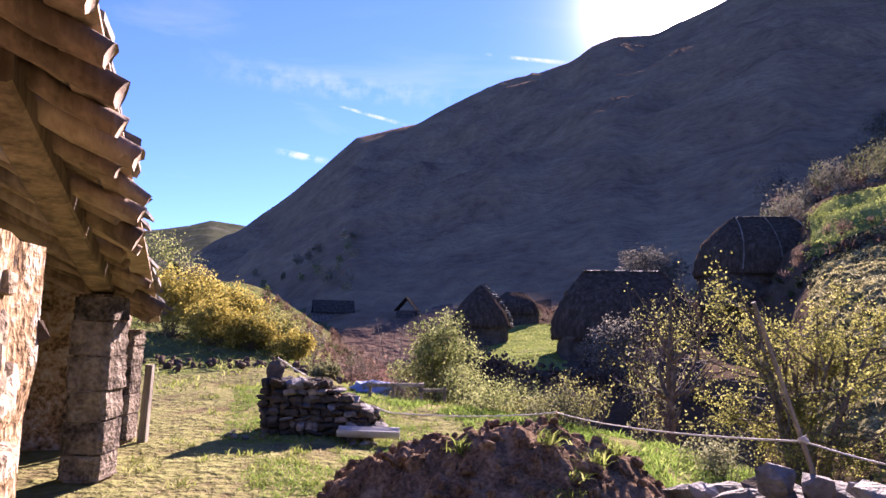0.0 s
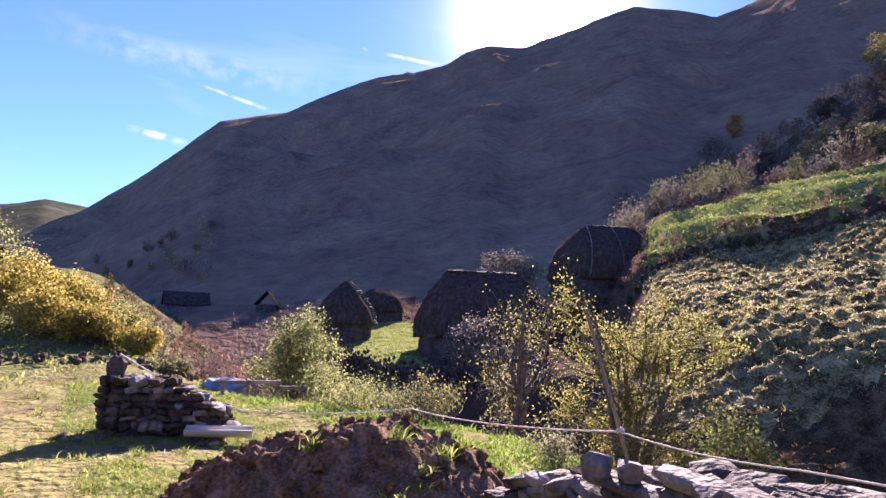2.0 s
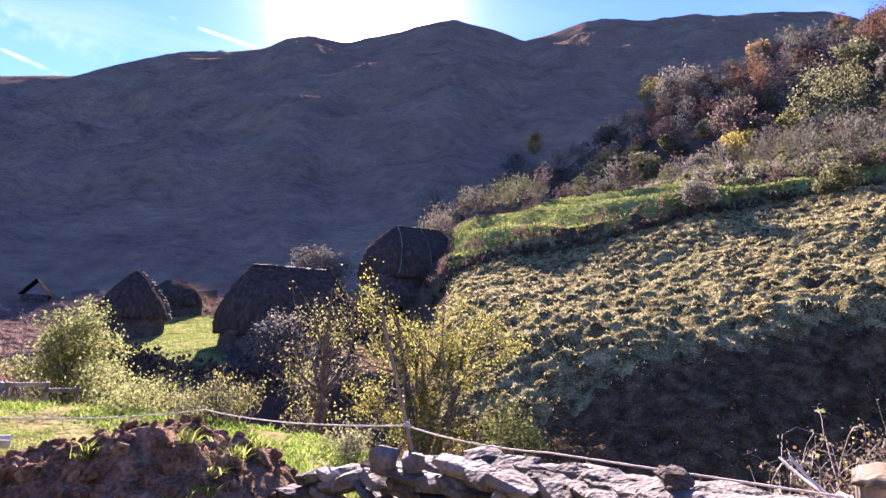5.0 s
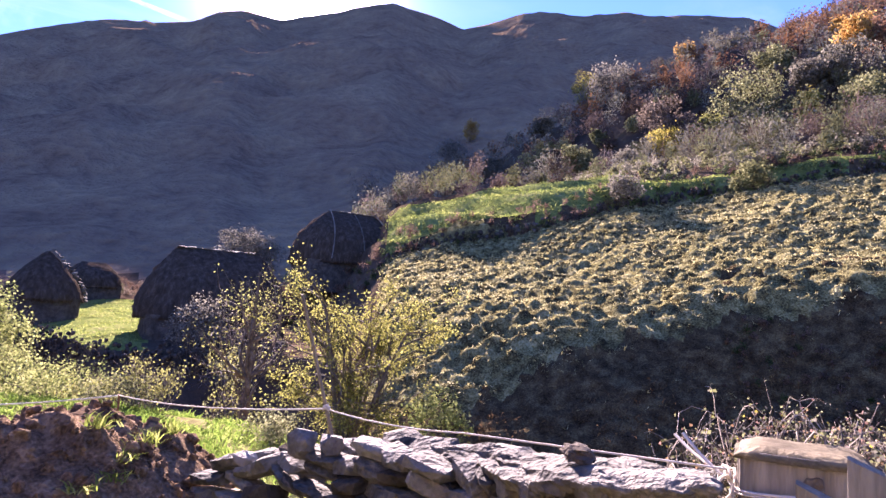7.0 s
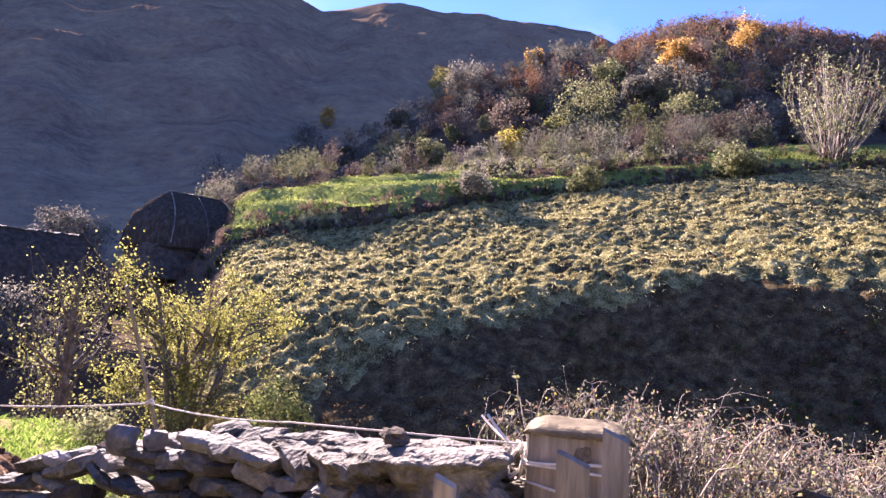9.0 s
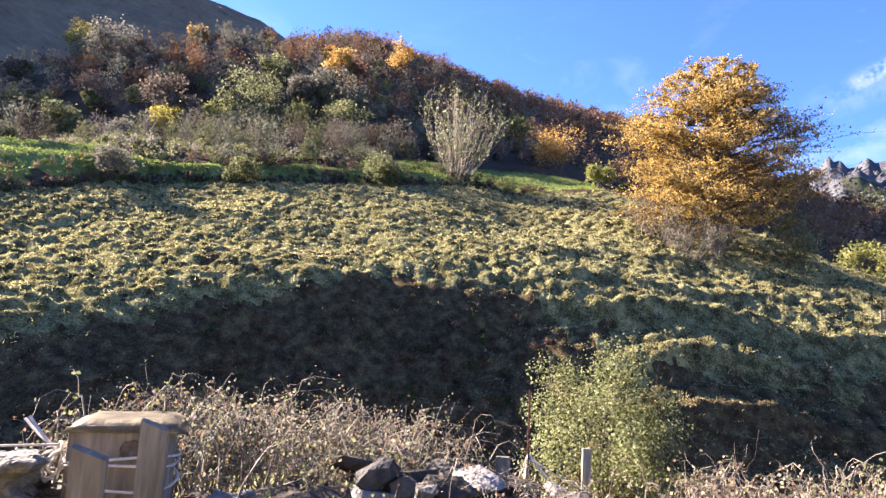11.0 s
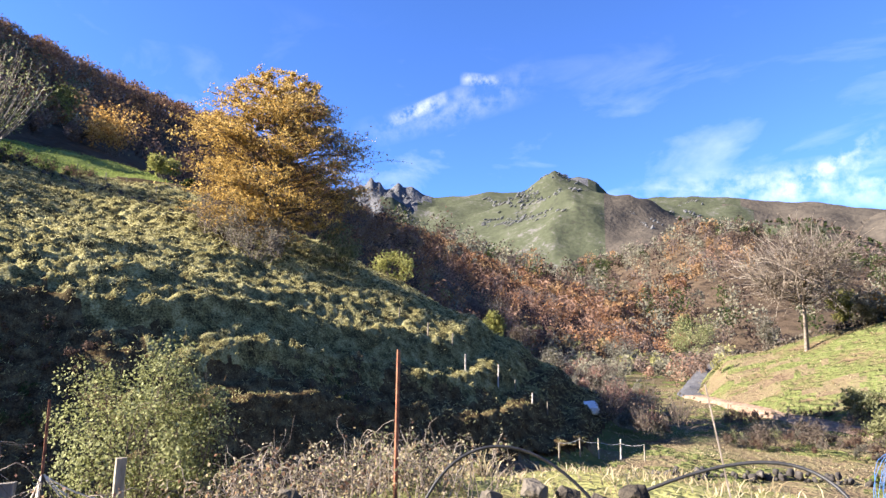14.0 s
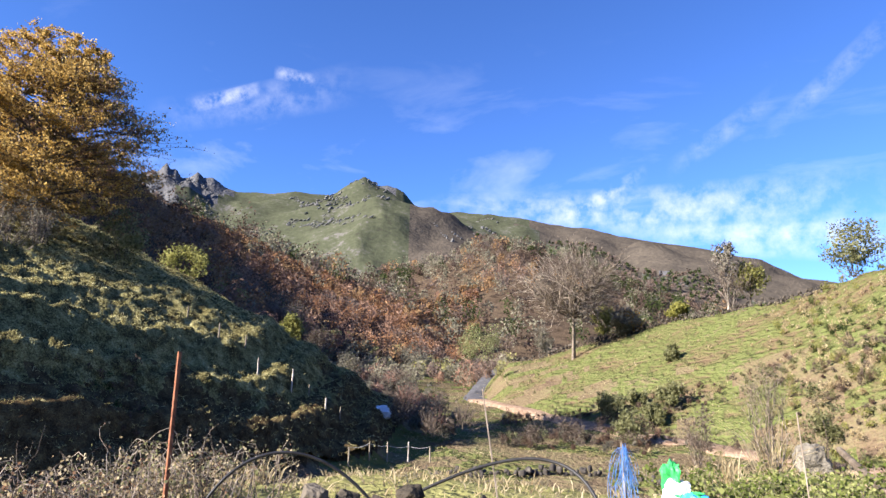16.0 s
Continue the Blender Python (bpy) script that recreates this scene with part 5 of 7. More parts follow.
def tussocks():
    """The hummocky turf of the pasture as one close sheet, with dry blades standing on the hummocks."""
    rng = np.random.default_rng(5)
    su, cu = math.sin(radians(75)), math.cos(radians(75))
    sv, cv = math.sin(radians(165)), math.cos(radians(165))
    U, V = np.meshgrid(np.arange(13, 68, 0.165), np.arange(-42, 90, 0.19))
    x, y = U * su + V * sv, U * cu + V * cv
    z, code = ground_parts(x, y)
    az, r = polar(x, y)
    # height under which the turf is flattened and darkened as if shaded
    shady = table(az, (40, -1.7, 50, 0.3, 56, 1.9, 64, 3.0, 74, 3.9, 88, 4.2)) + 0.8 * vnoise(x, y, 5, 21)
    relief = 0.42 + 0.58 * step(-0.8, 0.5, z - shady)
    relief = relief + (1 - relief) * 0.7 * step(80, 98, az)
    top = hummocks(U, V)
    z = z + 0.05 + 0.40 * relief * top * (1 + 0.3 * vnoise(x, y, 5, 43)) + 0.06 * vnoise(x, y, 0.36, 44) + 0.028 * rng.normal(size=z.shape)
    # grazing steps trodden along the slope
    p = (U + 0.5 * vnoise(x, y, 4.5, 51) + 0.2 * vnoise(x, y, 1.6, 52)) / 1.35
    p = p - np.floor(p)
    z = z + 0.30 * step(88, 100, az) * step(46, 30, r) * np.where(p < 0.28, p / 0.28, (1 - p) / 0.72)
    good = (code == 1) & (r < 64) & (r > 13)
    idx = np.arange(z.size).reshape(z.shape)
    keep = good[:-1, :-1] & good[1:, :-1] & good[:-1, 1:] & good[1:, 1:]
    quads = np.stack([idx[:-1, :-1], idx[1:, :-1], idx[1:, 1:], idx[:-1, 1:]], -1)[keep]
    used, faces = np.unique(quads, return_inverse=True)
    verts = np.stack([x, y, z], -1).reshape(-1, 3)[used]
    turf = mesh_object("pasture_turf", verts, faces.reshape(-1, 4), [M["cushion"], M["shadeturf"]], smooth=True)
    # faces below that height take the turf with shade in its colour
    shade_faces = (z - 0.3 * top - shady + 1.2 * vnoise(x, y, 2.2, 45) + 0.8 * vnoise(x, y, 0.7, 46) + 4.6 * step(88, 104, az) < 0.2)[:-1, :-1][keep]
    turf.data.polygons.foreach_set("material_index", shade_faces.astype(np.int32))
    tagged(turf, "close-grazed yellowish hummocky turf covering the steep pasture", "grass", kind="stuff")
    # blades on the crowns of the hummocks
    pick = np.where((good & (top * relief > 0.46)).ravel())[0]
    pick = pick[rng.random(len(pick)) < 0.8]
    root = np.stack([x.ravel()[pick], y.ravel()[pick], z.ravel()[pick] - 0.02], 1)
    root = np.repeat(root, 3, 0) + rng.normal(size=(3 * len(pick), 3)) * [0.06, 0.06, 0.01]
    n = len(root)
    tip = root + rng.normal(size=(n, 3)) * [0.09, 0.09, 0.03] + np.stack([0 * root[:, 0], 0 * root[:, 0], rng.uniform(0.03, 0.14, n)], 1)
    side = np.cross(tip - root, rng.normal(size=(n, 3)))
    side *= np.repeat(np.clip(r.ravel()[pick] * 0.0006, 0.01, 0.026), 3)[:, None] / (np.linalg.norm(side, axis=1)[:, None] + 1e-9)
    bv = np.stack([root - side, tip, root + side], 1).reshape(-1, 3)
    tagged(mesh_object("tussock_blades", bv, np.arange(3 * n).reshape(-1, 3), M["tussock"]), "dry grass blades on the pasture tussocks", "grass", kind="stuff")


tussocks()
inside = lambda x, y, z, c, az, r: (yard_side(x, y) < 0.2) & (np.hypot(x - 0.5, y - 5.4) > 1.3) & (x > -2.6 - 0.25 * (y - 4))
worn = lambda x, y: (x < -1.5 - 0.30 * (y - 4)) | (vnoise(x, y, 1.9, 2) + 0.5 * vnoise(x, y, 0.6, 12) < -0.5)
meadow("yard_grass", "short fresh green grass in patches over the sunny yard", M["fresh"], 34000, -34, 32, 3.0, 15, 0.055, 0.010, 5, lambda x, y, z, c, az, r: inside(x, y, z, c, az, r) & (vnoise(x, y, 1.3, 3) + 0.6 * vnoise(x, y, 0.5, 13) + 0.1 * (8.5 - y) > -0.6) & ~worn(x, y), 31, 0.6, 0.7, 0.05)
meadow("yard_straw", "short dry straw-coloured grass among the green", M["straw"], 17000, -34, 32, 3.0, 20, 0.035, 0.010, 4, lambda x, y, z, c, az, r: inside(x, y, z, c, az, r) & (vnoise(x, y, 1.7, 6) > -0.45), 32, 0.6, 0.95, 0.08)
meadow("yard_tufts", "small rank tufts standing in the grazed yard", M["blade"], 260, -34, 32, 4.0, 15, 0.11, 0.012, 26, lambda x, y, z, c, az, r: inside(x, y, z, c, az, r), 41, 0.6, 0.6, 0.07)
meadow("fence_grass", "bright green weeds along the wire fence", M["fresh"], 5200, -6, 40, 6.0, 13, 0.12, 0.018, 6, lambda x, y, z, c, az, r: (yard_side(x, y) > -1.6) & (vnoise(x, y, 0.9, 5) > -0.4), 33, 0.6, 0.7, 0.08)
meadow("hollow_grass", "rough grass in the hollow", M["blade"], 7000, -30, 30, 14, 62, 0.14, 0.04, 5, lambda x, y, z, c, az, r: (c == 2) | (c == 0) | (c == 7), 34, 0.5, 0.6, 0.2)
meadow("bank_grass", "weedy grass on the bank below the wall", M["straw"], 3600, 60, 178, 5.6, 18, 0.13, 0.013, 6, lambda x, y, z, c, az, r: yard_side(x, y) > 0.5, 35, 0.6, 0.6, 0.1)
meadow("field_grass", "yellow-green grass of the lower field", M["straw"], 5600, 118, 178, 12, 60, 0.10, 0.034, 6, lambda x, y, z, c, az, r: c != 1, 36, 0.5, 0.8, 0.22)
meadow("hill_grass", "grass on the sunny hillside", M["straw"], 2600, 140, 182, 40, 110, 0.14, 0.06, 5, lambda x, y, z, c, az, r: c == 2, 37, 0.5, 0.8, 0.35)
# dark blades deepen the shade below the same height line
meadow("slope_grass", "long rough grass coloured for shade on the pasture foot", M["bracken"], 15000, 36, 138, 15, 36, 0.2, 0.034, 6, lambda x, y, z, c, az, r: (c == 1) & (z < table(az, (40, -2.6, 50, -1.0, 56, 0.6, 64, 1.8, 74, 3.0, 88, 3.4, 100, 2.2)) + vnoise(x, y, 5, 21)), 39, 0.5, 1.1, 0.22)
meadow("field_tufts", "rough tufts over the old terraces of the upper field", M["blade"], 7000, 26, 84, 45, 72, 0.17, 0.05, 5, lambda x, y, z, c, az, r: (c == 7) & (vnoise(x, y, 4, 8) > -0.3), 40, 0.5, 0.9, 0.25)
meadow("upper_grass", "green grass of the field above the pasture wall", M["lushblade"], 9000, 26, 110, 45, 96, 0.22, 0.08, 5, lambda x, y, z, c, az, r: c == 7, 38, 0.5, 0.8, 0.3)

# ---- stones, timber and cords ----


def part(name, bm, material, parent, label="", smooth=False):
    me = bpy.data.meshes.new(name)
    bm.to_mesh(me)
    bm.free()
    if smooth:
        for p in me.polygons:
            p.use_smooth = True
    me.materials.append(material)
    ob = new(name, me)
    ob.parent = parent
    if label:
        ob["label"] = label
    return ob


def hull_mesh(name, seed, material, flat=0.75):
    """An angular field stone, about one metre across, worn at the corners."""
    rng = np.random.default_rng(seed)
    bm = bmesh.new()
    for sx in (-1, 1):
        for sy in (-1, 1):
            for sz in (-1, 1):
                bm.verts.new(np.array([sx, sy, sz * flat]) * rng.uniform(0.24, 0.42, 3))
    for _ in range(16):
        d = rng.normal(size=3)
        bm.verts.new(d / np.linalg.norm(d) * rng.uniform(0.42, 0.6) * [1, 1, flat])
    bmesh.ops.convex_hull(bm, input=bm.verts)
    loose = [v for v in bm.verts if not v.link_faces]
    bmesh.ops.delete(bm, geom=loose, context="VERTS")
    me = bpy.data.meshes.new(name)
    bm.to_mesh(me)
    bm.free()
    me.materials.append(material)
    return me


def boulder(bm, centre, size, turn, seed, cuts=5, rough=0.12, flat_top=False):
    """A weathered rock: a rounded block pushed in and out by noise."""
    made = bmesh.ops.create_cube(bm, size=1.0)
    edges = list({e for v in made["verts"] for e in v.link_edges})
    bmesh.ops.subdivide_edges(bm, edges=edges, cuts=cuts, use_grid_fill=True)
    m = Matrix.Rotation(radians(turn), 3, "Z")
    for v in list(bm.verts):
        p = v.co.copy()
        ball = p.normalized() * 0.62
        p = p.lerp(ball, 0.42)
        k = rough * (noise.noise(p * 2.2 + Vector((seed, 0, 0))) + 0.5 * noise.noise(p * 6 + Vector((0, seed, 0))))
        p += p.normalized() * k
        if flat_top and p.z > 0.3:
            p.z = 0.3 + 0.35 * (p.z - 0.3)
        v.co = Vector(centre) + m @ Vector((p.x * size[0], p.y * size[1], p.z * size[2]))


STONES = {k: [hull_mesh("stone", 40 + i, M[k]) for i in range(7)] for k in ("stone", "palestone", "wallstone", "darkstone")}


def stone(parent, rng, place, size, kind="stone", turn=None, tip=12, name="stone"):
    ob = new(name, STONES[kind][int(rng.integers(7))])
    ob.parent = parent
    e = Euler((radians(rng.normal() * tip), radians(rng.normal() * tip), radians(turn if turn is not None else rng.uniform(0, 360))))
    ob.matrix_local = Matrix.LocRotScale(Vector(place), e, Vector(size))
    return ob


def box(bm, a, b, w, h, seed=0.0, taper=1.0, rough=0.0):
    """A bar from a to b of that width and height, with slightly chamfered, uneven edges."""
    a, b = Vector(a), Vector(b)
    d = (b - a).normalized()
    ref = Vector((0, 0, 1)) if abs(d.z) < 0.95 else Vector((1, 0, 0))
    s = d.cross(ref).normalized()
    u = s.cross(d).normalized()
    rings = []
    n = 6
    for i in range(n):
        q = i / (n - 1)
        c = a.lerp(b, q)
        k = 1 + (taper - 1) * q
        ring = []
        for dx, dz in ((-1, -0.8), (-0.8, -1), (0.8, -1), (1, -0.8), (1, 0.8), (0.8, 1), (-0.8, 1), (-1, 0.8)):
            j = 1 + rough * noise.noise(Vector((q * 5 + seed, dx * 2, dz * 2 + seed)))
            ring.append(bm.verts.new(c + s * dx * w * 0.5 * k * j + u * dz * h * 0.5 * k * j))
        rings.append(ring)
    for r0, r1 in zip(rings, rings[1:]):
        for i in range(8):
            bm.faces.new((r0[i], r0[(i + 1) % 8], r1[(i + 1) % 8], r1[i]))
    bm.faces.new(rings[0][::-1])
    bm.faces.new(rings[-1])


def tube_part(name, points, radius, material, parent, label="", sides=6):
    points = [np.asarray(p, float) for p in points]
    k = len(points)
    r = radius if isinstance(radius, (list, tuple, np.ndarray)) else [radius] * k
    v, f = tubes([(points, r)], sides)
    return mesh_object(name, v, f, material, parent, label, smooth=True)


def sagging(a, b, sag, k=14):
    a, b = np.array(a, float), np.array(b, float)
    return [a + (b - a) * q - np.array([0, 0, sag * 4 * q * (1 - q)]) for q in np.linspace(0, 1, k)]


def thing(name, label, category, at_place=(0, 0, 0), group="", kind=""):
    ob = new(name)
    ob.location = at_place
    return tagged(ob, label, category, group, kind)


# ---- the low stone barn ----
EAVE_A, ALONG, OUT = Vector((-1.25, 2.05, 2.70)), Vector((-0.372, 0.928, 0)), Vector((0.928, 0.372, 0))


def barn_at(s, inset, z=None):
    """A place on the barn: metres along its eave, metres inward from the eave, height (or that of the eave)."""
    p = EAVE_A + ALONG * s - OUT * inset
    p.z = EAVE_A.z - 0.182 * s if z is None else z
    return p


def roof_z(s, inset):
    return EAVE_A.z - 0.182 * s + 0.5 * inset


def build_barn():
    rng = np.random.default_rng(8)
    barn = thing("barn", "low stone barn with slate roof on rough rafters", "barn")
    # walls: a rough core with stones set proud of it
    for name, s0, s1, i0, i1, top in (("wall", -3.2, 0.80, 0.24, 0.69, 0.0), ("upper_wall", -3.2, 0.7, 0.70, 0.95, 0.0), ("back_wall", 0.72, 7.0, 2.5, 2.9, 0.0), ("end_wall", 6.4, 6.9, 0.75, 2.5, 0.0)):
        bm = bmesh.new()
        ns = 14
        grid = {}
        for side, inset in ((0, i0), (1, i1)):
            for i in range(ns + 1):
                for j in range(9):
                    s = s0 + (s1 - s0) * i / ns
                    zt = min(roof_z(s, inset) - 0.16, 1.88 + 0.06 * noise.noise(Vector((s * 4, 0, 3)))) if name == "wall" else roof_z(s, inset) - 0.16
                    z = -0.1 + (zt + 0.1) * j / 8
                    k = 0.045 * noise.noise(Vector((s * 3, z * 3, inset * 3))) + 0.03 * noise.noise(Vector((s * 9, z * 9, inset)))
                    grid[side, i, j] = bm.verts.new(barn_at(s + (0.05 * noise.noise(Vector((z * 4, 2, inset))) if i == ns else 0), inset + k, z))
        for i in range(ns):
            for j in range(8):
                bm.faces.new((grid[0, i, j], grid[0, i + 1, j], grid[0, i + 1, j + 1], grid[0, i, j + 1]))
                bm.faces.new((grid[1, i + 1, j], grid[1, i, j], grid[1, i, j + 1], grid[1, i + 1, j + 1]))
            bm.faces.new((grid[0, i, 8], grid[0, i + 1, 8], grid[1, i + 1, 8], grid[1, i, 8]))
        for i in (0, ns):
            for j in range(8):
                bm.faces.new((grid[0, i, j], grid[0, i, j + 1], grid[1, i, j + 1], grid[1, i, j]))
        bmesh.ops.recalc_face_normals(bm, faces=bm.faces)
        w = part(name, bm, M["mortar"], barn)
        if name == "wall":
            for _ in range(60):
                s, z = rng.uniform(-1.2, 0.7), rng.uniform(0.05, 1.75)
                stone(w, rng, barn_at(s, 0.24, z), (rng.uniform(0.05, 0.09), rng.uniform(0.14, 0.34), rng.uniform(0.09, 0.2)), "wallstone", 20.7, 4)
            for _ in range(26):
                stone(w, rng, barn_at(0.81, rng.uniform(0.27, 0.66), rng.uniform(0.05, 1.8)), (rng.uniform(0.15, 0.3), rng.uniform(0.07, 0.12), rng.uniform(0.1, 0.2)), "wallstone", 20.7, 4)
        if name == "back_wall":
            for _ in range(40):
                stone(w, rng, barn_at(rng.uniform(1.2, 6.2), 2.5, rng.uniform(0.05, 2.0)), (0.08, rng.uniform(0.2, 0.45), rng.uniform(0.12, 0.25)), "wallstone", 20.7, 4)
    # pillars of dressed blocks
    for s, deep, w in ((4.72, 0.46, 0.40), (6.72, 0.40, 0.36)):
        bm = bmesh.new()
        box(bm, barn_at(s, deep, -0.1), barn_at(s, deep, roof_z(s, deep) - 0.28), w - 0.06, w - 0.06, s)
        pillar = part("pillar", bm, M["mortar"], barn)
        z = 0.0
        top = roof_z(s, deep) - 0.3
        while z < top - 0.08:
            h = rng.uniform(0.24, 0.44)
            h = min(h, top - z)
            bm = bmesh.new()
            box(bm, barn_at(s, deep + rng.normal() * 0.006, z + 0.008), barn_at(s, deep, z + h - 0.008), w * rng.uniform(0.96, 1.04), w * rng.uniform(0.96, 1.04), z * 7, 1.0, 0.08)
            part("block", bm, M["pillarstone"], pillar)
            z += h
    bm = bmesh.new()
    box(bm, barn_at(0.6, 0.47, roof_z(0.6, 0.47) - 0.2), barn_at(6.85, 0.47, roof_z(6.85, 0.47) - 0.2), 0.2, 0.16, 3, 1, 0.12)
    part("wall_plate", bm, M["wood"], barn, "rough-hewn horizontal beam")
    # rafters, boards, slates
    s = -2.6
    while s < 6.8:
        q = s + rng.normal() * 0.04
        o = rng.uniform(-0.1, 0.2)
        a, b = barn_at(q, o, roof_z(q, o) - 0.06 + rng.normal() * 0.012), barn_at(q + rng.normal() * 0.1, 2.7, roof_z(q, 2.7) - 0.05)
        # a crooked, roughly hewn pole with a split end
        q = np.linspace(0, 1, 12)[:, None]
        line = np.array(a) + (np.array(b) - np.array(a)) * q + rng.normal(size=(1, 3)) * 0.03 * np.sin(q * np.pi) + rng.normal(size=(12, 3)) * 0.006
        v, f = tubes([(line, rng.uniform(0.045, 0.075) * (1 + 0.12 * rng.normal(size=12)))], 9)
        v += rng.normal(size=v.shape) * 0.006
        v = np.vstack([v, np.repeat(v[:9].mean(0)[None], 1, 0)])
        cap = np.array([[k, (k + 1) % 9, len(v) - 1, len(v) - 1] for k in range(9)])
        mesh_object("rafter", v, tri_safe(np.vstack([f, cap])), M["wood"], barn)
        s += rng.uniform(0.24, 0.46)
    for k in range(9):
        bm = bmesh.new()
        i = 0.10 + k * 0.29
        box(bm, barn_at(-2.8, i, roof_z(-2.8, i) + 0.025), barn_at(6.9, i, roof_z(6.9, i) + 0.025), 0.25 if k else 0.18, 0.03, k, 1, 0.05)
        part("roof_board", bm, M["wood"], barn)
    for row in range(7):
        s = -2.9 + rng.uniform(0, 0.2)
        while s < 6.7:
            w = rng.uniform(0.24, 0.46)
            i0 = 0.0 + row * 0.33 + rng.normal() * 0.03
            z = 0.06 + 0.012 * rng.random()
            bm = bmesh.new()
            thick, sk, tilt = rng.uniform(0.022, 0.045), rng.normal() * 0.05, rng.normal() * 0.05
            lo, hi = [], []
            for cs, ci in ((s + 0.01, i0 + sk), (s + w * 0.5, i0 - 0.02), (s + w - 0.01, i0 - sk), (s + w - 0.01, i0 + 0.52), (s + 0.01, i0 + 0.52)):
                zz = roof_z(cs, ci) + z + (0.045 if ci < i0 + 0.2 else 0.0)
                zz += tilt * (cs - s)
                lo.append(bm.verts.new(barn_at(cs, ci, zz)))
                hi.append(bm.verts.new(barn_at(cs, ci, zz + thick)))
            bm.faces.new(lo[::-1])
            bm.faces.new(hi)
            for k in range(5):
                bm.faces.new((lo[k], lo[(k + 1) % 5], hi[(k + 1) % 5], hi[k]))
            bmesh.ops.recalc_face_normals(bm, faces=bm.faces)
            part("slate", bm, M["slate"], barn)
            s += w


build_barn()

# ---- loose things of the yard ----


def stake(label, base, top, w, material, category="fence post", name="fence_post", rough=0.15, taper=0.85):
    ob = thing(name, label, category, base)
    bm = bmesh.new()
    b = Vector(base)
    box(bm, (0, 0, -0.15), Vector(top) - b, w, w * 0.9, base[0] * 3, taper, rough)
    part("shaft", bm, material, ob)
    return ob


stake("grey weathered wooden post beside the barn", (-3.81, 8.15, 0.0), (-3.78, 8.15, 0.95), 0.12, M["greywood"])
stake("thin leaning iron stake of the wire fence", (1.60, 8.22, -0.2), (1.56, 8.22, 0.46), 0.03, M["rustiron"])
stake("long leaning bare pole that carries the cord", (2.36, 3.80, 0.60), (1.87, 3.66, 1.76), 0.024, M["greywood"], "pole", "leaning_pole")


def ruined_wall():
    rng = np.random.default_rng(12)
    ob = thing("ruined_wall", "short dry-stone wall stump with one upright end stone", "stone wall")
    x0, x1, y0 = -2.52, -0.88, 9.0
    g = ground_z(-1.8, 9.0)

    def crown(x):
        return float(np.interp(x, (-2.52, -2.2, -1.65, -1.25, -0.88), (0.74, 0.72, 0.70, 0.50, 0.26)))

    bm = bmesh.new()
    n = 14
    rows = []
    for i in range(n + 1):
        x = x0 + 0.06 + (x1 - x0 - 0.12) * i / n
        rows.append([bm.verts.new((x, y0 + dy, g + dz)) for dy, dz in ((-0.2, -0.1), (-0.17, crown(x) - 0.07), (0.17, crown(x) - 0.07), (0.2, -0.1))])
    for a, b in zip(rows, rows[1:]):
        for k in range(3):
            bm.faces.new((a[k], a[k + 1], b[k + 1], b[k]))
    bm.faces.new(rows[0])
    bm.faces.new(rows[-1][::-1])
    bmesh.ops.recalc_face_normals(bm, faces=bm.faces)
    part("core", bm, M["soil"], ob, "earth and rubble filling")
    z = 0.0
    while z < 0.76:
        h = rng.uniform(0.07, 0.115)
        for side in (-0.2, 0.2):
            x = x0 + rng.uniform(-0.03, 0.05)
            while x < x1:
                w = rng.uniform(0.1, 0.27)
                if z + h * 0.4 < crown(x + w / 2) + rng.normal() * 0.015:
                    stone(ob, rng, (x + w / 2, y0 + side + rng.normal() * 0.015, g + z + h / 2), (w * rng.uniform(0.95, 1.25), rng.uniform(0.2, 0.28), h * rng.uniform(1.15, 1.9)), "darkstone" if rng.random() < 0.75 else "stone", rng.normal() * 14, 11)
                x += w * 0.97
        z += h
    for i in range(26):
        x = rng.uniform(x0, x1)
        stone(ob, rng, (x, y0 + rng.normal() * 0.1, g + crown(x) - 0.01), (rng.uniform(0.14, 0.3), 0.22, rng.uniform(0.06, 0.12)), "stone", None, 14)
    stone(ob, rng, (-2.36, 9.0, g + 0.86), (0.26, 0.16, 0.36), "darkstone", 8, 6)
    for i in range(14):
        x, y = rng.uniform(-2.9, -0.6), 9.0 - rng.uniform(0.25, 0.7)
        stone(ob, rng, (x, y, ground_z(x, y) + 0.02), [rng.uniform(0.06, 0.17)] * 2 + [0.07], "stone", None, 14, "fallen_stone")


ruined_wall()


def trough():
    ob = thing("trough", "white half-round trough lying in the grass", "trough", (-0.93, 8.5, 0.09))
    bm = bmesh.new()
    n, k = 12, 2
    rings = []
    for x in (-0.42, 0.42):
        outer = [bm.verts.new((x, -0.11 * math.cos(math.pi * i / n), 0.05 - 0.12 * math.sin(math.pi * i / n))) for i in range(n + 1)]
        inner = [bm.verts.new((x * 0.97, -0.095 * math.cos(math.pi * i / n), 0.05 - 0.10 * math.sin(math.pi * i / n))) for i in range(n + 1)]
        rings.append((outer, inner))
    (o0, i0), (o1, i1) = rings
    for i in range(n):
        bm.faces.new((o0[i], o0[i + 1], o1[i + 1], o1[i]))
        bm.faces.new((i0[i + 1], i0[i], i1[i], i1[i + 1]))
        for o, q in ((o0, i0), (o1, i1)):
            bm.faces.new((o[i], q[i], q[i + 1], o[i + 1]))
    for i in (0, n):
        bm.faces.new((o0[i], o1[i], i1[i], i0[i]))
    for q in (i0, i1):
        bm.faces.new(q)
    bmesh.ops.recalc_face_normals(bm, faces=bm.faces)
    part("basin", bm, M["zinc"], ob)
    ob.rotation_euler = (radians(6), radians(1), radians(2))


trough()


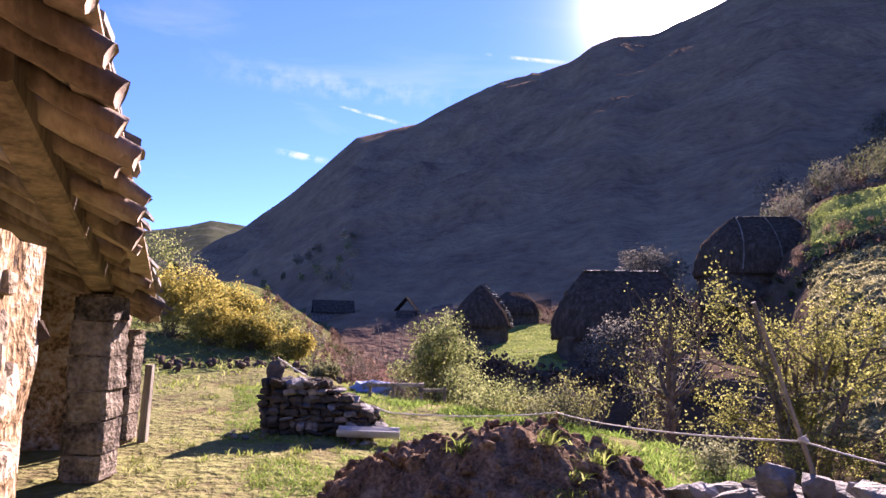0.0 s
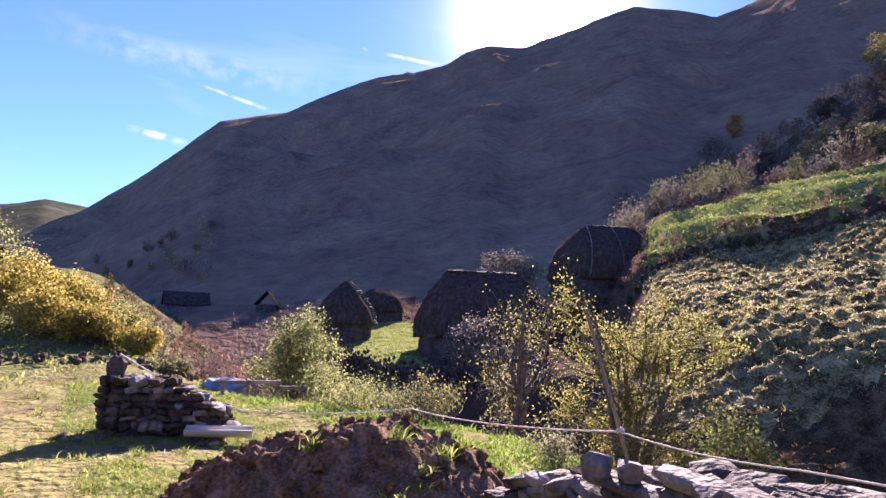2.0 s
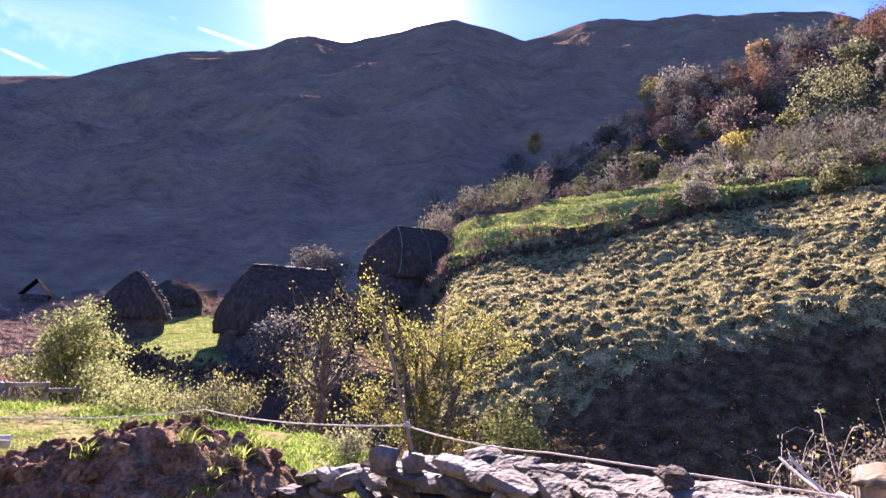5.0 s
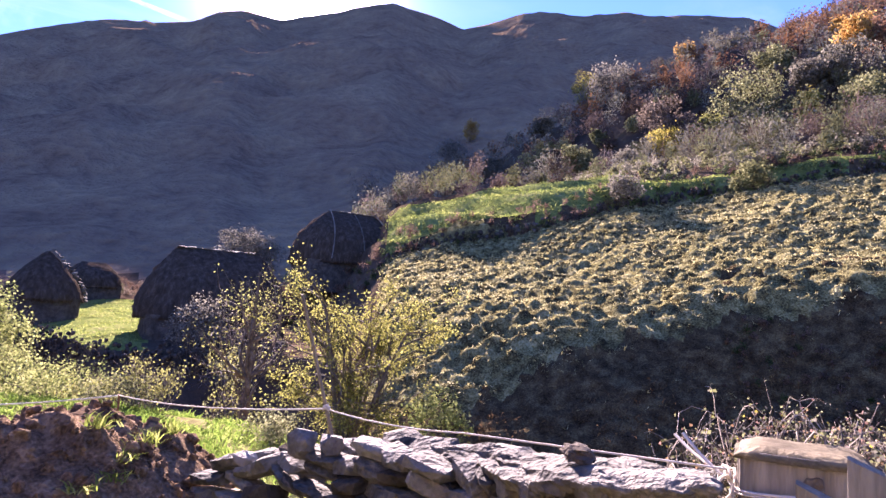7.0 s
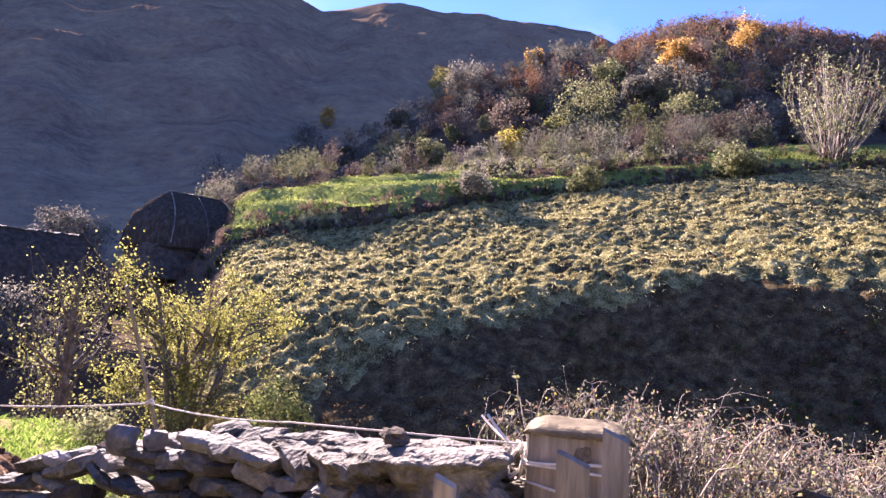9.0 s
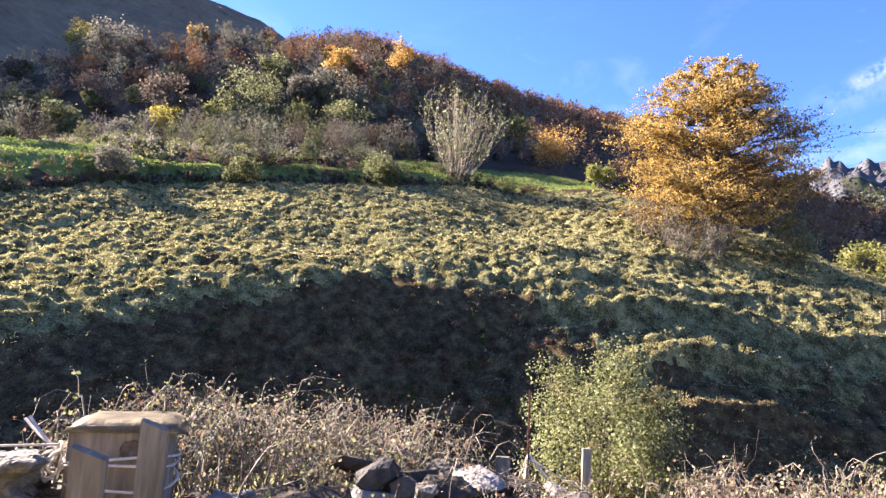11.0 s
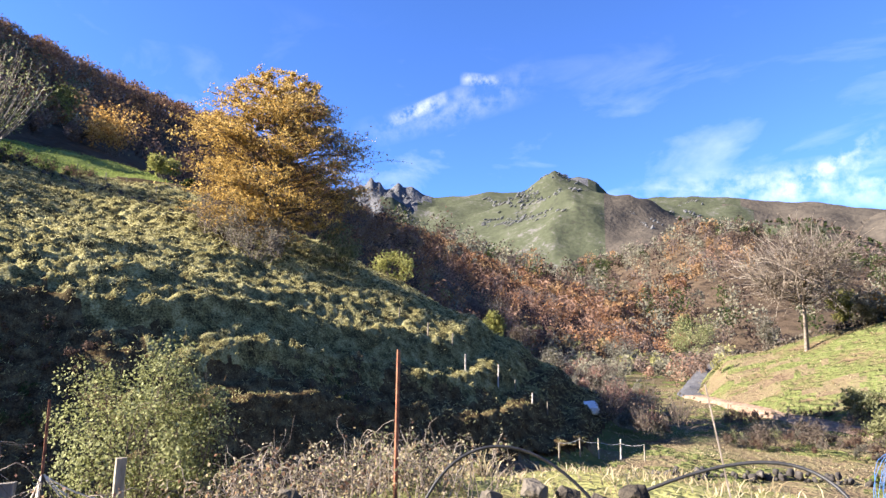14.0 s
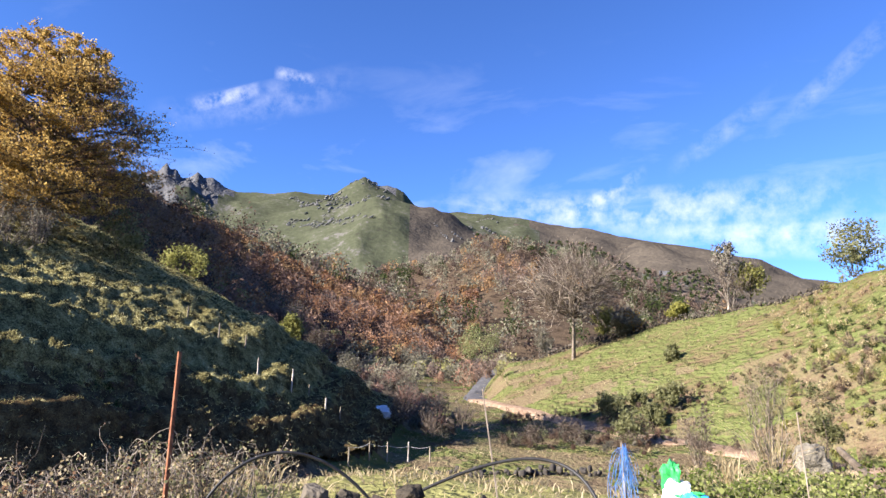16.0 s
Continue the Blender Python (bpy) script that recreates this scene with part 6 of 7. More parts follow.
def mound():
    """A heap of dark turned earth, with clods and tufts on it."""
    rng = np.random.default_rng(14)
    n = 110
    g = np.linspace(-1, 1, n)
    X, Y = np.meshgrid(g, g)
    r = np.sqrt((X / 0.95) ** 2 + (Y / 0.9) ** 2)
    x, y = 0.55 + X * 1.75, 5.45 + Y * 1.35
    h = 0.86 * np.clip(1 - r ** 1.7, 0, 1) ** 0.9 * (1 - 0.18 * np.clip(X, 0, 1)) * (1 + 0.25 * vnoise(x, y, 0.7, 3))
    h = h + (0.10 * vnoise(x, y, 0.3, 4) + 0.085 * vnoise(x, y, 0.14, 5) + 0.04 * vnoise(x, y, 0.07, 15)) * np.clip(1.15 - r, 0, 1) ** 0.5
    z = ground_parts(x, y)[0] - 0.04 + np.where(r < 1.1, h, -0.1)
    idx = np.arange(n * n).reshape(n, n)
    f = np.stack([idx[:-1, :-1], idx[:-1, 1:], idx[1:, 1:], idx[1:, :-1]], -1).reshape(-1, 4)
    ob = thing("earth_mound", "heap of dark turned earth and dung with grass tufts", "mound")
    mesh_object("soil_body", np.stack([x, y, z], -1).reshape(-1, 3), f, M["soil"], ob, smooth=True)
    clods = [hull_mesh("clod", 70 + i, M["soil"]) for i in range(5)]
    for _ in range(900):
        a, q = rng.uniform(0, 2 * np.pi), math.sqrt(rng.uniform(0, 1)) * 0.98
        i, j = int((q * math.sin(a) * 0.5 + 0.5) * (n - 1)), int((q * math.cos(a) * 0.5 + 0.5) * (n - 1))
        c = new("clod", clods[int(rng.integers(5))])
        c.parent = ob
        k = 0.025 + 0.12 * rng.random() ** 2.4
        c.matrix_local = Matrix.LocRotScale((x[i, j], y[i, j], z[i, j] + 0.1 * k), Euler(rng.uniform(0, 6, 3)), (k, k * rng.uniform(0.7, 1.2), k * 0.8))
    tx, ty = np.array([0.95, 1.05, 0.75, 1.25, 0.2, 1.5, 0.9]), np.array([4.6, 4.75, 4.5, 5.0, 5.0, 5.3, 4.9])
    i, j = np.clip(((ty - 5.45) / 1.35 * 0.5 + 0.5) * (n - 1), 0, n - 1).astype(int), np.clip(((tx - 0.55) / 1.75 * 0.5 + 0.5) * (n - 1), 0, n - 1).astype(int)
    for q in range(len(tx)):
        v, f = blades(rng, tx[q:q + 1], ty[q:q + 1], z[i[q:q + 1], j[q:q + 1]], 0.13, 0.012, 46, 0.7, 0.05)
        mesh_object("grass_tuft", v, tri_safe(f), M["blade"], ob, "fresh green tuft")


mound()

def rail_fence():
    """A short post-and-rail fence in the hollow, with a crumpled blue sheet beside it."""
    ob = thing("rail_fence", "short weathered post-and-rail fence in the hollow", "fence")
    posts = [at(a, 13.6) for a in (-6.3, -4.2, -1.6, 0.5)]
    for k, (x, y, z) in enumerate(posts):
        bm = bmesh.new()
        box(bm, (x, y, z - 0.2), (x + 0.02, y, 0.26 - 0.05 * (k == 3)), 0.07, 0.07, k, 0.9, 0.15)
        part("post", bm, M["greywood"], ob)
    for (x0, y0, z0), (x1, y1, z1), h in ((posts[0], posts[1], 0.2), (posts[1], posts[2], 0.21), (posts[2], posts[3], 0.1), (posts[0], posts[1], -0.2), (posts[1], posts[2], -0.2)):
        bm = bmesh.new()
        box(bm, (x0 - 0.06, y0 - 0.05, h), (x1 + 0.06, y1 - 0.05, h + 0.01), 0.045, 0.075, h, 1.0, 0.12)
        part("rail", bm, M["greywood"], ob)
    x, y, z = at(-6.0, 14.6)
    sheet = thing("plastic_sheet", "crumpled faded blue plastic sheet in the grass", "sheet", (x, y, z))
    bm = bmesh.new()
    boulder(bm, (0, 0, 0.12), (0.75, 0.4, 0.34), 10, 14.0, 8, 0.34)
    part("crumpled_sheet", bm, M["faded_blue"], sheet)


rail_fence()

# cords of the fence
KNOT = (2.12, 3.64, 0.96)
cord_fence = thing("cord_fence", "pale twisted cord strung along the yard edge", "fence")
for a, b, sag, r in ((KNOT, (1.56, 8.22, 0.45), 0.06, 0.007), ((1.56, 8.22, 0.45), (-0.68, 8.9, 0.30), 0.05, 0.010), ((-0.68, 8.9, 0.30), (-2.75, 10.6, 0.92), 0.08, 0.010),
                     (KNOT, (2.42, 2.45, 0.99), 0.03, 0.0055), ((2.42, 2.45, 0.99), (2.74, 1.02, 1.08), 0.0, 0.0055)):
    tube_part("cord", sagging(a, b, sag), r, M["rope"], cord_fence)
knot = thing("cord_knot", "frayed pale cord knot on the leaning pole", "knot", KNOT)
for i in range(3):
    q = np.linspace(0, 2 * np.pi, 12)
    tube_part("loop", np.stack([0.035 * np.cos(q + i), 0.035 * np.sin(q), 0.02 * np.sin(2 * q + i) + 0.012 * i], 1), 0.008, M["rope"], knot)
knot.scale = (0.6, 0.6, 0.6)
tube_part("frayed_end", [(0, 0, 0), (0.01, 0.0, 0.04), (0.03, -0.01, 0.075)], [0.01, 0.014, 0.004], M["rope"], knot)

# ---- the dry-stone wall round the yard ----


def yard_wall():
    rng = np.random.default_rng(17)
    ob = thing("dry_stone_wall", "rough dry-stone wall of grey field stones", "stone wall")
    line = np.array([(1.75, 5.0), (2.15, 4.0), (2.45, 3.2), (2.62, 2.4), (2.60, 1.5), (2.65, 0.7), (3.3, 0.2), (4.25, -0.8), (4.45, -2.2), (3.9, -3.6), (3.2, -4.45), (2.2, -5.4), (1.0, -6.3), (-0.6, -6.8)])
    tops = (0.42, 0.62, 0.80, 0.84, 0.76, 0.82, 0.90, 0.78, 0.42, 0.42, 0.56, 0.45, 0.4, 0.3)
    seg = np.hypot(*np.diff(line, axis=0).T)
    dist = np.concatenate([[0], np.cumsum(seg)])
    for course in range(8):
        s = rng.uniform(0, 0.2)
        while s < dist[-1]:
            w = rng.uniform(0.2, 0.42) if s < 4.2 else rng.uniform(0.13, 0.30)
            m = s + w / 2
            x, y = np.interp(m, dist, line[:, 0]), np.interp(m, dist, line[:, 1])
            k = min(int(np.searchsorted(dist, m)), len(seg)) - 1
            d = line[k + 1] - line[k]
            turn = math.degrees(math.atan2(d[1], d[0]))
            z = 0.07 + course * 0.115
            top = np.interp(m, dist, tops)
            if z < top + rng.normal() * 0.05:
                nrm = np.array([-d[1], d[0]]) / np.hypot(*d)
                for off in ((0.17, -0.17) if course > 2 else (0.19,)):
                    stone(ob, rng, (x + nrm[0] * -off + rng.normal() * 0.015, y + nrm[1] * -off, z + rng.normal() * 0.015), (w * rng.uniform(1.0, 1.35), rng.uniform(0.2, 0.36), rng.uniform(0.11, 0.2)), "darkstone" if rng.random() < (0.15 if s < 4.2 else 0.65) else "palestone" if s < 4.2 else "stone", turn + rng.normal() * 16, 12)
            s += w * 0.95
    for p, size, kind in (((2.0, 3.74, 0.70), (0.3, 0.24, 0.38), "stone"), ((2.16, 3.58, 0.72), (0.28, 0.22, 0.36), "stone"), ((2.3, 3.4, 0.74), (0.26, 0.2, 0.16), "stone"), ((1.8, 4.3, 0.5), (0.28, 0.22, 0.18), "palestone"), ((4.25, -0.82, 0.68), (0.5, 0.42, 0.16), "palestone"), ((4.38, -2.31, 0.60), (0.26, 0.22, 0.2), "palestone"), ((4.30, -2.6, 0.62), (0.26, 0.2, 0.22), "palestone"), ((3.47, -4.06, 0.68), (0.42, 0.3, 0.24), "palestone"), ((3.3, -4.2, 0.66), (0.24, 0.2, 0.16), "stone"), ((3.03, -4.53, 0.68), (0.24, 0.22, 0.28), "wallstone"), ((3.7, -3.85, 0.62), (0.2, 0.2, 0.14), "stone")):
        stone(ob, rng, p, [0.78 * q for q in size], "darkstone" if p[1] < 0 else "stone", None, 12)


yard_wall()


def slab():
    ob = thing("stone_slab", "large pale weathered boulder topping the wall", "boulder")
    bm = bmesh.new()
    boulder(bm, (2.60, 1.98, 0.62), (0.84, 1.86, 0.92), 7, 3.1, 38, 0.22, True)
    for v in bm.verts:
        p = v.co.copy()
        near, _ = noise.voronoi(Vector((p.x * 3.4, p.y * 3.0, p.z * 4.2 + 0.6 * noise.noise(p * 3))))
        crack = min(1.0, (near[1] - near[0]) / 0.22)
        upper = max(0.0, min(1.0, (p.z - 0.78) / 0.12))
        if p.x < 2.7:
            # the block narrows towards the mound
            v.co.x += (2.7 - p.x) * 0.62 * max(0.0, min(1.0, (p.y - 1.55) / 0.8))
        out = Vector((p.x - 2.62, (p.y - 1.98) * 0.3, 0))
        out.normalize()
        v.co += out * ((1 - upper) * (0.12 * noise.cell(Vector((p.x * 2.2, p.y * 3.4, p.z * 4.0))) - 0.13 * (1 - crack)) + 0.05 * noise.noise(p * 5) + 0.02 * noise.noise(p * 14))
        v.co.z += -0.125 * (p.y - 1.75) + 0.035 * noise.noise(p * 2.2) + 0.008 * noise.noise(p * 9) + 0.006 * noise.noise(p * 24) - 0.02 * (1 - crack) * upper
    part("rock", bm, M["palestone"], ob)
    loose = thing("loose_stone", "small bluish loose stone on the slab", "stone")
    bm = bmesh.new()
    boulder(bm, (2.46, 1.62, 1.045), (0.2, 0.12, 0.065), 50, 9.0, 4, 0.3)
    part("rock", bm, M["darkstone"], loose)


slab()


def gate_post():
    ob = thing("gate_post", "stout weathered timber post with tan cap", "post", (2.94, 0.82, 0))
    bm = bmesh.new()
    n = 14
    rings = []
    for z in (-0.1, 0.3, 0.7, 1.0, 1.17, 1.21):
        ring = []
        for i in range(n * 2):
            a = 2 * math.pi * i / (n * 2)
            ex = 0.32
            cx, cy = math.copysign(abs(math.cos(a)) ** ex, math.cos(a)), math.copysign(abs(math.sin(a)) ** ex, math.sin(a))
            k = 1 + 0.03 * noise.noise(Vector((cx * 4, cy * 4, z * 1.5))) - (0.05 if z > 1.2 else 0) + 0.015 * math.sin(a * 17)
            ring.append(bm.verts.new((cx * 0.185 * k, cy * 0.15 * k, z)))
        rings.append(ring)
    for r0, r1 in zip(rings, rings[1:]):
        for i in range(n * 2):
            bm.faces.new((r0[i], r0[(i + 1) % (n * 2)], r1[(i + 1) % (n * 2)], r1[i]))
    bm.faces.new(rings[-1])
    post = part("timber", bm, M["greywood"], ob)
    bm = bmesh.new()
    verts = {}
    m = 12
    for i in range(m + 1):
        for j in range(m + 1):
            x, y = -0.195 + 0.43 * i / m, -0.165 + 0.34 * j / m
            edge_d = max(abs(x - 0.02) / 0.215, abs(y - 0.005) / 0.17)
            z = 1.232 - 0.05 * max(0, edge_d - 0.72) / 0.28 - 0.10 * max(0, (x - 0.14)) + 0.006 * noise.noise(Vector((x * 12, y * 12, 1)))
            verts[i, j] = bm.verts.new((x, y, z))
    for i in range(m):
        for j in range(m):
            bm.faces.new((verts[i, j], verts[i + 1, j], verts[i + 1, j + 1], verts[i, j + 1]))
    bmesh.ops.solidify(bm, geom=bm.faces[:], thickness=0.014)
    part("cap", bm, M["cutwood"], ob, "thin tan sheet nailed over the top", True)
    bm = bmesh.new()
    boulder(bm, (0.04, -0.146, 1.10), (0.05, 0.02, 0.08), 0, 4.0, 3, 0.3)
    part("wood_knot", bm, M["bark"], ob)
    ob.rotation_euler = (0, 0, radians(-64))
    ob.scale = (1.24, 1.24, 0.975)


gate_post()
for base, top, w in (((2.16, 0.42, 0.0), (2.17, 0.42, 1.19), 0.12), ((2.56, 0.42, 0.0), (2.57, 0.43, 1.23), 0.11), ((1.95, 0.85, 0.0), (1.95, 0.85, 1.06), 0.085)):
    ob = thing("gate_picket", "sawn wooden picket with slanted top", "picket", base, "pickets of the gate")
    bm = bmesh.new()
    box(bm, (0, 0, 0), Vector(top) - Vector(base), w, 0.03, base[0], 1, 0.05)
    for v in bm.verts:
        if v.co.z > 1.0:
            v.co.z += 0.4 * (v.co.x + v.co.y)
    part("pale", bm, M["greywood"], ob)
    ob.rotation_euler = (0, 0, radians(24))
wrap = thing("post_cord", "loops of frayed pale cord round the timber post", "cord", (2.94, 0.82, 0))
for i, z in enumerate((1.06, 1.03, 0.93)):
    q = np.linspace(0, 2 * np.pi, 22)
    tube_part("loop", np.stack([0.215 * np.cos(q), 0.205 * np.sin(q), z + 0.02 * np.sin(q * 2 + i)], 1), 0.007, M["rope"], wrap)
for i in range(4):
    q = np.linspace(0, 2 * np.pi, 12)
    tube_part("bow", np.stack([-0.12 - 0.06 * np.cos(q + i), 0.19 + 0.05 * i * np.cos(q) * 0.4, 1.02 + (0.05 + 0.015 * i) * np.sin(q)], 1), 0.006, M["rope"], wrap)
for a, b in (((-0.1, 0.18, 1.05), (-0.02, 0.42, 1.2)), ((-0.08, 0.2, 1.06), (0.05, 0.5, 1.17))):
    tube_part("loose_end", sagging(a, b, 0.02, 6), 0.007, M["rope"], wrap)
wrap.scale = (1.24, 1.24, 0.97)


def brambles(name, label, centre, size, canes, leaf_sets, seed, reach=0.5):
    """A tangle of arching thorny canes with small withered leaves."""
    rng = np.random.default_rng(seed)
    ob = thing(name, label, "brambles", centre)
    paths, ends = [], []
    for _ in range(canes):
        a = np.array([rng.normal() * size[0] * 0.42, rng.normal() * size[1] * 0.42, -0.15])
        d = rng.normal(size=2)
        d /= np.hypot(*d)
        ln = rng.uniform(0.3, 1.0) * reach
        b = a + [d[0] * ln, d[1] * ln, rng.uniform(0.15, 0.75) * size[2]]
        k = 8
        q = np.linspace(0, 1, k)[:, None]
        p = a + (b - a) * q
        p[:, 2] += size[2] * rng.uniform(0.2, 0.65) * (4 * q * (1 - q))[:, 0]
        p += np.cumsum(rng.normal(size=(k, 3)) * 0.018, 0)
        paths.append((p, np.linspace(0.0065, 0.002, k)))
        ends.append(p)
        for _ in range(3):
            i = int(rng.integers(2, k))
            tw = bend(rng, p[i], p[i] + rng.normal(size=3) * 0.11, 4, 0.3)
            paths.append((tw, np.linspace(0.003, 0.0015, 4)))
            ends.append(tw)
    v, f = tubes(paths, 3)
    tagged(mesh_object("cane", v, f, M["twig"], ob), kind="stuff")
    pts = np.vstack(ends)
    for colour, n, s in leaf_sets:
        p = pts[rng.integers(0, len(pts), n)] + rng.normal(size=(n, 3)) * 0.03
        v, f = leaves(rng, p, s)
        mesh_object("foliage", v, f, M[colour], ob)
    return ob


brambles("bramble", "tangled bare brambles with withered leaves over the wall", (3.95, 0.95, 0.72), (0.9, 0.8, 0.66), 200, (("olive", 2600, 0.019), ("grey", 1600, 0.019), ("russet", 600, 0.019), ("blush", 700, 0.019), ("gold", 160, 0.019)), 61)
brambles("bramble", "tangled brown brambles over rubble beside the posts", (4.75, 0.0, 0.56), (0.85, 0.8, 0.66), 200, (("olive", 2200, 0.019), ("grey", 1500, 0.019), ("russet", 800, 0.019), ("blush", 900, 0.019)), 62)
brambles("bramble", "low dry brambles along the rubble wall", (3.45, 1.15, 0.80), (0.4, 0.4, 0.5), 46, (("olive", 420, 0.024), ("gold", 80, 0.019), ("grey", 300, 0.019)), 63)
brambles("bramble", "low leafy bramble trailing over the rubble", (3.75, 0.1, 0.72), (0.85, 0.5, 0.34), 60, (("olive", 900, 0.024), ("russet", 260, 0.019), ("lime", 260, 0.019)), 69)
brambles("bramble", "low reddish bramble hanging over the wall stones", (4.0, -1.05, 0.52), (0.42, 1.0, 0.40), 130, (("olive", 1000, 0.019), ("russet", 600, 0.019), ("blush", 500, 0.019), ("grey", 400, 0.02)), 70)
brambles("bramble", "dry brambles and dead bracken below the fence", (5.4, -2.9, 0.28), (0.9, 0.9, 0.6), 150, (("straw", 900, 0.03), ("rust", 500, 0.028), ("olive", 420, 0.03)), 64)
brambles("bramble", "dry brambles and dead bracken by the rusty rod", (5.9, -4.3, 0.25), (1.1, 1.0, 0.6), 150, (("straw", 900, 0.03), ("olive", 900, 0.032), ("rust", 260, 0.028)), 65)
brambles("bramble", "green nettles and brambles beside the plastic bag", (1.7, -7.7, 0.0), (1.3, 0.8, 0.5), 90, (("lime", 1500, 0.055), ("olive", 500, 0.05), ("straw", 200, 0.05)), 66)
brambles("nettle_patch", "fresh green nettles below the garden wall", (1.5, -9.6, -0.1), (1.9, 1.0, 0.55), 110, (("lime", 4200, 0.045), ("lushblade", 3200, 0.045)), 67)
brambles("nettle_patch", "green weeds beside the grey boulder", (0.3, -11.2, -0.2), (2.0, 1.2, 0.6), 90, (("lime", 3600, 0.05), ("lushblade", 2800, 0.05), ("straw", 400, 0.05)), 68)

stake("split old wooden fence stake among brambles", (4.66, -0.98, 0.2), (4.72, -0.97, 0.82), 0.11, M["greywood"], rough=0.3)
stake("squared grey stone-like fence stake by the willow", (6.25, -1.70, -0.1), (6.32, -1.71, 0.66), 0.10, M["greywood"])
stake("tall rusty iron rod standing in the weeds", (5.32, -3.92, 0.0), (5.42, -3.98, 1.62), 0.035, M["rustiron"], "rod", "iron_rod", 0.05)
stake("thin rusty iron rod hung with old cords", (4.9, -1.15, 0.0), (4.92, -1.15, 1.29), 0.02, M["rustiron"], "rod", "iron_rod", 0.05)
stake("thin leaning cane in the wall", (3.14, -5.85, 0.2), (3.66, -6.21, 1.33), 0.013, M["twig"], "cane", "garden_cane", 0.1)
stake("thin upright cane beside the blue net", (1.0, -7.13, 0.0), (1.1, -7.13, 1.26), 0.012, M["twig"], "cane", "garden_cane", 0.1)
hang = thing("hanging_cord", "bundle of frayed pale cords tied to a rod", "cord", (4.91, -1.15, 0.08))
rng_h = np.random.default_rng(4)
for i in range(9):
    e = (rng_h.normal() * 0.2, rng_h.normal() * 0.22, rng_h.uniform(0.25, 0.45))
    tube_part("strand", sagging((0, 0, 0.74), e, 0.03, 7), 0.006, M["rope" if i % 3 else "mauve"], hang)


def hose(label, p):
    ob = thing("hose_hoop", label, "hose", group="arched garden hoses")
    p = [np.array(q) for q in p]
    q = np.linspace(0, 1, 24)[:, None]
    curve = (1 - q) ** 3 * p[0] + 3 * q * (1 - q) ** 2 * p[1] + 3 * q * q * (1 - q) * p[2] + q ** 3 * p[3]
    tube_part("pipe", curve, 0.014, M["hose"], ob, sides=8)


hose("black plastic hose arched as a hoop in the weeds", [(4.75, -3.85, 0.25), (4.75, -4.2, 0.98), (4.3, -4.75, 0.98), (3.95, -5.15, 0.3)])
hose("black plastic hose arched as a wide hoop", [(3.9, -5.05, 0.32), (3.4, -5.6, 0.70), (2.7, -6.3, 1.12), (2.2, -5.85, 0.42)])


def net_and_bag():
    rng = np.random.default_rng(19)
    net = thing("blue_net", "bunched blue plastic netting hung on a stick", "net", (2.06, -5.9, 0))
    tube_part("stick", [(0.02, 0.02, 0.1), (0.0, 0.0, 0.6), (0.02, 0.0, 1.02)], 0.012, M["twig"], net)
    for i in range(46):
        a = rng.uniform(0, 6.28)
        top = np.array([0.012 * math.cos(a), 0.012 * math.sin(a), 0.98 + rng.normal() * 0.02])
        low_p = np.array([0.09 * math.cos(a + rng.normal()), 0.09 * math.sin(a), rng.uniform(0.4, 0.75)])
        tube_part("strand", bend(rng, top, low_p, 7, 0.2), 0.0019, M["blue_net"], net, sides=3)
    bag = thing("plastic_bag", "crumpled green, white and blue plastic sack on the wall", "bag", (1.6, -5.82, 0.62))
    for name, col, c, size, seed in (("green_panel", "green_bag", (0.09, 0, 0.24), (0.13, 0.12, 0.26), 1.0), ("white_panel", "white", (0.02, 0.03, 0.12), (0.20, 0.14, 0.20), 5.0), ("blue_panel", "blue_bag", (-0.12, 0.05, 0.06), (0.22, 0.18, 0.14), 7.0), ("green_flap", "green_bag", (-0.06, 0.03, 0.14), (0.2, 0.08, 0.05), 11.0)):
        bm = bmesh.new()
        boulder(bm, c, size, 25, seed, 8, 0.34)
        part(name, bm, M[col], bag, smooth=False)
    bag.scale = (0.82, 0.82, 0.82)


M["blue_net"] = surface("blue_netting", [(0.04, 0.12, 0.34), (0.08, 0.2, 0.46)], 6, 0.5, 0.1)
net_and_bag()

